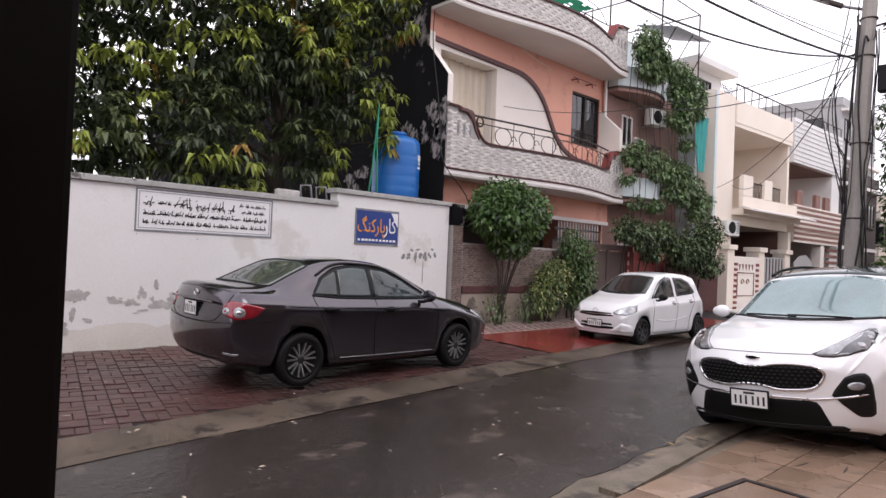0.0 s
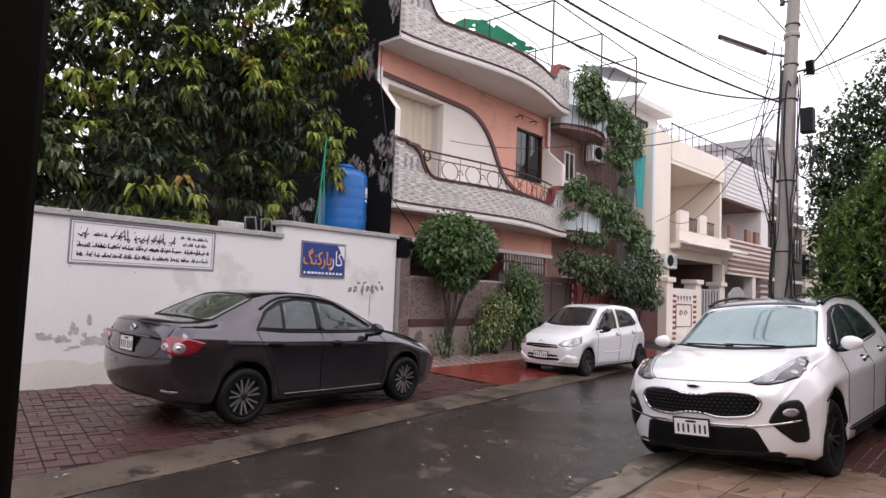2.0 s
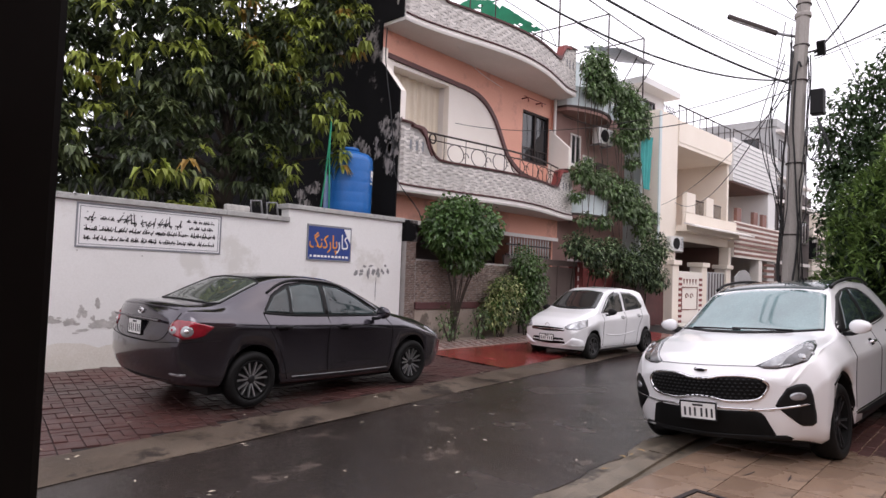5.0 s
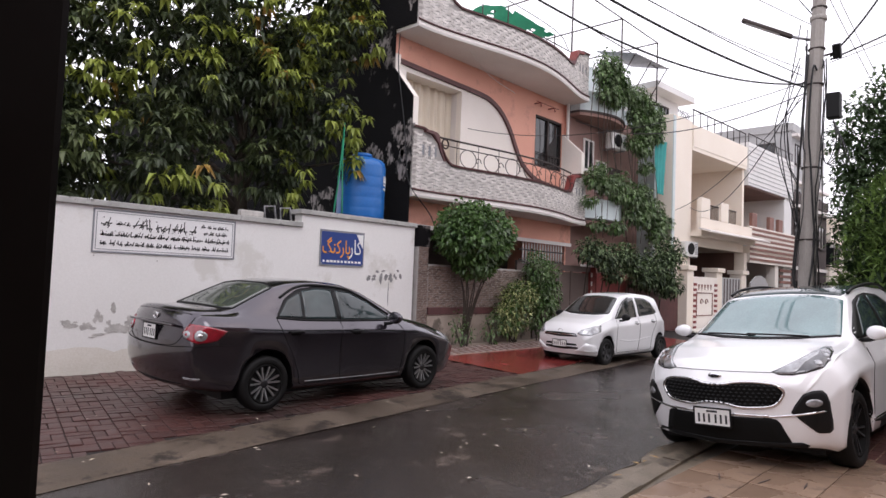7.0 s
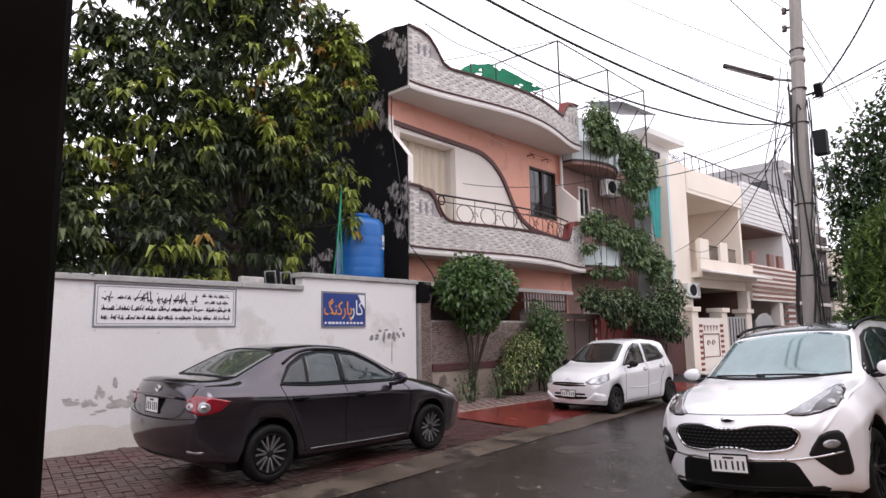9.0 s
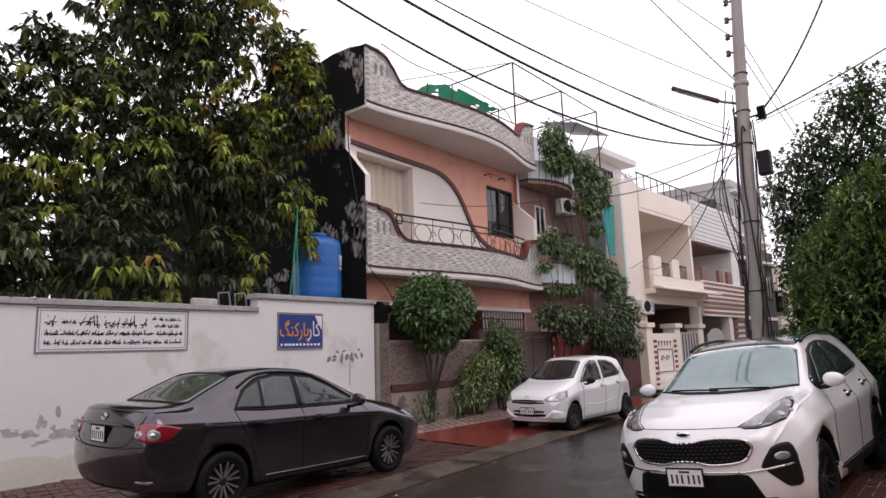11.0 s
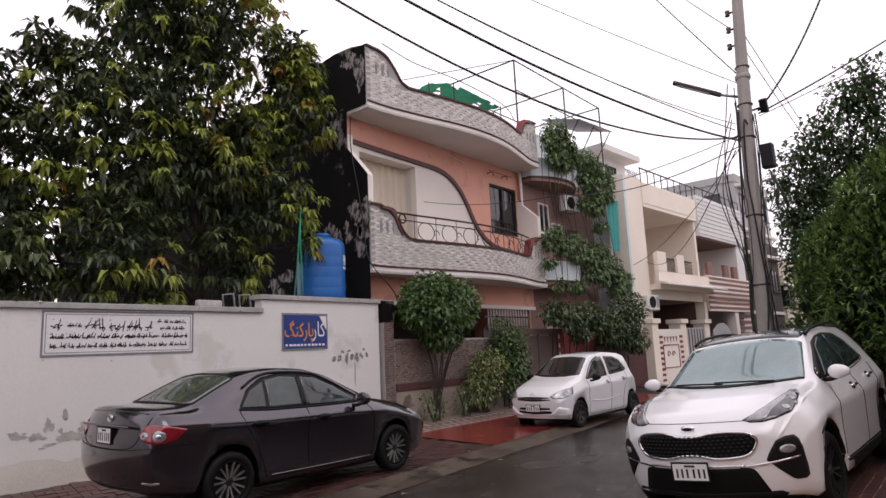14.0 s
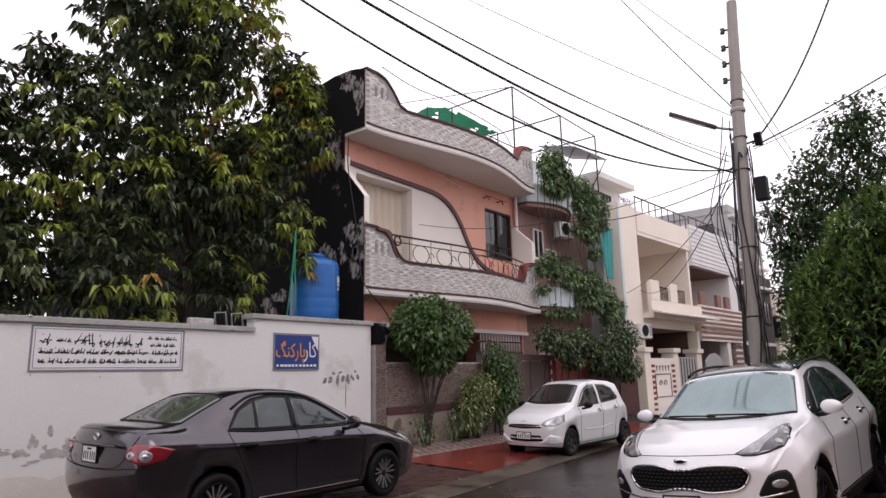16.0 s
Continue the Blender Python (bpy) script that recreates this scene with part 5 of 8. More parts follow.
BY = 9.72
bw = thing("garden_wall", pose(OX, OY, 0), "low garden wall faced with brown-grey split stone", "wall")
hp("core", box(10.02, 13.95, BY, BY + 0.2, -0.1, 1.84), M["stone_bed"], "", bw)
hp("stone_facing", flat_stones(10.04, 13.93, 0.90, 1.82, BY, rng), M["stone_brown"], "", bw)["kind"] = "stuff"
hp("band", box(10.03, 13.94, BY - 0.06, BY - 0.003, 0.74, 0.90, bevel=0.012), M["maroon"], "maroon painted band", bw)
M["stained_base"] = surface("rain_stained_plaster", (0.42, 0.355, 0.30), (0.25, 0.20, 0.165), rough=0.85, scale=1.6, fine=40, bump=0.3, stain=(0.14, 0.115, 0.095), stain_scale=1.6, stain_at=0.55)
M["dull_tile"] = surface("dull_white_tile", (0.40, 0.34, 0.31), (0.27, 0.22, 0.20), rough=0.4, scale=3, fine=50, bump=0.15, vary=0.2)
M["maroon_tile"] = surface("dull_maroon_tile", (0.17, 0.075, 0.062), (0.10, 0.05, 0.043), rough=0.4, scale=3, fine=50, bump=0.15, vary=0.2)
hp("plaster_base", box(10.03, 13.94, BY - 0.03, BY - 0.002, -0.1, 0.735), M["stained_base"], "stained plaster base", bw)
pier = thing("gate_pier", pose(OX, OY, 0), "square gate pier clad in split stone", "pier")
hp("core", box(9.70, 10.00, BY - 0.02, BY + 0.3, -0.1, 2.62), M["stone_bed"], "", pier)
hp("stone_facing", flat_stones(9.705, 9.995, 0.0, 2.2, BY - 0.021, rng), M["stone_brown"], "", pier)["kind"] = "stuff"
hp("weathered_top", box(9.68, 10.02, BY - 0.04, BY + 0.32, 2.2, 2.66, bevel=0.01), M["black_wall"], "", pier)
gate = thing("sheet_metal_gate", pose(OX, OY, 0), "brown sheet-metal driveway gate with a dark top beam", "gate")
for i in range(3):
    x0 = 14.05 + i * 0.93
    hp("leaf", box(x0 + 0.02, x0 + 0.91, BY + 0.02, BY + 0.06, 0.08, 1.86), M["gate_brown"], "", gate)
    bm = bmesh.new()
    for a in ((x0, x0 + 0.05, 0.06, 1.9), (x0 + 0.88, x0 + 0.93, 0.06, 1.9), (x0 + 0.05, x0 + 0.88, 0.06, 0.12), (x0 + 0.05, x0 + 0.88, 1.0, 1.05)):
        add_box(bm, a[0], a[1], BY - 0.005, BY + 0.018, a[2], a[3])
    hp("leaf_frame", bm, M["gate_brown"], "", gate)
hp("top_beam", box(13.98, 16.9, BY - 0.04, BY + 0.1, 1.9, 2.06, bevel=0.01), M["gate_brown"], "", gate)
for i in range(15):
    hp("spike", tube([(14.6 + i * 0.14, 10.5, 2.06), (14.6 + i * 0.14, 10.5, 2.55), (14.6 + i * 0.14, 10.5, 2.66)], 0.03, 6, 0.006), M["slab_white"], "", gate)
hp("spike_rail", box(14.4, 16.7, 10.48, 10.52, 2.14, 2.18), M["iron"], "", gate)
hp("spike_rail", box(14.4, 16.7, 10.48, 10.52, 2.42, 2.46), M["iron"], "", gate)
hp("spike_rail", box(14.4, 16.7, 10.53, 10.6, -0.1, 2.14), M["gate_brown"], "", gate)
p2 = thing("gate_pier", pose(OX, OY, 0), "red and white painted gate pier at the drive", "pier")
hp("core", box(16.95, 17.25, BY - 0.02, BY + 0.28, -0.1, 2.05), M["red_trim"], "", p2)
hp("cap", box(16.91, 17.29, BY - 0.06, BY + 0.32, 2.053, 2.13, bevel=0.012), M["slab_white"], "", p2)
for k in range(7):
    hp("white_tile", box(16.955, 17.03, BY - 0.032, BY - 0.021, 0.2 + k * 0.26, 0.33 + k * 0.26), M["slab_white"], "", p2)
# tiled strip before the garden wall
bm = bmesh.new()
strip_thing = thing("tiled_footpath", pose(OX, OY, 0), "sloping strip of white and maroon chequered tiles", "tiles")
hp("bed", prism([(8.72, -0.06), (9.66, -0.06), (9.66, 0.065), (9.30, 0.06), (8.72, -0.012)], 9.72, 14.6, "x"), M["stained_base"], "", strip_thing)
for i in range(40):
    for j in range(2):
        x0 = 9.75 + i * 0.12
        hp("tile", prism([(8.76 + j * 0.26, -0.004 + j * 0.031), (9.0 + j * 0.26, 0.024 + j * 0.031), (9.0 + j * 0.26, 0.034 + j * 0.031), (8.76 + j * 0.26, 0.006 + j * 0.031)], x0, x0 + 0.112, "x"),
           M["dull_tile"] if (i + j) % 2 else M["maroon_tile"], "", strip_thing)

# ---- further houses on the same side ----
def local_house(name, x, y, turn, label):
    return thing(name, pose(x, y, 0, 0, 0, turn), label, "house")


def framed_window(parent, x0, x1, z0, z1, y, frame_mat, glass=None, bars=1, name="window"):
    """A window on a wall facing -y: pane, frame, mullions and sill."""
    w = part(name, box(x0 + 0.03, x1 - 0.03, y - 0.012, y - 0.004, z0 + 0.03, z1 - 0.03), glass or M["dark_glass"], parent)
    bm = bmesh.new()
    t = 0.055
    add_box(bm, x0, x0 + t, y - 0.05, y - 0.002, z0, z1)
    add_box(bm, x1 - t, x1, y - 0.05, y - 0.002, z0, z1)
    add_box(bm, x0 + t, x1 - t, y - 0.05, y - 0.002, z0, z0 + t)
    add_box(bm, x0 + t, x1 - t, y - 0.05, y - 0.002, z1 - t, z1)
    for i in range(bars):
        xm = x0 + (x1 - x0) * (i + 1) / (bars + 1)
        add_box(bm, xm - 0.02, xm + 0.02, y - 0.045, y - 0.013, z0 + t, z1 - t)
    part("frame", bm, frame_mat, w)
    part("sill", box(x0 - 0.05, x1 + 0.05, y - 0.10, y - 0.001, z0 - 0.06, z0 - 0.002), frame_mat, w)
    return w


# -- vine-covered house --
house2 = local_house("house", 17.62, 10.9, 0, "terracotta house with curved balconies overgrown with vines")
part("wall", box(0, 5.0, 0.15, 11, -0.1, 7.45), M["h2_wall"], house2)
part("wall", box(0.02, 4.9, -1.0, -0.85, -0.1, 1.9), M["red_trim"], house2)
part("upper_wall", box(1.4, 5.2, 0.9, 10, 7.45, 9.4), M["h2_pale"], house2)


def curved_slab(x0, x1, z0, z1, out, y=0.1, n=24):
    bm = bmesh.new()
    ol = [(x0, y)] + [(x0 + (x1 - x0) * i / n, y - 0.35 - out * math.sin(math.pi * i / n) ** 0.8) for i in range(n + 1)] + [(x1, y)]
    a = [bm.verts.new((px, py, z0)) for px, py in ol]
    b = [bm.verts.new((px, py, z1)) for px, py in ol]
    bm.faces.new(a)
    bm.faces.new(b[::-1])
    for i in range(len(a)):
        j = (i + 1) % len(a)
        bm.faces.new((a[i], b[i], b[j], a[j]))
    return bm


for zz in (3.48, 6.92):
    part("balcony_slab", curved_slab(0.02, 2.9, zz, zz + 0.10, 0.50), M["h2_wall"], house2)
    part("balcony_line", curved_slab(0.015, 2.93, zz + 0.102, zz + 0.17, 0.56), M["dark_far"], house2)
    part("parapet", curved_slab(0.03, 2.88, zz + 0.172, zz + 0.80, 0.52), M["h2_pale"], house2, "pale painted curved balcony parapet")
framed_window(house2, 1.78, 2.48, 4.75, 5.8, 0.15, M["slab_white"])
framed_window(house2, 0.95, 1.6, 5.35, 6.4, 0.15, M["slab_white"])
part("door", box(2.75, 3.5, 0.10, 0.145, 3.65, 5.7), M["dark_far"], house2)
# grey-blue colour stands in for shade on the next house's left flank
part("pale_fin", box(5.0, 5.18, -0.5, 10, -0.1, 8.3), M["h2_pale"], house2)
bm = bmesh.new()
nx, nz = 16, 14
grid = [[bm.verts.new((4.05 + 0.15 * j / nz + 0.85 * i / nx * (1 - 0.25 * j / nz), -0.95 + 0.05 * math.sin(i * 1.1 + j * 0.3), 6.85 - 1.95 * j / nz)) for i in range(nx + 1)] for j in range(nz + 1)]
for j in range(nz):
    for i in range(nx):
        bm.faces.new((grid[j][i], grid[j][i + 1], grid[j + 1][i + 1], grid[j + 1][i])).smooth = True
cl = thing("shade_cloth", pose(17.62, 10.9, 0), "teal shade cloth hanging from the upper floor", "cloth")
part("sheet", bm, M["teal"], cl)


def ac_unit(m, label, turn_in=0.0):
    t = thing("air_conditioner", m, label, "air conditioner")
    part("case", box(-0.40, 0.40, 0, 0.28, 0, 0.55, bevel=0.02), M["white_plastic"], t)
    part("fan_grille", lathe([(0.20, -0.018), (0.215, 0.0), (0.215, 0.01)], 24, pose(-0.08, -0.012, 0.28, 90, 0, 0)), M["black_plastic"], t)
    bm = bmesh.new()
    for k in range(7):
        add_box(bm, 0.2, 0.37, -0.008, -0.001, 0.08 + k * 0.06, 0.11 + k * 0.06)
    part("louvres", bm, M["grey_line"], t)
    for x in (-0.3, 0.3):
        part("bracket", box(x - 0.02, x + 0.02, 0.0, 0.42, -0.05, -0.003), M["steel"], t)
    return t


ac_unit(pose(19.95, 10.45, 6.2, 0, 0, -8), "white split air conditioner unit on a bracket", )
# pergola and tin sheet on its roof
pg = thing("roof_pergola", pose(17.3, 10.8, 8.9), "thin rusty steel pergola frame on the roof", "pergola")
for x, y in ((0, 0), (3.3, 0), (6.2, 0), (0, 3.2), (3.3, 3.2), (6.2, 3.2)):
    part("post", tube([(x, y, -1.5), (x, y, 2.15)], 0.028, 6), M["iron"], pg)
for y in (0, 3.2):
    part("bar", tube([(0, y, 2.15), (6.2, y, 2.15)], 0.024, 6), M["iron"], pg)
    part("bar", tube([(0, y, 1.1), (6.2, y, 1.15)], 0.018, 6), M["iron"], pg)
for x in (0, 3.3, 6.2):
    part("bar", tube([(x, 0, 2.15), (x, 3.2, 2.15)], 0.024, 6), M["iron"], pg)
part("bar", tube([(0, 0, 2.15), (-3.2, 2.5, 1.2)], 0.012, 5), M["iron"], pg)
tin = thing("tin_awning", pose(20.9, 10.4, 9.8, 0, -4, 0), "weathered grey corrugated sheet awning", "awning")
bm = bmesh.new()
prev = None
for i in range(49):
    x = i * 0.06
    z = 0.018 * math.sin(i * math.pi / 2)
    cur2 = [bm.verts.new((x, 0, z)), bm.verts.new((x, 1.6, z + 0.42)), bm.verts.new((x, 1.6, z + 0.428)), bm.verts.new((x, 0, z + 0.008))]
    if prev:
        for k in range(4):
            bm.faces.new((prev[k], cur2[k], cur2[(k + 1) % 4], prev[(k + 1) % 4]))
    prev = cur2
part("sheet", bm, M["steel"], tin)
for x in (0.1, 1.4, 2.8):
    part("strut", tube([(x, 0.1, 0.0), (x, 1.2, -1.6)], 0.02, 6), M["iron"], tin)
# green net over the pink house's roof
net = thing("shade_net", pose(13.2, 11.2, 8.45), "torn green shade net stretched over the flat roof", "net")
bm = bmesh.new()
nx, ny = 22, 8
g = [[bm.verts.new((0.4 + 3.7 * i / nx, 0.25 + 0.7 * j / ny, 0.84 + 0.40 * min(1.0, 3.2 * i / nx) - 0.1 * i / nx - (0.06 + 0.40 * math.sin(math.pi * i / nx) ** 0.7) * j / ny + 0.05 * noise.noise((i * 0.7, j * 0.9, 3)))) for j in range(ny + 1)] for i in range(nx + 1)]
for i in range(nx):
    for j in range(ny):
        if noise.noise((i * 0.35, j * 0.5, 7)) < 0.28:
            bm.faces.new((g[i][j], g[i + 1][j], g[i + 1][j + 1], g[i][j + 1])).smooth = True
part("net_sheet", bm, M["green_net"], net)
for x, y, z in ((0.42, 0.25, 0.88), (1.6, 0.25, 1.24), (4.1, 0.25, 1.16)):
    part("net_post", tube([(x, y, -0.95), (x, y, z)], 0.02, 6), M["iron"], net)
part("net_rope", tube(smooth_line([(-2.6, -0.85, 0.62), (-1, -0.5, 0.75), (0.5, -0.7, 0.7), (2.5, -0.9, 0.45), (3.6, -0.6, 0.3)], 20), 0.012, 5), M["cable"], net)

# -- sandy cream house --
house3 = local_house("house", 22.75, 9.9, -3.6, "sandy cream two storey house with deep open balconies")
part("side_bay", box(0, 1.55, -0.12, 10, -0.1, 7.95), M["h3_cream"], house3)
part("back_wall", box(1.55, 6.55, 2.4, 10, -0.1, 8.0), M["h3_pink"], house3)
part("cross_wall", box(6.55, 6.75, -0.05, 10, -0.1, 7.05), M["h3_cream"], house3)
part("upper_box", box(1.55, 6.75, -0.15, 2.4, 6.85, 7.0), M["h3_cream"], house3)
part("upper_fascia", box(1.56, 6.76, -0.17, -0.02, 7.003, 7.85), M["h3_cream"], house3)
part("roof_rail_line", tube([(1.6, -0.1, 8.45), (6.7, -0.1, 8.45)], 0.03, 6), M["iron"], house3)
for i in range(9):
    x = 1.65 + i * 0.63
    part("roof_rail_post", tube([(x, -0.1, 7.85), (x, -0.1, 8.45)], 0.02, 6), M["iron"], house3)
part("middle_slab", box(1.556, 6.76, -0.55, 2.4, 3.55, 3.75), M["h3_cream"], house3)
part("awning", prism([(-1.0, 3.72), (-0.55, 3.85), (-0.551, 3.79), (-1.0, 3.66)], 1.3, 7.3, "x"), M["slab_white"], house3, "white ribbed awning strip")
part("parapet", box(1.57, 6.54, -0.50, -0.36, 3.755, 4.25), M["h3_cream"], house3)
for x0, x1 in ((1.57, 2.35), (3.35, 4.05)):
    part("parapet_block", box(x0, x1, -0.52, -0.34, 4.253, 5.02, bevel=0.02), M["h3_cream"], house3)
for x0, x1 in ((2.4, 3.3), (4.1, 5.0)):
    bm = bmesh.new()
    for k in range(8):
        x = x0 + 0.05 + k * (x1 - x0 - 0.1) / 7
        add_tube(bm, [(x, -0.43, 4.25), (x, -0.43, 4.8)], 0.014, 5)
    add_tube(bm, [(x0, -0.43, 4.8), (x1, -0.43, 4.8)], 0.025, 6)
    part("rail_panel", bm, M["iron"], house3)
part("door", box(3.6, 5.2, 2.34, 2.39, 3.76, 5.9), M["dark_far"], house3, "dark wooden double door")
framed_window(house3, 2.0, 3.1, 4.4, 5.9, 2.4, M["iron"])
part("ground_beam", box(1.556, 6.54, -0.1, 0.1, 3.2, 3.547), M["h3_cream"], house3)
part("ground_pier", box(6.5, 6.78, -0.2, 0.2, -0.1, 3.19), M["h3_cream"], house3)
# dark brown that puts the porches' inner shade into the wall colour
M["porch_shade_brown"] = surface("shaded_porch_brown", (0.19, 0.105, 0.085), (0.13, 0.075, 0.06), rough=0.75, scale=0.8, fine=30, bump=0.15)
part("porch_back", box(1.555, 6.545, 2.30, 2.395, -0.1, 3.54), M["porch_shade_brown"], house3, "porch wall coloured dark brown for the shade inside")
part("porch_side", box(6.50, 6.548, 0.25, 2.29, -0.1, 3.19), M["porch_shade_brown"], house3)
part("porch_side", box(1.552, 1.60, 0.12, 2.29, -0.1, 3.19), M["porch_shade_brown"], house3)
ph = part("penthouse", box(1.3, 3.8, 1.6, 6, 7.96, 9.40), M["white_paint"], house3)
part("penthouse_slab", box(0.9, 4.1, 1.0, 6.3, 9.403, 9.66, bevel=0.015), M["white_paint"], house3)
framed_window(house3, 1.7, 2.9, 8.25, 9.05, 1.6, M["iron"], bars=3)
bm = bmesh.new()
for k in range(9):
    add_tube(bm, [(1.55 + k * 0.16, 0.5, 7.95), (1.55 + ((k + 3) % 9) * 0.16, 0.5, 8.6)], 0.008, 4)
    add_tube(bm, [(1.55 + k * 0.16, 0.5, 8.6), (1.55 + ((k + 3) % 9) * 0.16, 0.5, 7.95)], 0.008, 4)
part("lattice", bm, M["iron"], house3)
part("pilaster_line", box(0.0, 0.16, -0.16, -0.123, -0.1, 7.9), M["h2_pale"], house3)
ac_unit(pose(23.9, 9.45, 2.75, 0, 0, -10), "white air conditioner unit beside the porch")

# -- white house with striped tile bands --
house4 = local_house("house", 29.55, 9.42, -3.0, "white house with horizontal brown and cream tile bands")
part("back_wall", box(0.02, 5.9, 2.0, 10, -0.1, 6.9), M["h3_pink"], house4)
part("end_wall", box(4.9, 5.95, -0.05, 2.0, -0.1, 6.2), M["white_paint"], house4)
part("upper_box", box(0.01, 5.95, -0.15, 2.0, 6.2, 8.1), M["white_paint"], house4)
for k in range(9):
    part("groove_line", box(0.02, 5.94, -0.17, -0.152, 6.3 + k * 0.2, 6.33 + k * 0.2), M["grey_far"], house4)
part("middle_slab", box(0.01, 5.95, -0.25, 2.0, 3.2, 3.5), M["h3_cream"], house4)
for k in range(7):
    part("tile_band", box(0.012, 5.955, -0.27, -0.252, 2.9 + k * 0.22, 3.01 + k * 0.22), M["brown_band"], house4)
part("band_wall", box(0.011, 5.95, -0.25, -0.1, 2.8, 4.4), M["cream"], house4)
for k in range(9):
    part("tile_band", box(4.3, 5.956, -0.09, -0.052, 0.3 + k * 0.28, 0.43 + k * 0.28), M["brown_band"], house4)
for x0 in (0.3, 2.4, 3.6):
    part("band_block", box(x0, x0 + 0.55, -0.24, -0.1, 4.4, 5.0), M["brown_band"], house4)
framed_window(house4, 2.2, 3.3, 4.5, 5.6, 2.0, M["iron"])
part("ground_pier", box(3.3, 3.75, -0.2, 0.2, -0.1, 2.79), M["cream"], house4)
# same shade colour on this porch's back wall and on the balcony ceiling
part("porch_back", box(0.02, 4.88, 1.90, 1.995, -0.1, 2.78), M["porch_shade_brown"], house4, "porch wall coloured dark brown for the shade inside")
part("porch_ceiling", box(0.03, 4.88, -0.08, 1.9, 6.12, 6.197), M["porch_shade_brown"], house4)
part("rail", tube([(0.1, -0.1, 8.5), (5.9, -0.1, 8.5)], 0.025, 6), M["iron"], house4)
for k in range(7):
    part("rail_post", tube([(0.1 + k * 0.95, -0.1, 8.1), (0.1 + k * 0.95, -0.1, 8.5)], 0.02, 5), M["iron"], house4)

# -- gate piers and gates of the cream houses --
for x, lab in ((26.2, "cream gate pier with a moulded cap"), (28.7, "cream gate pier with a moulded cap"), (23.6, "cream gate pier with a moulded cap")):
    pt = thing("gate_pier", pose(x, 9.35 - (x - 24) * 0.05, 0, 0, 0, -3.6), lab, "pier", "gate piers")
    part("shaft", box(-0.26, 0.26, 0, 0.5, -0.1, 2.22, bevel=0.015), M["h3_cream"], pt)
    part("cap", box(-0.34, 0.34, -0.08, 0.58, 2.223, 2.40, bevel=0.02), M["h3_cream"], pt)
fw = thing("front_wall_panel", pose(24.7, 9.3, 0, 0, 0, -3.6), "cream ornamental wall panel with red brick edging", "wall")
part("panel", box(-0.85, 1.2, 0, 0.15, -0.1, 2.0), M["cream"], fw)
for k in range(9):
    for x in (-0.86, 0.92):
        part("brick", box(x, x + 0.26, -0.02, -0.003, 0.06 + k * 0.2, 0.16 + k * 0.2), M["red_trim"], fw)
for k in range(5):
    part("vent", prism([(-0.5 + k * 0.26, 1.72), (-0.34 + k * 0.26, 1.72), (-0.42 + k * 0.26, 1.5)], -0.012, -0.002), M["brown_band"], fw)
for k in range(2):
    part("scroll_relief", tube([(-0.2 + k * 0.42 + (0.15 - 0.018 * i) * math.cos(i * 0.8), -0.015, 1.05 + (0.15 - 0.018 * i) * math.sin(i * 0.8)) for i in range(8)], 0.018, 6), M["brown_band"], fw)
bm = bmesh.new()
for a, b in (((-0.6, 0.55), (0.75, 0.55)), ((-0.6, 1.4), (0.75, 1.4)), ((-0.6, 0.55), (-0.6, 1.4)), ((0.75, 0.55), (0.75, 1.4))):
    add_tube(bm, [(a[0], -0.01, a[1]), (b[0], -0.01, b[1])], 0.02, 6)
part("moulding", bm, M["brown_band"], fw)
gl = thing("sheet_metal_gate", pose(27.4, 9.2, 0, 0, 0, -3.6), "grey-brown pressed metal gate between cream piers", "gate")
part("leaf", box(-0.95, 1.0, 0.05, 0.1, 0.05, 2.05), M["grey_far"], gl)
for k in range(7):
    part("rib", box(-0.9 + k * 0.29, -0.86 + k * 0.29, 0.02, 0.047, 0.1, 2.0), M["gate_brown"], gl)
gl2 = thing("sheet_metal_gate", pose(30.4, 9.0, 0, 0, 0, -3.6), "rounded grey metal gate leaf", "gate")
part("leaf", prism([(-1.0, 0.05), (1.1, 0.05), (1.1, 1.75), (0.7, 2.1), (0.2, 2.25), (-0.4, 2.2), (-1.0, 1.9)], 0.0, 0.06), M["grey_far"], gl2)
rg = thing("sheet_metal_gate", pose(21.6, 9.7, 0), "dark red sheet-metal gate below the vines", "gate")
part("leaf", box(-2.2, 1.7, 0.0, 0.05, 0.0, 1.75), M["maroon"], rg)
for k in range(14):
    part("picket", tube([(-2.1 + k * 0.28, 0.02, 1.75), (-2.1 + k * 0.28, 0.02, 1.95)], 0.018, 5, 0.004), M["iron"], rg)
plk = thing("timber_ramp", pose(24.3, 8.5, 0.0), "weathered timber plank ramp at the gate", "ramp")
for k in range(5):
    part("plank", box(-2.0, 2.0, -0.55 + k * 0.24, -0.34 + k * 0.24, -0.03 + k * 0.02, 0.02 + k * 0.02), M["damp"], plk)

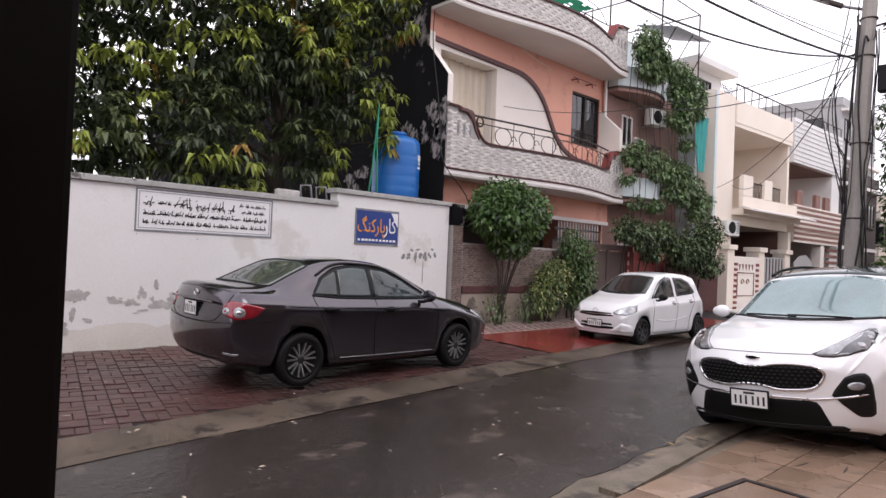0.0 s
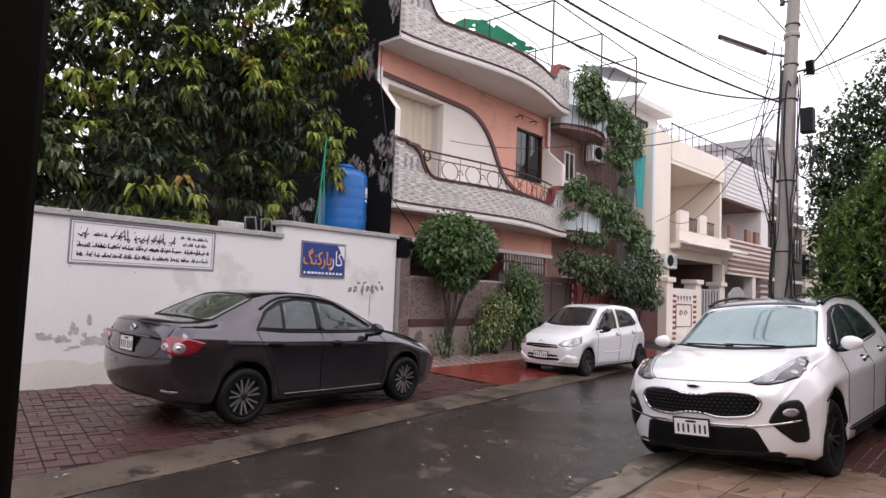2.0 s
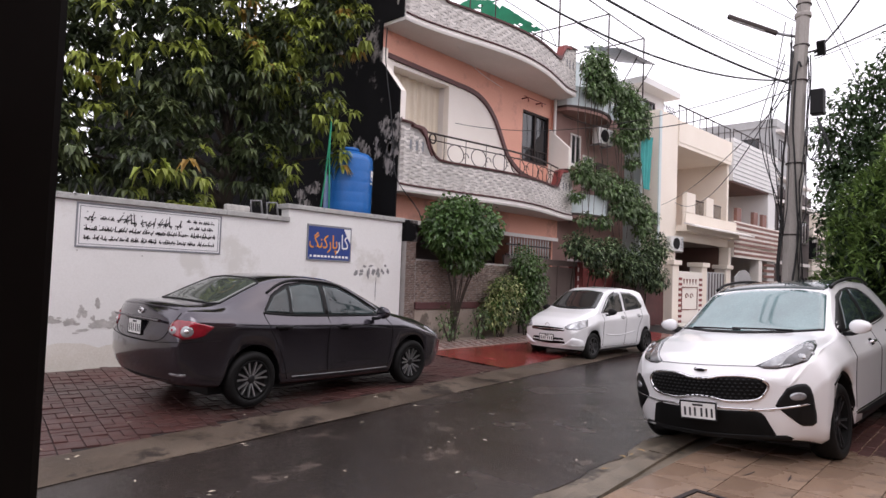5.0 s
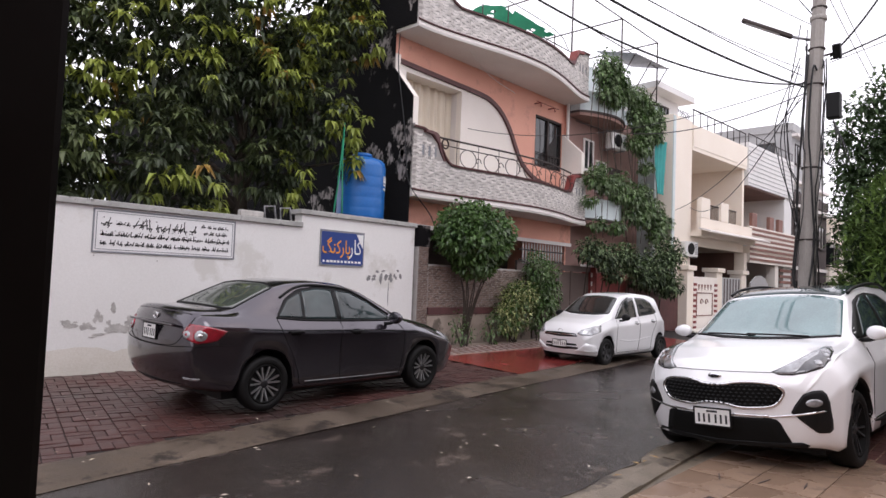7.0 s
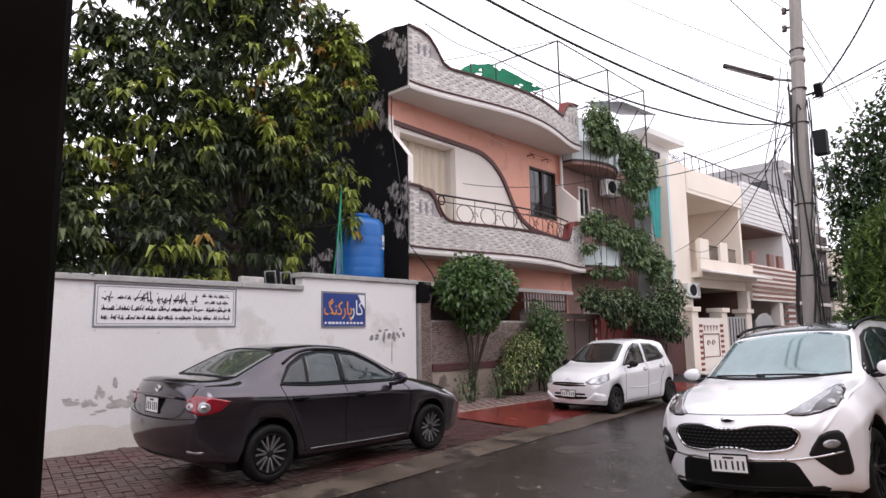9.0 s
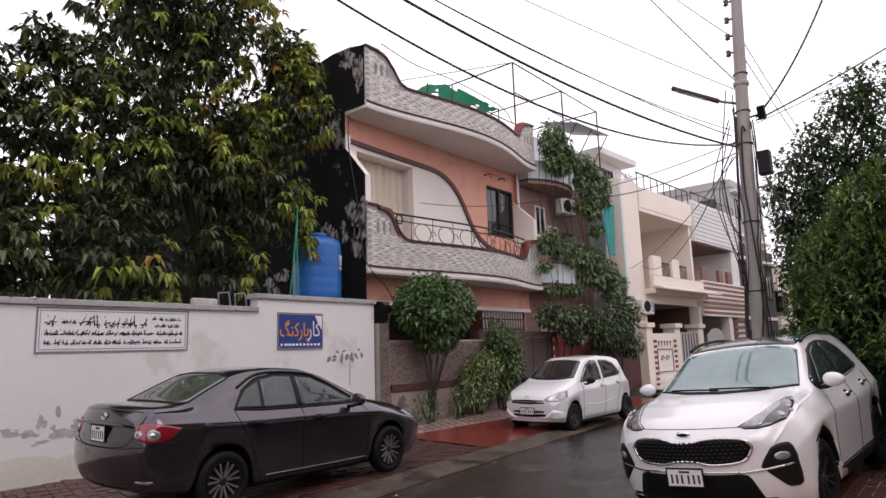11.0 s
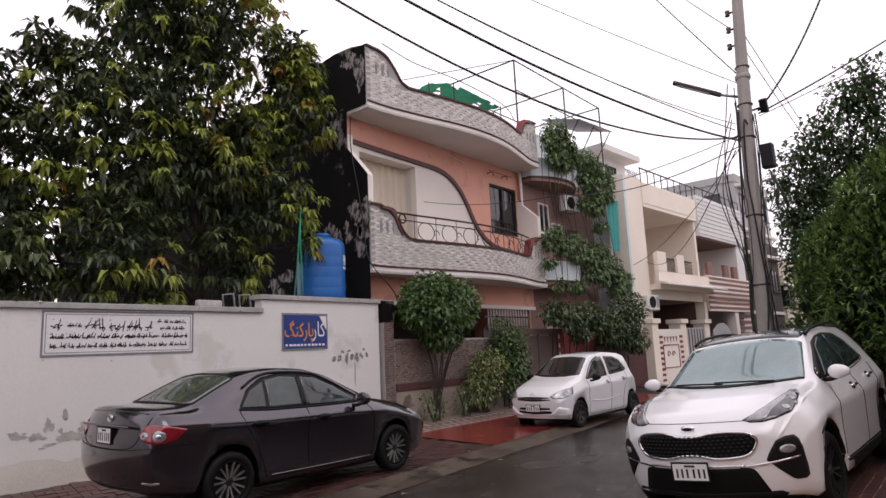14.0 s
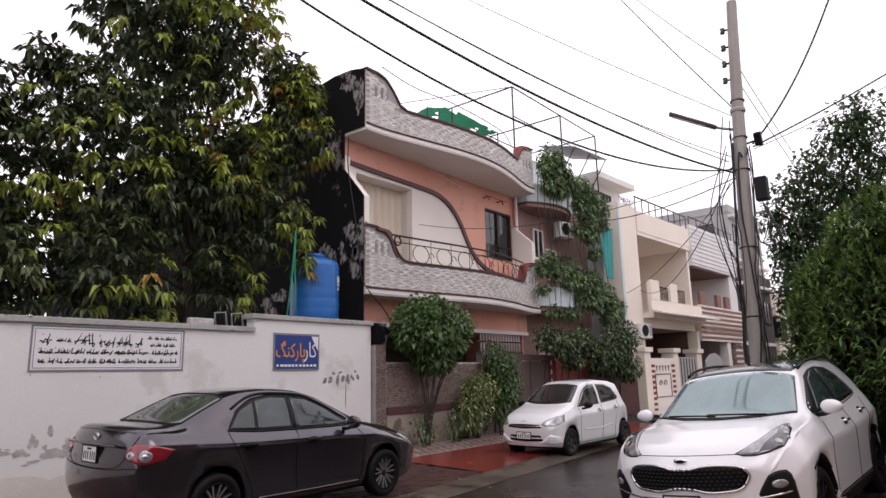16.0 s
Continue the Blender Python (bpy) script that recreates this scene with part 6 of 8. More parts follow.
# -- distant houses --
def far_house(x, y, w, d, h, wall, label, turn=0.0, floors=2, bays=3, roofline=0.5, win_mat=None):
    t = thing("house", pose(x, y, 0, 0, 0, turn), label, "house", "distant houses")
    part("wall", box(0, w, 0, d, -0.2, h), wall, t)
    part("roof_parapet", box(-0.08, w + 0.08, -0.08, d + 0.08, h + 0.002, h + roofline, bevel=0.02), wall, t)
    fh = h / floors
    for f in range(floors):
        part("floor_band", box(-0.05, w + 0.05, -0.35 if f else -0.06, -0.002, fh * (f + 1) - 0.35, fh * (f + 1) - 0.18), M["slab_white"], t)
        for b in range(bays):
            cx = w * (b + 0.5) / bays
            framed_window(t, cx - 0.55, cx + 0.55, fh * f + 0.95, fh * f + 2.2, 0.0, win_mat or M["iron"])
            cy = d * (b + 0.5) / bays
            wv = part("window", box(-0.012, -0.004, cy - 0.5, cy + 0.5, fh * f + 0.95, fh * f + 2.2), M["dark_glass"], t)
            bm = bmesh.new()
            for a in ((cy - 0.55, cy - 0.5, fh * f + 0.9, fh * f + 2.25), (cy + 0.5, cy + 0.55, fh * f + 0.9, fh * f + 2.25), (cy - 0.5, cy + 0.5, fh * f + 2.2, fh * f + 2.25), (cy - 0.55, cy + 0.55, fh * f + 0.84, fh * f + 0.9)):
                add_box(bm, -0.05, -0.002, a[0], a[1], a[2], a[3])
            part("frame", bm, win_mat or M["iron"], wv)
    return t


far_house(35.6, 9.1, 6.0, 9, 6.2, M["dark_far"], "dark brown shaded house with open floors", -3)
far_house(42.5, 8.8, 7.0, 1.9, 4.6, M["h3_cream"], "cream rendered house further along the lane", -3)
far_house(50.5, 8.4, 8.0, 9, 6.4, M["h3_cream"], "pale cream house near the lane's end", -3)
far_house(59.5, 8.0, 9.0, 9, 6.0, M["white_paint"], "white house near the lane's end", -3)
far_house(43.0, 11.0, 7.0, 9, 11.5, M["grey_far"], "tall grey rendered house behind the white house", -2, 4)
far_house(72.0, 2.0, 12.0, 8, 6.5, M["h3_cream"], "cream house closing the lane's end", 60)
for i in range(4):
    far_house(26.5 + i * 11.0, -6.4 + i * 0.45, 9.5, 8.0, 5.6 + 0.6 * (i % 2), (M["h3_cream"], M["white_paint"], M["grey_far"], M["cream"])[i], "pale two storey house across the lane", 3)
# houses behind the white wall, seen between the leaves
far_house(-6.0, 26.0, 8.0, 8, 4.6, M["h2_pale"], "pale house beyond the walled plot", 0)
far_house(-18.0, 24.0, 9.0, 8, 5.0, M["white_paint"], "white house beyond the walled plot", 0)

# ---- plants ----
def leaf_mat(name, c1, c2, rough=0.42, vary=0.3, trans=0.25):
    m = surface(name, c1, c2, rough=rough, scale=3, fine=40, bump=0.1, vary=vary)
    nt = m.node_tree
    b = nt.nodes["Principled BSDF"]
    b.inputs["Subsurface Weight"].default_value = 0.0
    tr = nt.nodes.new("ShaderNodeBsdfTranslucent")
    mx = nt.nodes.new("ShaderNodeMixShader")
    mx.inputs["Fac"].default_value = trans
    src = b.inputs["Base Color"].links[0].from_socket
    nt.links.new(src, tr.inputs["Color"])
    out = nt.nodes["Material Output"]
    nt.links.new(b.outputs["BSDF"], mx.inputs[1])
    nt.links.new(tr.outputs["BSDF"], mx.inputs[2])
    nt.links.new(mx.outputs["Shader"], out.inputs["Surface"])
    return m


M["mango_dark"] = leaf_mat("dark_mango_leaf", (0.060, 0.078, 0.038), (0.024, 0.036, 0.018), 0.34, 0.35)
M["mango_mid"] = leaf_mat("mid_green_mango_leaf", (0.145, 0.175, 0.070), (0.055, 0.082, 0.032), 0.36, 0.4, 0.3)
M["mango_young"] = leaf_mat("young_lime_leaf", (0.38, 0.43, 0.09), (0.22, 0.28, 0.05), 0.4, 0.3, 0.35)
M["mango_amber"] = leaf_mat("amber_new_leaf", (0.40, 0.26, 0.06), (0.28, 0.17, 0.04), 0.45, 0.3, 0.35)
M["box_leaf"] = leaf_mat("glossy_clipped_leaf", (0.13, 0.23, 0.065), (0.024, 0.055, 0.018), 0.26, 0.5)
M["varieg_leaf"] = leaf_mat("variegated_leaf", (0.62, 0.62, 0.30), (0.13, 0.20, 0.06), 0.45, 0.45)
M["vine_leaf"] = leaf_mat("vine_leaf", (0.24, 0.33, 0.16), (0.09, 0.14, 0.06), 0.5, 0.45)
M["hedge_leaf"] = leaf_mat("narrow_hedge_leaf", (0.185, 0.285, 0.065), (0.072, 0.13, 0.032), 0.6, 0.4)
# dark copy of the hedge leaf: shade inside and below put into the colour
M["hedge_shade_tone"] = leaf_mat("shade_tone_hedge_leaf", (0.028, 0.055, 0.017), (0.014, 0.030, 0.010), 0.65, 0.4)
M["tree_leaf"] = leaf_mat("small_tree_leaf", (0.10, 0.16, 0.065), (0.045, 0.08, 0.033), 0.65, 0.4, 0.45)


def leaves(name, P, D, N, length, width, parent, mats, pick=None, droop=0.25, label="", kind=""):
    """Many folded leaves in one mesh. P: base points, D: growth directions, N: rough up directions (n x 3 arrays)."""
    n = len(P)
    rs = np.random.RandomState(n)
    L = length * rs.uniform(0.75, 1.25, (n, 1))
    W = width * rs.uniform(0.8, 1.2, (n, 1))
    D = D / np.linalg.norm(D, axis=1, keepdims=True)
    S = np.cross(D, N)
    S /= np.maximum(np.linalg.norm(S, axis=1, keepdims=True), 1e-6)
    U = np.cross(S, D)
    dn = np.array([[0, 0, -1.0]])
    mid, end = P + D * L * 0.42 + U * L * 0.05, P + D * L + dn * L * droop
    V = np.stack([P, mid - S * W * 0.5 + U * W * 0.15, mid + dn * L * 0.02, mid + S * W * 0.5 + U * W * 0.15, end], 1).reshape(-1, 3)
    base = np.arange(n)[:, None] * 5
    F = np.concatenate([base + np.array([[0, 1, 2]]), base + np.array([[0, 2, 3]]), base + np.array([[1, 4, 2]]), base + np.array([[2, 4, 3]])], 1).reshape(-1, 3)
    me = bpy.data.meshes.new(name)
    me.from_pydata(V.tolist(), [], F.tolist())
    for m in mats:
        me.materials.append(m)
    if pick is not None:
        me.polygons.foreach_set("material_index", np.repeat(pick, 4).astype(np.int32))
    ob = new(name, me)
    ob.parent = parent
    if label:
        ob["label"] = label
    if kind:
        ob["kind"] = kind
    return ob


def cloud(lobes, count, rs, shell=0.55, rough=0.22):
    """Random points in a set of ellipsoids (x, y, z, rx, ry, rz), thicker near their uneven surface. Returns points and outward directions."""
    vol = np.array([l[3] * l[4] + l[4] * l[5] + l[3] * l[5] for l in lobes])
    k = rs.choice(len(lobes), count, p=vol / vol.sum())
    c, r = np.array(lobes)[k, :3], np.array(lobes)[k, 3:]
    d = rs.normal(size=(count, 3))
    d /= np.linalg.norm(d, axis=1, keepdims=True)
    f = 1 - shell * rs.uniform(0, 1, (count, 1)) ** 1.6
    wob = np.array([noise.noise(Vector(x) * 2.3 + Vector((i, 0, 0))) for x, i in zip(d.tolist(), k.tolist())])[:, None]
    return c + d * r * (f + rough * wob), d


def unit_up(n):
    return np.tile(np.array([[0.0, 0.0, 1.0]]), (n, 1))


def limb(bm, pts, r0, r1, n=8, k=14):
    add_tube(bm, smooth_line(pts, k), r0, n, True, r1)


# -- big mango tree behind the white wall --
rs = np.random.RandomState(11)
TX, TY = 7.0, 12.4
mango = thing("tree", pose(TX, TY, 0), "large mango tree with drooping dark and lime leaves behind the wall", "tree")
spots = [(20, 250, 70, 0.4), (-20, 430, 75, 0.0), (20, 515, 55, -0.3), (120, 440, 55, 0.1), (245, 55, 92, 0.4), (368, 50, 105, 0.3), (520, 165, 62, -0.7), (478, 335, 72, -1.0), (350, 300, 120, 0.3), (205, 330, 120, 0.2), (60, 360, 85, 0.3), (150, 500, 45, 0.4), (90, 480, 75, -0.5),
         (245, 470, 85, -0.9), (385, 450, 62, -0.6), (-75, 375, 88, 0.5), (-80, 470, 90, 0.2), (535, 415, 26, -1.1), (300, 180, 95, 0.5), (440, 230, 75, -0.2), (190, 215, 58, 0.1), (140, 185, 38, 0.3), (512, 72, 42, -0.5), (505, 122, 46, -0.6), (85, 270, 60, 0.5), (285, 545, 32, -1.3), (360, -70, 90, 0.6), (210, -60, 80, 0.8)]
lobes = []
for u, v, r, dy in spots:
    y = 12.0 + dy
    k = y / 12.0
    lobes.append(((6.06 + (u - 290) * 0.0143) * k - TX, y - TY, (5.70 + (300 - v) * 0.0127 - 1.51) * k + 1.51, r * 0.0137 * k, r * 0.0125 * k, r * 0.0130 * k))
lobes += [(1.65, -1.0, 8.72, 0.42, 0.40, 0.42), (2.0, -1.0, 8.30, 0.48, 0.42, 0.42), (2.2, -0.9, 7.70, 0.45, 0.40, 0.45), (1.45, -1.0, 8.05, 0.40, 0.40, 0.38)]
trunk = bmesh.new()
limb(trunk, [(0, 0, -0.1), (0.05, 0, 1.2), (-0.05, -0.05, 2.6), (0.0, 0, 4.2)], 0.21, 0.15, 12)
for l in [q for q in lobes if q[0] > -5.2][:18]:
    c = Vector(l[:3])
    s = Vector((0, 0, 2.6 + min(1.6, max(0, (c.z - 3) * 0.35))))
    m1 = s.lerp(c, 0.5) + Vector((0, 0.15, 0.25))
    limb(trunk, [s, m1, c], 0.065, 0.012, 6)
part("trunk", trunk, M["bark"], mango)
nc = 2700
cp, cd = cloud(lobes, nc, rs, 0.62, 0.25)
per = 11
ang = rs.uniform(0, 2 * math.pi, (nc, per))
out = np.stack([np.cos(ang), np.sin(ang), rs.uniform(-1.0, 0.15, (nc, per))], -1) + cd[:, None, :] * 0.55
tone = np.zeros(nc, int)
# lime share rises street-side and right: new growth, plus lit tips put into colour
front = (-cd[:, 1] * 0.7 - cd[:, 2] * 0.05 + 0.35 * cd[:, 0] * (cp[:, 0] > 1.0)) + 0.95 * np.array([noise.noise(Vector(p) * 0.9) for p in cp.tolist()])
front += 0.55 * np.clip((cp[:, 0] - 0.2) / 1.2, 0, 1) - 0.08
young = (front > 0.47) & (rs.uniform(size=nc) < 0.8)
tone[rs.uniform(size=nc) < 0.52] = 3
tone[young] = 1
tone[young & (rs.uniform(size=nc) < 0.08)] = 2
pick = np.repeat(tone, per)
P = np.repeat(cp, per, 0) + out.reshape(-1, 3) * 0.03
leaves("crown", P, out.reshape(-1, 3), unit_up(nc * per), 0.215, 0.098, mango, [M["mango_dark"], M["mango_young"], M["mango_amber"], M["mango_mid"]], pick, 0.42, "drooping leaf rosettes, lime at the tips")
# inner leaves are all dark green, painting in the crown's shaded inside
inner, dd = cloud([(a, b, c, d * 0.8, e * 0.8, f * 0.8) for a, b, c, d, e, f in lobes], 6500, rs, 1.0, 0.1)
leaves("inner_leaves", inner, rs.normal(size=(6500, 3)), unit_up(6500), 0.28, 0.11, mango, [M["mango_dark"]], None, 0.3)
# pale sapling behind, to the side of the plot
sap = thing("tree", pose(-2.2, 15.0, 0), "leafy tree standing further back in the walled plot", "tree")
tb = bmesh.new()
limb(tb, [(0, 0, -0.1), (0.1, 0, 1.5), (0, 0.1, 3.0), (0.1, 0.1, 4.4)], 0.14, 0.05, 8)
for a in range(5):
    limb(tb, [(0, 0, 2.2 + 0.3 * a), (0.8 * math.cos(a * 1.3), 0.8 * math.sin(a * 1.3), 3.0 + 0.35 * a), (1.5 * math.cos(a * 1.3), 1.5 * math.sin(a * 1.3), 3.6 + 0.4 * a)], 0.05, 0.015, 6)
part("trunk", tb, M["bark"], sap)
sl = [(0, 0, 4.6, 1.8, 1.6, 1.4), (-1.2, 0, 3.8, 1.3, 1.2, 1.1), (1.2, 0.2, 3.9, 1.3, 1.2, 1.1)]
sp, sd = cloud(sl, 2600, rs, 0.8)
leaves("crown", sp, sd + rs.normal(size=(2600, 3)) * 0.6 + np.array([[0, 0, -0.4]]), unit_up(2600), 0.22, 0.07, sap, [M["mango_dark"], M["mango_young"]], (rs.uniform(size=2600) < 0.2).astype(int), 0.4)

# -- clipped ball shrub on several stems --
ball = thing("shrub", pose(11.0, 9.42, 0.03), "clipped round evergreen shrub on several bare stems", "shrub")
for k in range(9):
    a = k * 0.71
    bmt = bmesh.new()
    limb(bmt, [(0.05 * math.cos(a), 0.04 * math.sin(a), -0.06), (0.10 * math.cos(a) + 0.03, 0.05 * math.sin(a), 0.5), (0.24 * math.cos(a) + 0.1, 0.12 * math.sin(a) - 0.05, 1.2), (0.55 * math.cos(a) + 0.12, 0.4 * math.sin(a) - 0.1, 2.0)], 0.026, 0.012, 6)
    part("stem", bmt, M["bark"], ball)
bl = [(0.10, -0.12, 2.58, 0.88, 0.80, 0.62), (0.05, -0.12, 2.36, 0.84, 0.78, 0.55), (-0.25, -0.1, 2.66, 0.62, 0.6, 0.52), (0.45, -0.15, 2.28, 0.5, 0.5, 0.42), (0.55, -0.2, 2.62, 0.45, 0.45, 0.40), (-0.55, -0.2, 2.38, 0.42, 0.42, 0.36), (0.05, -0.15, 1.86, 0.50, 0.45, 0.30)]
bp_, bd = cloud(bl, 7600, rs, 0.32, 0.26)
leaves("crown", bp_, bd + rs.normal(size=(7600, 3)) * 0.6 + np.array([[0, 0, -0.15]]), bd, 0.125, 0.078, ball, [M["box_leaf"]], None, 0.3)

# -- bushes beside it --
for nm, x, y, lobs, cnt, mats, lab, ln, wd in (
        ("bush", 12.75, 9.35, [(0, 0, 0.85, 0.55, 0.42, 0.55), (0.25, 0, 1.15, 0.45, 0.4, 0.4), (-0.3, 0, 0.6, 0.4, 0.35, 0.4)], 2400, ("varieg_leaf", "box_leaf"), "variegated cream and green bush by the garden wall", 0.11, 0.055),
        ("bush", 13.75, 9.30, [(0, 0, 1.0, 0.42, 0.38, 0.8), (0.15, 0, 1.6, 0.45, 0.4, 0.5), (-0.2, 0, 1.9, 0.35, 0.3, 0.4), (0.3, 0, 1.15, 0.4, 0.35, 0.6)], 3000, ("box_leaf", "vine_leaf"), "tall dark green bush beside the brown gate", 0.11, 0.06),
        ("bush", 10.75, 9.25, [(0.1, 0, 0.35, 0.3, 0.18, 0.35), (-0.25, 0, 0.5, 0.18, 0.15, 0.35)], 150, ("vine_leaf", "box_leaf"), "sparse low twigs with few leaves", 0.09, 0.05),
        ("bush", 11.75, 9.25, [(0, 0, 0.45, 0.35, 0.18, 0.4)], 150, ("vine_leaf", "box_leaf"), "sparse low twigs with few leaves", 0.09, 0.05)):
    b = thing(nm, pose(x, y, 0.04), lab, "bush")
    for k in range(7):
        tb = bmesh.new()
        l = lobs[k % len(lobs)]
        limb(tb, [(0.08 * math.cos(k), 0.05 * math.sin(k), -0.08), (l[0] * 0.6 + 0.1 * math.cos(k * 2), l[1], l[2] * 0.5), (l[0] + l[3] * 0.6 * math.cos(k * 2.2), l[1] + l[4] * 0.5 * math.sin(k * 2.2), l[2] + l[5] * 0.4)], 0.018, 0.006, 5, 8)
        part("stem", tb, M["bark"], b)
    p, d = cloud(lobs, cnt, rs, 0.7)
    leaves("crown", p, d + rs.normal(size=(cnt, 3)) * 0.6 + np.array([[0, 0, -0.2]]), unit_up(cnt), ln, wd, b, [M[mats[0]], M[mats[1]]], (rs.uniform(size=cnt) < 0.4).astype(int), 0.3)

# -- climbing vines over the second house --
vine = thing("vine", pose(20.0, 10.2, 0), "dense creeper hanging over balconies and roof edge", "vine")
upper = [(18.7, 8.8, 0.42), (19.1, 8.4, 0.50), (18.75, 7.95, 0.36), (19.7, 8.2, 0.40), (18.5, 8.45, 0.34), (19.2, 7.75, 0.22), (21.2, 8.0, 0.45), (22.0, 7.75, 0.50), (21.4, 7.2, 0.45), (20.7, 8.2, 0.35), (22.2, 7.2, 0.35), (20.9, 7.55, 0.40), (21.3, 6.45, 0.26), (21.6, 5.85, 0.20), (20.6, 6.6, 0.20)]
lower = [(18.0, 4.95, 0.28), (18.8, 4.85, 0.26), (18.3, 5.3, 0.18), (19.7, 5.1, 0.28), (20.4, 4.7, 0.33), (19.5, 4.55, 0.18), (21.3, 4.8, 0.40), (22.2, 4.3, 0.45), (21.4, 4.1, 0.40), (23.2, 3.95, 0.35), (20.6, 4.1, 0.30), (17.7, 4.2, 0.14), (18.3, 3.5, 0.18), (19.5, 3.5, 0.20), (22.6, 3.6, 0.35)]
vl = [(x * 0.965 - 19.8, -0.2, 1.51 + (z - 1.51) * 0.965, 1.4 * r, 0.2 + 0.3 * r, r) for x, z, r in upper + lower]
p, d = cloud(vl, 11500, rs, 0.75, 0.5)
leaves("foliage", p, d + rs.normal(size=(11500, 3)) * 0.5 + np.array([[0, -0.2, -0.6]]), unit_up(11500), 0.135, 0.095, vine, [M["vine_leaf"], M["box_leaf"]], (rs.uniform(size=11500) < 0.35).astype(int), 0.35)
for k in range(14):
    tb = bmesh.new()
    x0 = -2.6 + k * 0.33
    limb(tb, [(x0, -0.2, 8.3 - 0.1 * (k % 3)), (x0 + 0.15 * math.sin(k), -0.1, 6.5), (x0 + 0.3 * math.sin(k * 2), -0.25, 4.8), (x0 + 0.2 * math.cos(k), -0.3, 3.0 + 0.4 * (k % 2))], 0.014, 0.008, 5, 12)
    part("stem", tb, M["bark"], vine)
gb = thing("bush", pose(20.8, 9.3, 0), "dark garden bushes spilling over the red gate", "bush")
gl_ = [(x - 20.8, -0.1, z, 1.5 * r, 0.25 + 0.3 * r, r) for x, z, r in ((16.0, 2.5, 0.36), (17.0, 2.35, 0.42), (18.14, 2.5, 0.33), (20.4, 2.25, 0.66), (21.4, 2.75, 0.5), (19.27, 1.9, 0.46), (17.31, 1.89, 0.24), (18.6, 2.2, 0.3), (21.3, 1.7, 0.5))]
p, d = cloud(gl_, 7000, rs, 0.8, 0.3)
leaves("foliage", p, d + rs.normal(size=(7000, 3)) * 0.5 + np.array([[0, -0.1, -0.2]]), unit_up(7000), 0.13, 0.075, gb, [M["vine_leaf"], M["hedge_shade_tone"]], (rs.uniform(size=7000) < 0.55).astype(int), 0.3)
for k in range(8):
    tb = bmesh.new()
    l = gl_[k]
    limb(tb, [(l[0] * 0.9, 0.3, -0.1), (l[0] * 0.95, 0.2, l[2] * 0.5), (l[0], l[1], l[2])], 0.03, 0.012, 6, 8)
    part("stem", tb, M["bark"], gb)

# -- tall hedge bush on the near side, behind the crossover --
hedge = thing("hedge_bush", pose(11.9, 0.52, 0), "tall dense green bush with narrow leaves beside the kerb", "bush")
hl_ = [(0.0, 1.05, 1.5, 1.0, 0.85, 1.3), (0.2, 0.75, 2.6, 1.1, 0.9, 1.0), (-0.6, 0.3, 1.6, 1.2, 1.1, 1.5), (0.3, 0.0, 3.4, 1.2, 1.1, 0.9), (-0.4, -0.9, 2.8, 1.4, 1.3, 1.5), (-1.3, -0.6, 1.2, 1.2, 1.1, 1.2), (0.5, -1.2, 3.9, 1.2, 1.2, 0.9), (-1.6, -1.8, 1.8, 1.5, 1.3, 1.7)]
nh = 36000
p, d = cloud(hl_, nh, rs, 0.25, 0.3)
# leaves facing down take the dark copy as painted shade, others at random
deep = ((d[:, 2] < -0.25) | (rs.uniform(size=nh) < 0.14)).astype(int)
# inner leaves all use the dark copy, darkening the hedge's shaded inside
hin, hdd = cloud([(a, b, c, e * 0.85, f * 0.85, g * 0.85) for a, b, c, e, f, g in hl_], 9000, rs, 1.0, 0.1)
leaves("inner_foliage", hin, rs.normal(size=(9000, 3)), unit_up(9000), 0.30, 0.12, hedge, [M["hedge_shade_tone"]], None, 0.2)
leaves("foliage", p, d * 0.8 + rs.normal(size=(nh, 3)) * 0.5 + np.array([[0, 0, 0.15]]), unit_up(nh), 0.165, 0.044, hedge, [M["hedge_leaf"], M["hedge_shade_tone"]], deep, 0.15)
for k in range(10):
    tb = bmesh.new()
    l = hl_[k % 8]
    limb(tb, [(0.3 * math.cos(k), 0.3 * math.sin(k), -0.15), (l[0] * 0.5, l[1] * 0.5, l[2] * 0.5), (l[0], l[1], l[2] + 0.4)], 0.05, 0.015, 6, 10)
    part("stem", tb, M["bark"], hedge)
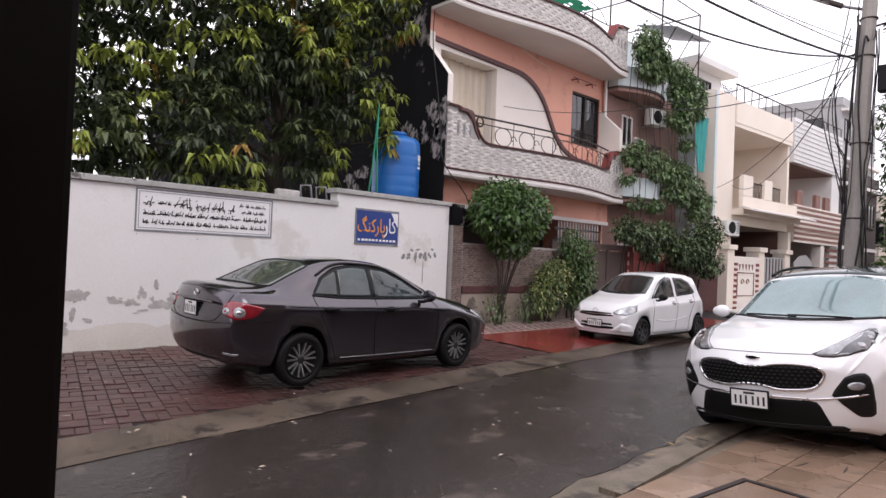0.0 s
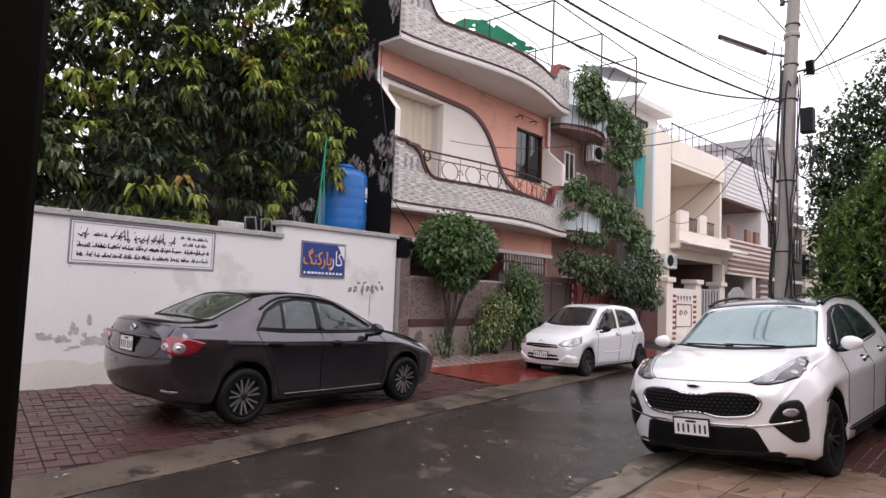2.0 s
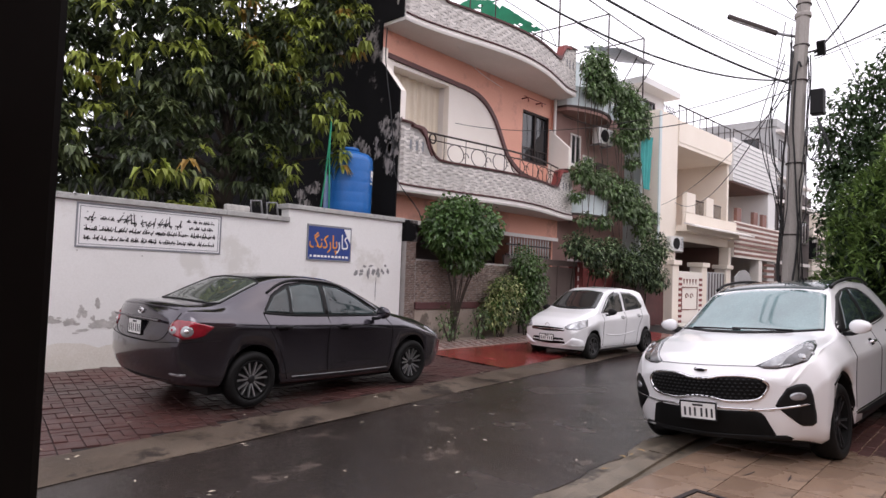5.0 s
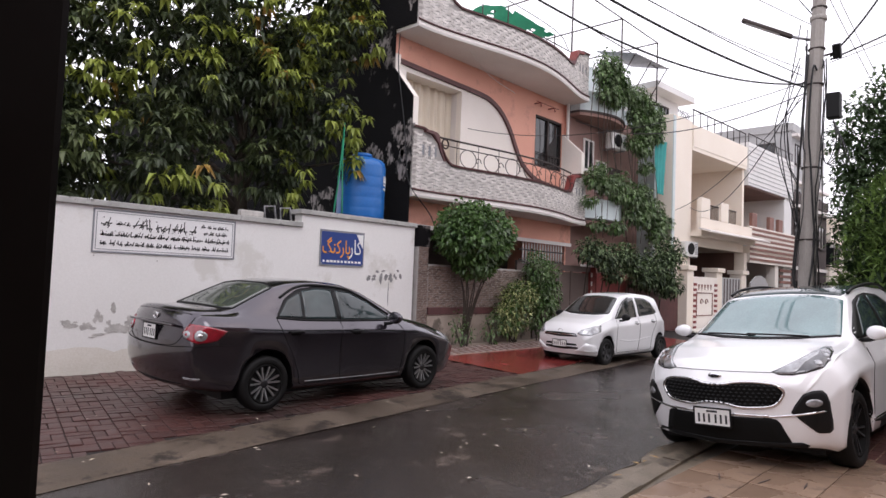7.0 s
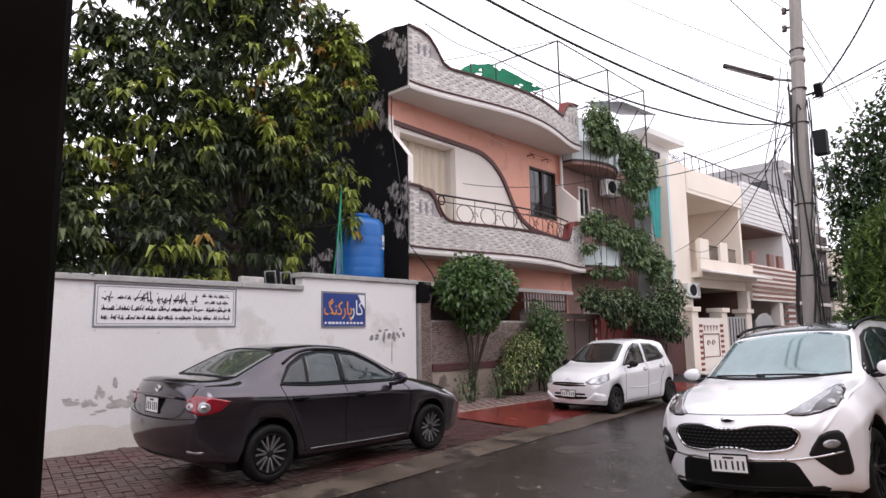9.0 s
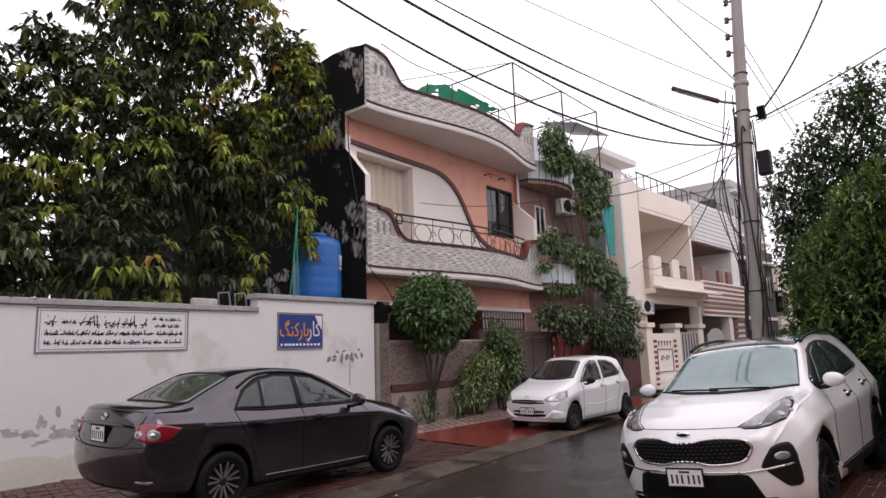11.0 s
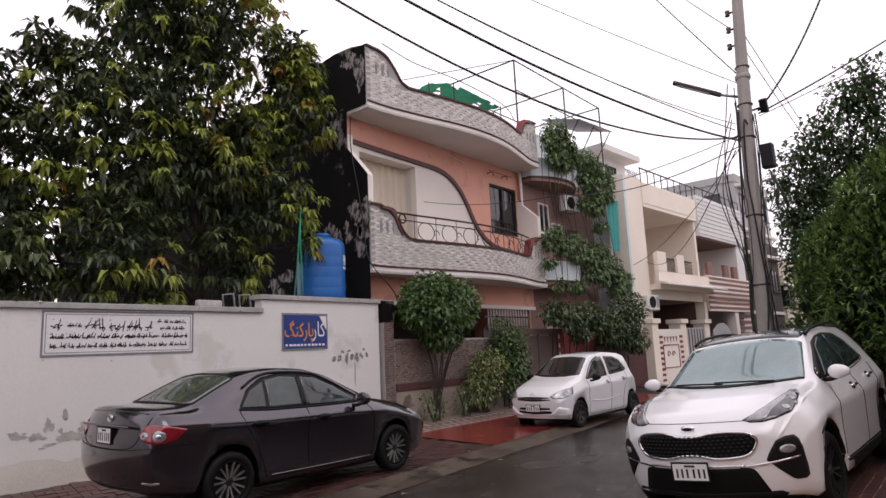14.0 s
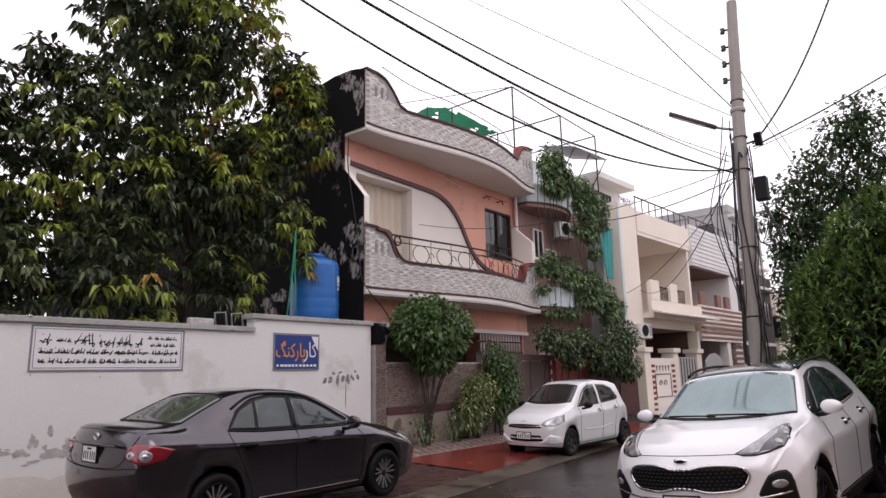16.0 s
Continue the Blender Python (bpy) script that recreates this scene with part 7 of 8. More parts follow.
# -- taller, thinner trees beyond --
upper_lobes = [(0.0, 1.54, 5.37, 0.5, 0.45, 0.45), (0.0, 1.07, 5.95, 0.58, 0.53, 0.53), (0.0, 0.48, 6.42, 0.61, 0.55, 0.55), (0.0, -0.11, 7.07, 0.63, 0.57, 0.57), (0.0, 1.43, 4.43, 0.48, 0.44, 0.44), (0.0, 0.76, 5.07, 0.64, 0.58, 0.58), (0.0, 0.07, 5.81, 0.73, 0.66, 0.66), (0.0, -0.53, 7.45, 0.69, 0.63, 0.63)]
for x, y, lb, cnt, top in ((18.0, 1.9, [(0, 0.2, 4.6, 1.0, 0.9, 1.1), (0.2, -0.4, 5.6, 1.0, 0.9, 1.0), (-0.2, 0.9, 3.8, 0.9, 0.7, 0.9), (0, -1.3, 6.3, 1.0, 0.9, 1.0), (0.2, -2.2, 5.6, 1.2, 1.2, 1.3), (0, 0.7, 5.3, 0.35, 0.3, 0.6), (0, -0.6, 6.7, 0.3, 0.3, 0.6), (0, 1.25, 4.5, 0.7, 0.55, 0.8), (0, 1.35, 3.3, 0.8, 0.55, 0.8), (0, 1.0, 2.3, 0.8, 0.6, 0.8), (-0.3, 0.2, 3.0, 1.0, 0.9, 1.0)] + upper_lobes, 12500, 6.0),
                           (27.0, 2.0, [(0, 0, 4.5, 1.6, 1.5, 1.5), (0.3, -1.2, 5.5, 1.5, 1.4, 1.2), (0, 1.0, 3.4, 1.2, 1.0, 1.0)], 3600, 5.0),
                           (40.0, 3.2, [(0, 0, 4.2, 1.8, 1.6, 1.6), (0.3, 1.0, 3.2, 1.3, 1.3, 1.0)], 2200, 4.5)):
    t = thing("tree", pose(x, y, 0), "slender street tree with sparse upright leafy twigs", "tree", "street trees")
    tb = bmesh.new()
    limb(tb, [(0, 0, -0.2), (0.05, 0, 1.6), (-0.05, 0.05, 3.2), (0, 0, top - 0.6)], 0.11, 0.03, 8)
    for k, l in enumerate(lb):
        limb(tb, [(0, 0, 1.6 + 0.25 * k), (l[0] * 0.5, l[1] * 0.5, l[2] - 0.9), (l[0], l[1], l[2] + l[5] * 0.8)], 0.04, 0.008, 6, 10)
    part("trunk", tb, M["bark"], t)
    p, d = cloud(lb, cnt, rs, 0.95, 0.45)
    leaves("crown", p, d * 0.5 + rs.normal(size=(cnt, 3)) * 0.6, unit_up(cnt), 0.18, 0.09, t, [M["tree_leaf"], M["hedge_shade_tone"]], (rs.uniform(size=cnt) < 0.15).astype(int), 0.25)

# ---- writing and wear on the white wall ----
def letters(name, text, x, y, z, size, m, parent, extrude=0.004, stretch=1.0):
    """Built-in font letters standing upright on a wall that faces -y."""
    c = bpy.data.curves.new(name, "FONT")
    c.body, c.size, c.extrude = text, size, extrude
    tmp = bpy.data.objects.new(name + "_curve", c)
    scene.collection.objects.link(tmp)
    bpy.context.view_layer.update()
    me = bpy.data.meshes.new_from_object(tmp)
    bpy.data.objects.remove(tmp)
    me.name = name
    me.materials.clear()
    me.materials.append(m)
    ob = new(name, me)
    ob.parent = parent
    ob.matrix_basis = Matrix.Translation((x, y, z)) @ Matrix.Rotation(radians(90), 4, "X") @ Matrix.Diagonal((stretch, 1, 1, 1))
    return ob


board = thing("notice_board", pose(4.36, WY, 2.02), "white painted notice with grey double border and black script", "sign")
part("panel", box(-1.10, 1.10, -0.008, 0.0, -0.318, 0.318), M["sign_white"], board)
bm = bmesh.new()
for a in ((-1.10, 1.10, 0.292, 0.316), (-1.10, 1.10, -0.316, -0.292), (-1.10, -1.076, -0.292, 0.292), (1.076, 1.10, -0.292, 0.292)):
    add_box(bm, a[0], a[1], -0.013, -0.0085, a[2], a[3])
for a in ((-1.052, 1.052, 0.262, 0.270), (-1.052, 1.052, -0.270, -0.262), (-1.052, -1.044, -0.262, 0.262), (1.044, 1.052, -0.262, 0.262)):
    add_box(bm, a[0], a[1], -0.013, -0.0085, a[2], a[3])
part("border", bm, M["grey_line"], board)
wr = random.Random(21)


def stroke(bm, x, z, length, thick, turn):
    """A slanting bar on the notice."""
    c, s = math.cos(turn), math.sin(turn)
    q = [(x + a * c * length - b * s * thick, z + a * s * length + b * c * thick) for a, b in ((0, -0.5), (1, -0.3), (1, 0.3), (0, 0.5))]
    f = [bm.verts.new((px, -0.0125, pz)) for px, pz in q]
    g = [bm.verts.new((px, -0.0085, pz)) for px, pz in q]
    bm.faces.new(f)
    for i in range(4):
        bm.faces.new((f[i], g[i], g[(i + 1) % 4], f[(i + 1) % 4]))


# lines of writing: start, end, base height, letter height
bmw = bmesh.new()
for xs, xe, z0, hh in ((-0.99, -0.80, 0.09, 0.13), (-0.78, -0.58, 0.105, 0.055), (-0.55, 0.42, 0.085, 0.165), (0.50, 0.99, 0.165, 0.055), (0.55, 0.95, 0.06, 0.055), (-0.99, 0.99, -0.06, 0.08), (-0.99, 0.99, -0.19, 0.07)):
    x = xs
    while x < xe - 0.03:
        w_ = min(wr.uniform(0.9, 2.2) * hh, xe - x)
        k = x
        while k < x + w_ - 0.01:
            th = min(0.0135, hh * wr.uniform(0.06, 0.10) + 0.006)
            zb = z0 + wr.uniform(-0.1, 0.2) * hh
            stroke(bmw, k, zb, min(wr.uniform(0.2, 0.45) * hh, x + w_ - k + 0.01), th * 1.4, wr.uniform(-0.3, 0.5))
            if wr.random() < 0.62:
                stroke(bmw, k + 0.08 * hh, z0 - wr.uniform(0.0, 0.2) * hh, wr.uniform(0.4, 1.0) * hh, th * 1.15, wr.uniform(0.9, 1.7))
            if wr.random() < 0.3:
                stroke(bmw, k, z0 + wr.choice((-0.3, 0.6, 0.75)) * hh, 0.12 * hh, th, 0.6)
            if wr.random() < 0.3:
                stroke(bmw, k + 0.25 * hh, zb, 0.35 * hh, th, wr.uniform(-2.4, -1.1))
            k += wr.uniform(0.17, 0.3) * hh
        x += w_ + hh * wr.uniform(0.2, 0.55)
part("writing_bar", bmw, M["ink"], board)["kind"] = "stuff"

blue = thing("parking_sign", pose(7.71, WY, 2.03), "blue enamel car parking sign with orange and white script", "sign")
part("panel", box(-0.51, 0.51, -0.022, -0.002, -0.325, 0.325, bevel=0.004), M["sign_blue"], blue)
bm = bmesh.new()
for a in ((-0.525, 0.525, 0.30, 0.335), (-0.525, 0.525, -0.335, -0.315), (-0.525, -0.507, -0.315, 0.30), (0.507, 0.525, -0.315, 0.30)):
    add_box(bm, a[0], a[1], -0.027, -0.001, a[2], a[3])
part("rim", bm, M["grey_line"], blue)
letters("orange_letters", "\ufb93\ufee8\ufb90\ufead\ufe8e\ufb58", -0.485, -0.026, -0.10, 0.36, M["orange"], blue, 0.003, 0.70)
letters("white_letters", "\ufead\ufe8e\ufb90", 0.16, -0.026, -0.10, 0.40, M["sign_white"], blue, 0.003, 0.70)
bm = prism([(0.33, 0.29), (0.50, 0.29), (0.50, 0.02), (0.44, 0.10)], -0.0265, -0.0225)
part("white_flash", bm, M["sign_white"], blue)
for i in range(11):
    x = -0.46 + i * 0.085
    part("writing_bar", box(x, x + wr.uniform(0.04, 0.07), -0.0255, -0.0225, -0.275, -0.235), M["sign_white"], blue)
for sx in (-0.49, 0.49):
    for sz in (-0.30, 0.31):
        part("screw", lathe([(0.012, 0), (0.012, 0.006), (0.005, 0.009)], 10, pose(sx, -0.027, sz, 90, 0, 0)), M["steel"], blue)


def blot(x, z, rx, rz, seed, y=WY - 0.003, t=0.0025):
    """An uneven patch, like peeled plaster, lying on the wall."""
    ol = []
    for i in range(64):
        a = 2 * math.pi * i / 64
        c, q = math.cos(a), math.sin(a)
        k = 1 + 0.5 * noise.noise((c * 1.6 + seed, q * 1.6, seed * 1.7)) + 0.42 * noise.noise((c * 4.5 + seed, q * 4.5, seed)) + 0.3 * noise.noise((c * 11, q * 11 + seed, seed))
        ol.append((x + rx * c * max(k, 0.12), z + rz * q * max(k, 0.12)))
    return prism(ol, y, y + t)


M["soot"] = surface("sooty_smudge", (0.30, 0.30, 0.30), (0.16, 0.16, 0.165), rough=0.9, scale=9, fine=60, bump=0.2)
wear = thing("peeling_patches", pose(0, 0, 0), "grey peeled patches low on the whitewashed wall", "wall wear", kind="structure")
pr = random.Random(8)
spots = [(3.3, 0.66, 0.09, 0.05), (3.42, 0.78, 0.06, 0.10), (3.62, 0.62, 0.10, 0.05), (3.76, 0.60, 0.10, 0.07), (3.92, 0.72, 0.11, 0.12), (3.98, 0.62, 0.08, 0.07), (3.42, 0.52, 0.11, 0.03), (3.05, 0.70, 0.10, 0.04), (2.55, 0.78, 0.16, 0.12),
         (2.50, 0.52, 0.05, 0.10), (2.35, 0.30, 0.10, 0.09), (3.55, 0.70, 0.03, 0.04), (3.6, 0.9, 0.04, 0.07), (3.22, 0.64, 0.03, 0.03), (3.3, 1.66, 0.012, 0.012), (4.1, 0.9, 0.04, 0.06), (2.7, 0.42, 0.05, 0.03),
         (8.4, 1.48, 0.05, 0.06), (8.55, 1.50, 0.05, 0.05), (8.72, 1.47, 0.04, 0.09), (8.86, 1.52, 0.05, 0.06), (9.0, 1.50, 0.05, 0.07), (9.12, 1.53, 0.04, 0.05), (9.28, 1.54, 0.025, 0.06), (8.95, 1.2, 0.012, 0.22), (8.62, 1.62, 0.05, 0.03), (9.2, 1.65, 0.04, 0.03), (8.8, 1.64, 0.05, 0.02), (4.2, 1.62, 0.01, 0.01)]
for i, (x, z, rx, rz) in enumerate(spots):
    if rx < 0.03 and rz < 0.03:
        part("patch", blot(x, z, rx, rz, i * 3.1 + 1), M["peel"], wear)
        continue
    for q in range(5):
        k = pr.uniform(0.3, 0.75)
        part("patch", blot(x + pr.uniform(-0.8, 0.8) * rx, z + pr.uniform(-0.8, 0.8) * rz, rx * k, rz * k, i * 3.1 + 1 + q * 0.7, WY - 0.003 - 0.0004 * q), M["peel"] if x < 6 else M["soot"], wear)
bm = bmesh.new()
pts = []
for i in range(150):
    x = -6 + i * 0.105
    pts.append((x, 0.30 + 0.16 * noise.noise((x * 0.8, 1, 0)) + 0.10 * noise.noise((x * 3.2, 2, 0)) + 0.04 * noise.noise((x * 11, 3, 0))))
part("damp_band", prism([(-6, -0.1)] + pts + [(pts[-1][0], -0.1)], WY - 0.0015, WY + 0.01), M["damp"], wear)
mould = thing("mould_patches", pose(0, 0, 0), "pale weathered patches on the blackened side wall", "wall wear", kind="structure")
M["pale_mould"] = surface("pale_weathered_plaster", (0.30, 0.27, 0.255), (0.010, 0.0095, 0.0095), rough=0.9, scale=9, fine=30, bump=0.4, spread=0.14, stretch=(1, 1, 0.55))
for i, (y, z, ry, rz) in enumerate(((10.75, 4.55, 0.45, 0.42), (10.6, 4.1, 0.28, 0.35), (11.6, 4.35, 0.35, 0.3), (10.55, 8.3, 0.2, 0.42), (10.9, 8.55, 0.3, 0.2), (11.6, 7.0, 0.35, 0.35), (12.6, 6.9, 0.5, 0.3), (10.5, 7.9, 0.14, 0.2), (12.2, 3.6, 0.4, 0.3), (13.6, 3.4, 0.5, 0.25))):
    for q in range(9):
        k = pr.uniform(0.22, 0.5)
        b_ = blot(pr.uniform(-0.8, 0.8) * ry, pr.uniform(-0.9, 0.9) * rz, ry * k * 0.8, rz * k * 1.2, i * 2.7 + 40 + q * 1.3, 0, 0.003)
        part("patch", b_, M["pale_mould"], mould).matrix_basis = pose(9.956 - 0.0006 * q, y, z, 0, 0, -90)
clutter = thing("rusty_angle_irons", pose(6.2, WY + 0.12, 2.45), "bent rusty metal frame ends standing on the coping", "scrap")
for x in (-0.12, 0.2):
    part("iron", tube([(x, 0, 0), (x - 0.02, 0, 0.22), (x + 0.18, 0, 0.24), (x + 0.22, 0, 0.0)], 0.018, 6), M["steel"], clutter)
part("lump", box(-0.6, -0.15, -0.02, 0.1, 0.0, 0.12, bevel=0.03), M["peel"], clutter)

# ---- blue water tank behind the wall ----
tank = thing("water_tank", pose(9.12, 11.0, 1.6), "blue ribbed plastic water tank with a screw lid", "water tank")
prof = [(0.48, 1.15), (0.52, 1.17)]
for i in range(5):
    z = 1.19 + i * 0.225
    prof += [(0.525, z), (0.525, z + 0.18), (0.5238, z + 0.19), (0.5238, z + 0.21)]
prof += [(0.525, 2.33), (0.50, 2.42), (0.44, 2.48), (0.28, 2.53), (0.24, 2.54)]
part("shell", lathe(prof, 48), M["blue_tank"], tank, smooth=True, flat_angle=40)
part("lid", lathe([(0.22, 2.542), (0.22, 2.60), (0.20, 2.625), (0.08, 2.64)], 32), M["blue_tank"], tank)
part("stand", box(-0.62, 0.62, -0.62, 0.62, -1.7, 1.145), M["dark_far"], tank, "dark masonry stand")
bm = bmesh.new()
for k, (w_, h_, z) in enumerate(((0.07, 0.15, 2.05), (0.07, 0.15, 2.05), (0.07, 0.15, 2.05), (0.07, 0.15, 2.05), (0.05, 0.05, 1.93), (0.05, 0.05, 1.93), (0.05, 0.05, 1.93), (0.06, 0.05, 1.84), (0.06, 0.05, 1.84))):
    a = radians(-62) + (k % 4 if k < 4 else (k - 4) % 3) * 0.17
    for s in (1,):
        c0, s0 = math.cos(a), math.sin(a)
        tv = Vector((-s0, c0, 0))
        o_ = Vector((c0, s0, 0)) * 0.529
        vs = [bm.verts.new(o_ + tv * (e * w_ / 2) + Vector((0, 0, z + f * h_ / 2)) + Vector((c0, s0, 0)) * d) for d in (0, 0.004) for e, f in ((-1, -1), (1, -1), (1, 1), (-1, 1))]
        for f in ((0, 1, 2, 3), (4, 7, 6, 5), (0, 4, 5, 1), (1, 5, 6, 2), (2, 6, 7, 3), (3, 7, 4, 0)):
            bm.faces.new([vs[i] for i in f])
part("maker_mark", bm, M["sign_white"], tank, "plain white maker's mark shapes")["kind"] = "stuff"
hose = thing("garden_hose", pose(8.05, 10.6, 0), "thin green hose strung up beside the tank", "hose")
part("hose", tube([(0, 0, 2.5), (0.12, 0, 3.4), (0.2, 0, 4.35), (0.22, 0, 4.7)], 0.018, 6), M["green_net"], hose)
part("hose", tube([(0.26, 0, 2.5), (0.24, 0, 3.2), (0.2, 0, 3.9), (0.21, 0, 4.6)], 0.018, 6), M["green_net"], hose)

# ---- concrete pole with its lamp, boxes and wires ----
pole = thing("utility_pole", pose(11.89, 2.82, 0), "tapered grey concrete utility pole wrapped with cables", "pole")


def pole_y(z):
    return -0.006 - 0.012 * z - 0.0033 * max(0, z - 1.6) ** 2


bm = bmesh.new()
rows = []
for i in range(24):
    z = -0.3 + i * (8.25 + 0.3) / 23
    r = 0.185 - 0.0095 * max(z, 0)
    c = []
    for a in range(8):
        an = math.pi / 4 * a + math.pi / 8 + 0.35
        k = r * (1.0 if a % 2 else 1.0)
        c.append(bm.verts.new((0.006 * z + k * math.cos(an), pole_y(z) + k * math.sin(an) * 0.85, z)))
    rows.append(c)
for a, b in zip(rows, rows[1:]):
    for k in range(8):
        bm.faces.new((a[k], a[(k + 1) % 8], b[(k + 1) % 8], b[k]))
bm.faces.new(rows[-1])
part("shaft", bm, M["pole"], pole)
part("joint_collar", lathe([(0.125, 6.08), (0.131, 6.10), (0.131, 6.14), (0.125, 6.16)], 16, pose(0.037, pole_y(6.1), 0)), M["pole"], pole)
prng = random.Random(3)
for k in range(8):
    a = prng.uniform(0.9, 5.0)
    pts = []
    for i in range(12):
        z = -0.1 + i * prng.uniform(0.48, 0.56)
        r = 0.20 - 0.0095 * z + prng.uniform(0, 0.05)
        an = a + 0.45 * math.sin(i * 0.8 + k)
        pts.append((0.006 * z + r * math.cos(an), pole_y(z) + r * 0.9 * math.sin(an), z))
    part("cable_run", tube(smooth_line(pts, 40), prng.choice((0.008, 0.011, 0.015)), 6), M["cable"], pole)
for k in range(5):
    z0, z1 = prng.uniform(4.8, 6.2), prng.uniform(2.5, 4.2)
    o = prng.uniform(0.28, 0.5)
    part("loose_cable", tube(smooth_line([(0.03, 0.12, z0), (0, o, (z0 + z1) / 2 + 0.3), (0, o * 0.9, (z0 + z1) / 2 - 0.4), (0.02, 0.15, z1)], 24), 0.009, 5), M["cable"], pole)
for z in (7.07, 7.39, 7.73, 6.75):
    ins = part("insulator_bracket", tube([(0.03, pole_y(z) + 0.08, z), (0.03, pole_y(z) + 0.17, z)], 0.018, 6), M["iron"], pole)
    part("insulator", lathe([(0.02, -0.06), (0.045, -0.045), (0.03, 0), (0.045, 0.045), (0.02, 0.06)], 12, pose(0.03, pole_y(z) + 0.18, z)), M["gate_brown"], ins)
for z in (2.4, 3.6, 5.0, 5.6, 6.3):
    part("strap", lathe([(0.183 - 0.0095 * z, z - 0.012), (0.186 - 0.0095 * z, z), (0.183 - 0.0095 * z, z + 0.012)], 16, pose(0.006 * z, pole_y(z), 0)), M["iron"], pole)
lamp = thing("street_lamp", pose(11.92, 2.72, 5.78), "long flat grey street lamp on a bracket arm", "street lamp")
part("arm", tube([(0, 0.05, 0.0), (-0.04, 0.22, 0.06), (-0.08, 0.38, 0.12)], 0.024, 8), M["steel"], lamp)
d_ = Vector((-0.24, 0.78, 0.42)).normalized()
hd = bmesh.new()
add_box(hd, 0.0, 0.88, -0.055, 0.055, -0.035, 0.03, bevel=0.018)
rot = Matrix((d_, Vector((0, 0, 1)).cross(d_).normalized(), d_.cross(Vector((0, 0, 1)).cross(d_)).normalized())).transposed().to_4x4()
bmesh.ops.transform(hd, matrix=Matrix.Translation((-0.07, 0.33, 0.10)) @ rot, verts=hd.verts)
part("head", hd, M["dark_far"], lamp)
lens_bm = bmesh.new()
add_box(lens_bm, 0.2, 0.8, -0.04, 0.04, -0.041, -0.036)
bmesh.ops.transform(lens_bm, matrix=Matrix.Translation((-0.07, 0.33, 0.10)) @ rot, verts=lens_bm.verts)
part("lens", lens_bm, M["white_plastic"], lamp)
fl = thing("flood_lamp", pose(11.95, 2.50, 5.50, 0, -25, 0), "small dark floodlight clamped to the pole", "lamp")
part("body", box(-0.06, 0.06, -0.16, -0.04, -0.10, 0.14, bevel=0.015), M["black_plastic"], fl)
part("clamp", tube([(0, -0.05, 0), (0, 0.12, -0.02)], 0.018, 6), M["iron"], fl)
jb = thing("junction_box", pose(11.95, 2.44, 4.36), "black cable junction box hung on the pole", "junction box")
part("case", box(-0.10, 0.10, -0.10, 0.10, 0.04, 0.46, bevel=0.02), M["black_plastic"], jb)
for k in range(4):
    part("cable_loop", tube(smooth_line([(-0.05 + 0.03 * k, 0.0, 0.0), (-0.1 + 0.05 * k, -0.06 - 0.05 * k, -0.35 - 0.1 * k), (-0.02, 0.1, -0.7), (0, 0.2, -0.2)], 16), 0.009, 5), M["cable"], jb)


def wire(a, b, r=0.012, sag=0.35, n=28, over=1.0):
    """A hanging cable from a to b; over > 1 carries its line on past b."""
    a, b = Vector(a), Vector(b)
    pts = []
    for i in range(n):
        t = over * i / (n - 1)
        p = a.lerp(b, t)
        p.z -= sag * 4 * t * (1 - t)
        pts.append(p)
    t = thing("overhead_wire", Matrix.Identity(4), "black overhead cable strung from the pole", "wire", "overhead wires")
    part("cable", tube(pts, r, 6), M["cable"], t)


def beyond(p, q, k):
    p, q = Vector(p), Vector(q)
    return tuple(p + (q - p) * k)


wire((11.92, 2.84, 5.05), (4.01, 4.51, 5.06), 0.013, 0.50, 36, 1.5)
wire((11.92, 2.84, 4.98), (4.83, 4.30, 5.31), 0.017, 0.20, 36, 1.5)
wire((11.92, 2.91, 5.20), (5.73, 4.59, 5.81), 0.008, 0.10, 36, 1.5)
wire((11.92, 2.88, 5.30), (5.85, 4.75, 5.95), 0.006, 0.16, 36, 1.5)
wire((11.92, 2.72, 6.0), beyond((11.92, 2.72, 6.0), (10.85, 6.07, 8.6), 2.0), 0.006, 0.1)
wire((11.92, 2.72, 6.15), beyond((11.92, 2.72, 6.15), (12.37, 4.27, 8.6), 2.0), 0.010, 0.05)
wire((11.92, 2.74, 7.05), beyond((11.92, 2.74, 7.05), (13.43, 4.08, 9.0), 2.5), 0.008, 0.05)
wire((11.95, 2.5, 5.45), beyond((11.95, 2.5, 5.45), (12.22, 1.51, 7.5), 2.2), 0.016, 0.55)
wire((11.95, 2.5, 5.4), beyond((11.95, 2.5, 5.4), (13.9, 0.45, 7.0), 2.0), 0.014, 0.12)
wire((11.95, 2.5, 5.35), beyond((11.95, 2.5, 5.35), (14.62, 0.5, 7.0), 2.0), 0.007, 0.1)
for k in range(2):
    wire((11.95, 2.6, 7.0 - 0.35 * k), (48.0, 3.4, 8.0 - 0.35 * k), 0.007, 0.9)
# service drops to the houses
wire((11.92, 2.85, 4.89), (16.94, 10.35, 6.55), 0.010, 0.55)
wire((11.92, 2.80, 5.1), (12.6, 10.95, 5.5), 0.007, 0.5)
wire((11.92, 2.82, 4.9), (22.9, 9.7, 4.4), 0.008, 0.3)
wire((11.92, 2.82, 5.2), (24.0, 9.6, 4.6), 0.010, 0.9)

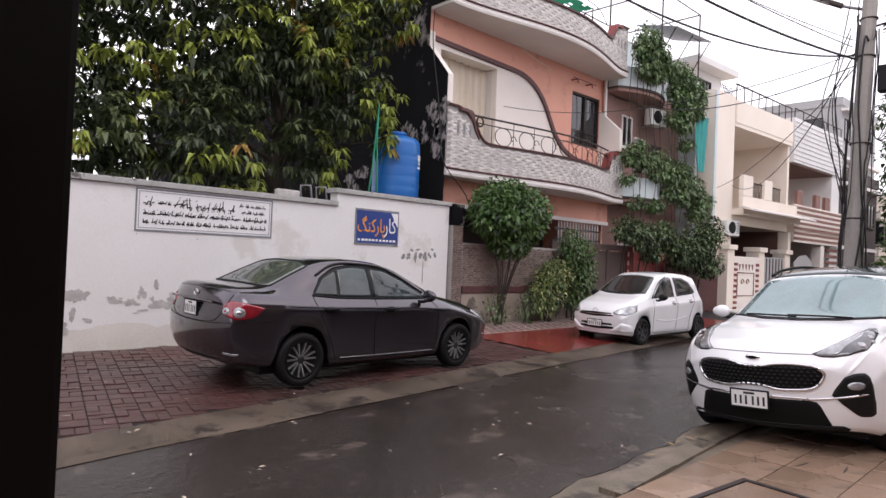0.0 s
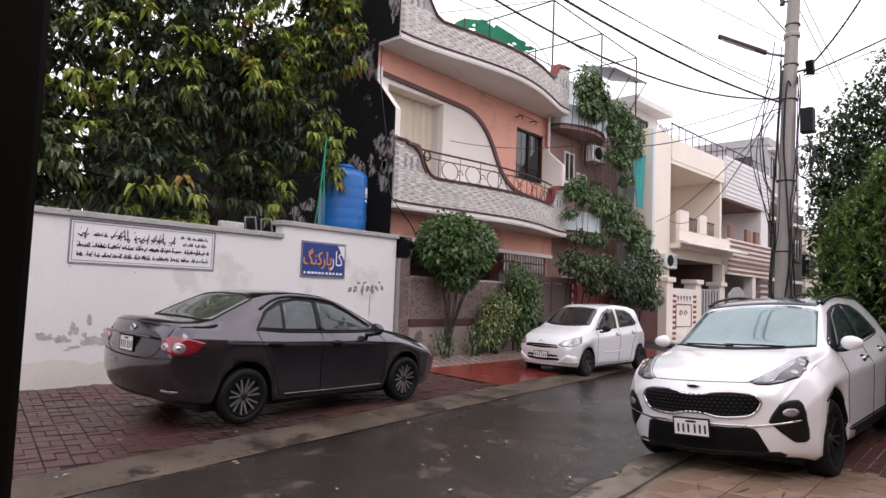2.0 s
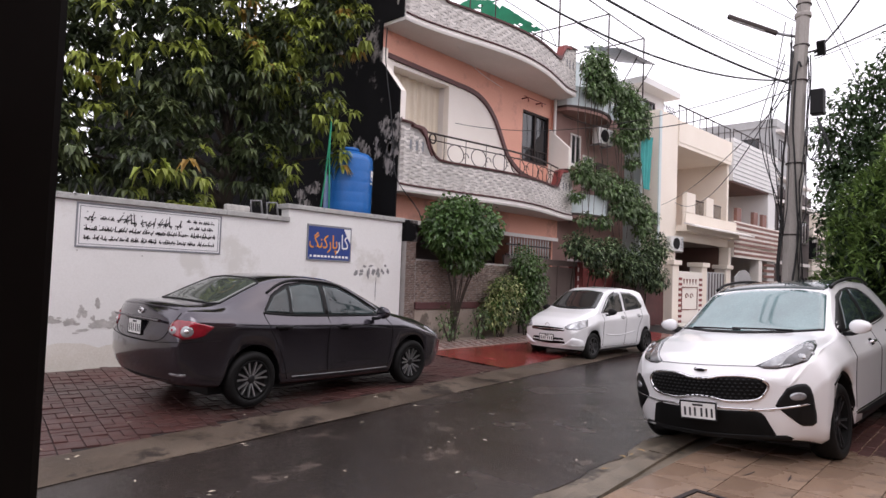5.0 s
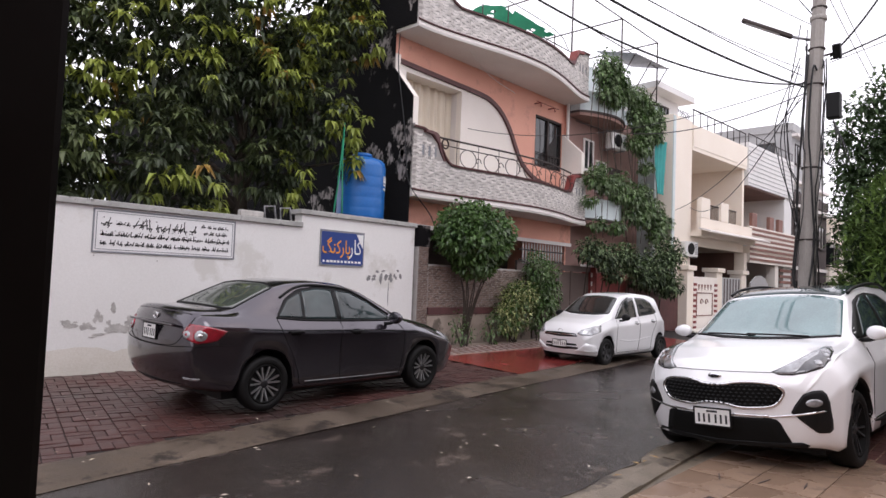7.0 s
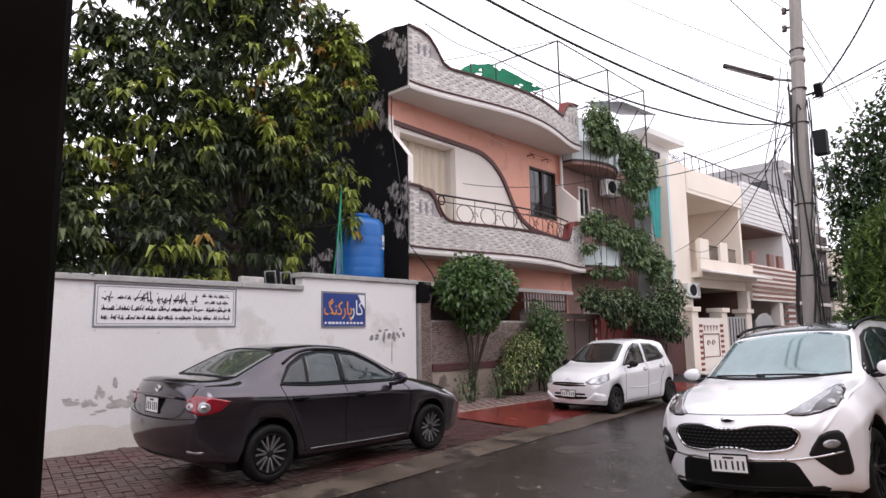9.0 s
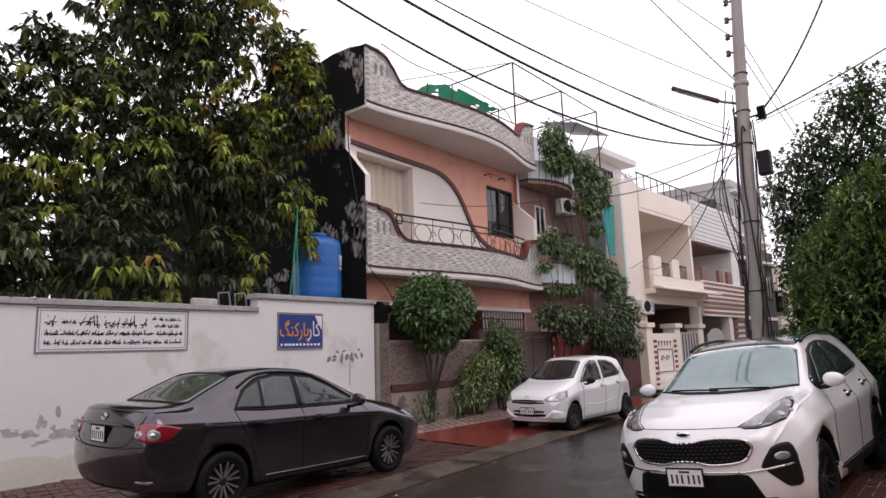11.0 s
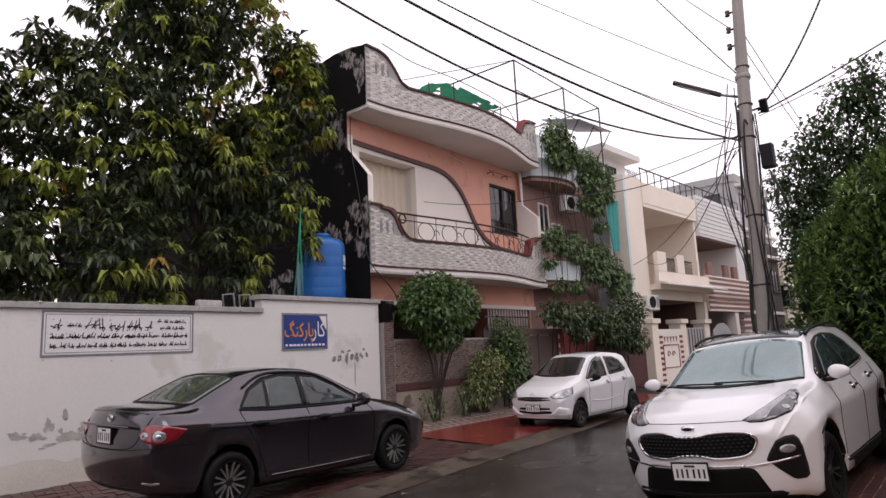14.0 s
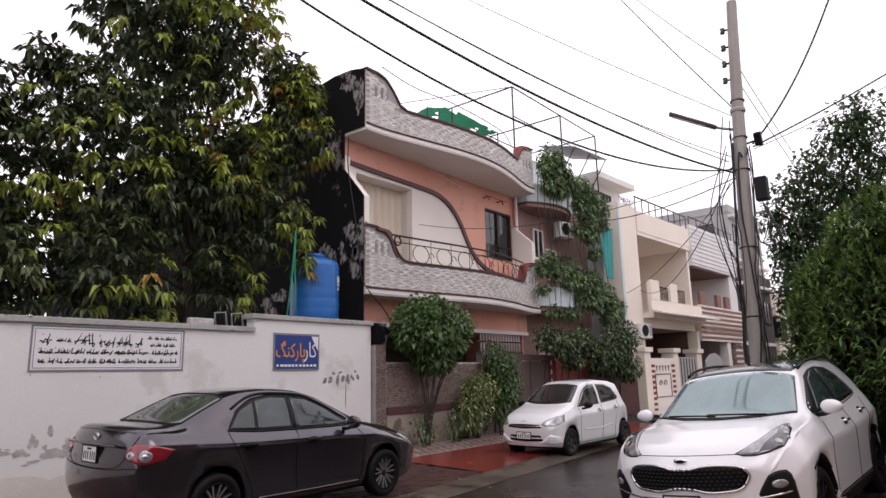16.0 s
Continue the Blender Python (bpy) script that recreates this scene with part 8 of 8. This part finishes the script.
# ---- dark gate leaf beside the camera ----
gt = thing("entrance_gate", pose(0.1126, 0.4304, 0), "black enamelled steel gate leaf standing open", "gate")
part("sheet", box(-1.25, -0.012, 0.012, 0.016, 0.06, 2.5), M["gate_black"], gt)
part("edge_tube", box(-0.045, 0.0, 0.0, 0.040, 0.0, 2.55, bevel=0.005), M["gate_black"], gt)
part("edge_tube", box(-1.30, -1.255, 0.0, 0.040, 0.0, 2.55, bevel=0.005), M["gate_black"], gt)
for z in (0.06, 1.13, 1.87, 2.46):
    part("rail", box(-1.25, -0.05, -0.006, 0.034, z, z + 0.045, bevel=0.004), M["gate_black"], gt)
for z in (1.36, 1.77, 2.2):
    part("rivet", lathe([(0.007, 0), (0.006, 0.003), (0.003, 0.005)], 10, pose(-0.055, 0.011, z, 90, 0, 0)), M["chrome"], gt)
part("latch", box(-0.13, -0.05, -0.03, -0.008, 1.50, 1.60, bevel=0.006), M["gate_black"], gt)

# unseen house front behind the camera, added to block low sky light and reflections
hb = thing("sky_block_behind", pose(0, 0, 0), "plain unseen house front added behind the viewpoint to block low sky", "wall", kind="structure")
part("wall", box(-14, 10.0, -4.4, -4.2, -0.2, 6.2), M["h2_wall"], hb)
# unseen end wall, added to keep open sky off the saloon's tail and paving
he = thing("sky_block_lane_end", pose(0, 0, 0), "plain unseen wall added across the lane behind the viewpoint to block sky", "wall", kind="structure")
part("wall", box(-14.2, -14.0, -4.4, 9.75, -0.3, 6.6), M["h2_wall"], he)

# ---- paving ----
slab = thing("red_forecourt", pose(0, 0, 0), "wet glossy red cement forecourt before the garden wall", "paving", kind="structure")
bm = strip(lambda x: (far_edge(x) + 0.54, pave_z(x, far_edge(x) + 0.54) + 0.006), lambda x: (8.74, pave_z(x, 8.74) + 0.006), [9.25 + 0.5 * i for i in range(22)], 4)
part("slab", bm, M["red_slab"], slab)

paving = thing("brick_paving", pose(0, 0, 0), "wet basket-weave red brick paving before the wall", "paving", kind="structure")
brng = random.Random(6)
CELL, TURN = 0.225, radians(-12.2)
ct, st_ = math.cos(TURN), math.sin(TURN)


def brick_mesh(w, d, h):
    bm = bmesh.new()
    b = 0.003
    lo = [bm.verts.new((sx * w / 2, sy * d / 2, -h)) for sx, sy in ((-1, -1), (1, -1), (1, 1), (-1, 1))]
    mi = [bm.verts.new((sx * w / 2, sy * d / 2, -b)) for sx, sy in ((-1, -1), (1, -1), (1, 1), (-1, 1))]
    hi = [bm.verts.new((sx * (w / 2 - b), sy * (d / 2 - b), 0)) for sx, sy in ((-1, -1), (1, -1), (1, 1), (-1, 1))]
    for a, c in ((lo, mi), (mi, hi)):
        for k in range(4):
            bm.faces.new((a[k], a[(k + 1) % 4], c[(k + 1) % 4], c[k]))
    bm.faces.new(hi)
    me = bpy.data.meshes.new("brick")
    bm.to_mesh(me)
    bm.free()
    me.materials.append(M["paver"])
    return me


flat_b, up_b = brick_mesh(CELL - 0.009, CELL / 2 - 0.004, 0.05), brick_mesh(CELL / 2 - 0.010, CELL - 0.004, 0.05)
near_bricks, rest = [], []
for i in range(-40, 66):
    for j in range(-10, 50):
        for h in (-1, 1):
            if (i + j) % 2:
                lx, ly, kind = i * CELL, (j + 0.25 * h) * CELL, flat_b
            else:
                lx, ly, kind = (i + 0.25 * h) * CELL, j * CELL, up_b
            x, y = 3.0 + lx * ct - ly * st_, 5.0 + lx * st_ + ly * ct
            if not (-3.0 < x < 9.18 and far_edge(x) + 0.60 < y < WY - 0.07):
                continue
            z = pave_z(x, y) + brng.uniform(-0.006, 0.003)
            (near_bricks if (1.2 < x < 3.1 and y < 8.2) else rest).append((x, y, z, kind, brng.uniform(-0.015, 0.015), brng.uniform(-0.015, 0.015)))
near_bricks.sort(key=lambda b: b[1])
rest += near_bricks[300:]
for x, y, z, kind, rx, ry in near_bricks[:300]:
    ob = new("brick", kind)
    ob.parent = paving
    ob.matrix_basis = Matrix.Translation((x, y, z)) @ Euler((rx, ry, TURN)).to_matrix().to_4x4()
V, F = [], []
for x, y, z, kind, rx, ry in rest:
    m = Matrix.Translation((x, y, z)) @ Euler((rx, ry, TURN)).to_matrix().to_4x4()
    o = len(V)
    V += [tuple(m @ v.co) for v in kind.vertices]
    F += [tuple(o + k for k in p.vertices) for p in kind.polygons]
me = bpy.data.meshes.new("brick_field")
me.from_pydata(V, [], F)
me.materials.append(M["paver"])
bf = new("brick_field", me)
bf.parent = paving
bf["kind"] = "stuff"

# near side: tan stone tiles and a steel cover frame
M["tan_tile"] = surface("wet_tan_stone_tile", (0.34, 0.235, 0.165), (0.20, 0.135, 0.095), rough=0.28, scale=1.6, fine=50, bump=0.2, dist=0.004, vary=0.2, rough_var=0.12, stain=(0.11, 0.08, 0.062), stain_scale=1.4, stain_at=0.58)
tiles = thing("stone_tiles", pose(0, 0, 0), "wet tan stone paving tiles on the near pavement", "paving", kind="structure")
tm = {}
for i in range(16):
    for j in range(9):
        w_, d_ = 0.48, 0.48
        x, y = 1.4 + i * w_, 1.94 - j * d_
        ob = part("tile", box(-w_ / 2 + 0.004, w_ / 2 - 0.004, -d_ / 2 + 0.004, d_ / 2 - 0.004, -0.03, 0.0), M["tan_tile"], tiles) if (0 not in tm) else None
        if ob:
            tm[0] = ob.data
        else:
            ob = new("tile", tm[0])
            ob.parent = tiles
        ob.matrix_basis = Matrix.Translation((x, y, -0.018 + brng.uniform(-0.002, 0.003)))
cover = thing("drain_cover", pose(4.40, 1.42, -0.01, 0, 0, -6), "rusty steel frame of a drain cover in the tiles", "drain cover")
bm = bmesh.new()
for a in ((-0.42, 0.42, 0.36, 0.40), (-0.42, 0.42, -0.40, -0.36), (-0.42, -0.38, -0.36, 0.36), (0.38, 0.42, -0.36, 0.36)):
    add_box(bm, a[0], a[1], a[2], a[3], -0.006, 0.010)
part("frame", bm, M["iron"], cover)
part("plate", box(-0.375, 0.375, -0.355, 0.355, -0.006, 0.002), M["tan_tile"], cover)
for x, y, r in ((5.46, 1.91, 20), (5.62, 1.62, -10), (5.75, 1.35, 5)):
    t = thing("crack_chip", pose(x, y, -0.014, 0, 0, r), "dark broken edge chip between tiles", "paving chip")
    part("chip", prism([(-0.10, -0.004), (0.0, -0.009), (0.11, -0.002), (0.09, 0.006), (-0.05, 0.003)], 0.0, 0.004, "z"), M["dark_far"], t)
edging = thing("edging_stones", pose(0, 0, 0), "pale worn concrete edging blocks between kerb and tiles", "kerb", kind="structure")
for i in range(6):
    x0 = 3.9 + i * 0.93
    ya, yb = near_edge(x0) - 0.18, near_edge(x0 + 0.92) - 0.18
    part("block", prism([(x0, ya - 0.18), (x0 + 0.92, yb - 0.18), (x0 + 0.915, yb), (x0 + 0.005, ya)], -0.11, -0.030 + brng.uniform(-0.006, 0.004), "z"), M["kerb"], edging)
# red brick apron under and behind the crossover
apron = thing("red_apron", pose(0, 0, 0), "wet red brick apron beyond the tiles", "paving", kind="structure")
V, F = [], []
small = brick_mesh(0.20, 0.098, 0.04)
for i in range(52):
    for j in range(44):
        x, y = 7.2 + i * 0.212 + 0.1 * (j % 2), 2.15 - j * 0.11
        if x > 17 or y > near_edge(x) - 0.56:
            continue
        m = Matrix.Translation((x, y, -0.012 + brng.uniform(-0.003, 0.003)))
        o = len(V)
        V += [tuple(m @ v.co) for v in small.vertices]
        F += [tuple(o + k for k in p.vertices) for p in small.polygons]
me = bpy.data.meshes.new("apron_bricks")
me.from_pydata(V, [], F)
me.materials.append(M["paver"])
ab = new("apron_bricks", me)
ab.parent = apron
ab["kind"] = "stuff"

# ---- fallen leaves and paper scraps ----
def scrap(name, n, xr, yr, zf, size, m, label, seed):
    r = random.Random(seed)
    V, F = [], []
    for _ in range(n):
        x, y = r.uniform(*xr), r.uniform(*yr)
        z, a, s = zf(x, y), r.uniform(0, 6.28), size * r.uniform(0.5, 1.4)
        c, q = math.cos(a) * s, math.sin(a) * s
        o = len(V)
        V += [(x - c, y - q, z), (x + q * 0.3, y - c * 0.3, z + s * 0.12), (x + c, y + q, z + s * 0.05), (x - q * 0.3, y + c * 0.3, z + s * 0.15)]
        F += [(o, o + 1, o + 2), (o, o + 2, o + 3)]
    me_ = bpy.data.meshes.new(name)
    me_.from_pydata(V, [], F)
    me_.materials.append(m)
    return tagged(new(name, me_), label, "litter", kind="stuff")


M["straw"] = surface("pale_straw_scrap", (0.62, 0.57, 0.48), (0.45, 0.38, 0.28), rough=0.7, scale=5, fine=50, bump=0.1, vary=0.3)
M["brown_leaf"] = surface("dead_leaf", (0.36, 0.25, 0.11), (0.22, 0.13, 0.05), rough=0.6, scale=8, fine=50, bump=0.2, vary=0.3)
scrap("leaf_litter", 60, (1.2, 9), (5.6, 8.5), lambda x, y: pave_z(x, y) + 0.006, 0.03, M["straw"], "scattered pale leaf scraps on the brick paving", 1)
scrap("leaf_litter", 75, (1.5, 10), (2.9, 5.6), lambda x, y: ROAD_Z + 0.004, 0.028, M["straw"], "scattered pale leaf scraps on the wet road", 2)
scrap("road_grit", 900, (2.0, 9.0), (2.72, 3.3), lambda x, y: ROAD_Z + 0.001, 0.011, M["kerb"], "loose wet grit washed against the kerb", 5)
scrap("road_grit", 500, (0.5, 9.0), (5.2, 5.9), lambda x, y: pave_z(x, max(y, far_edge(x) + 0.56)) + 0.002 if y > far_edge(x) + 0.5 else ROAD_Z + 0.002 + 0.042 * max(0.0, (y - far_edge(x)) / 0.56), 0.010, M["kerb"], "fine sandy grit on the concrete edging", 6)
scrap("leaf_litter", 14, (4.0, 6.5), (2.0, 2.7), lambda x, y: ROAD_Z + 0.07, 0.045, M["brown_leaf"], "dead brown leaves along the kerb", 3)
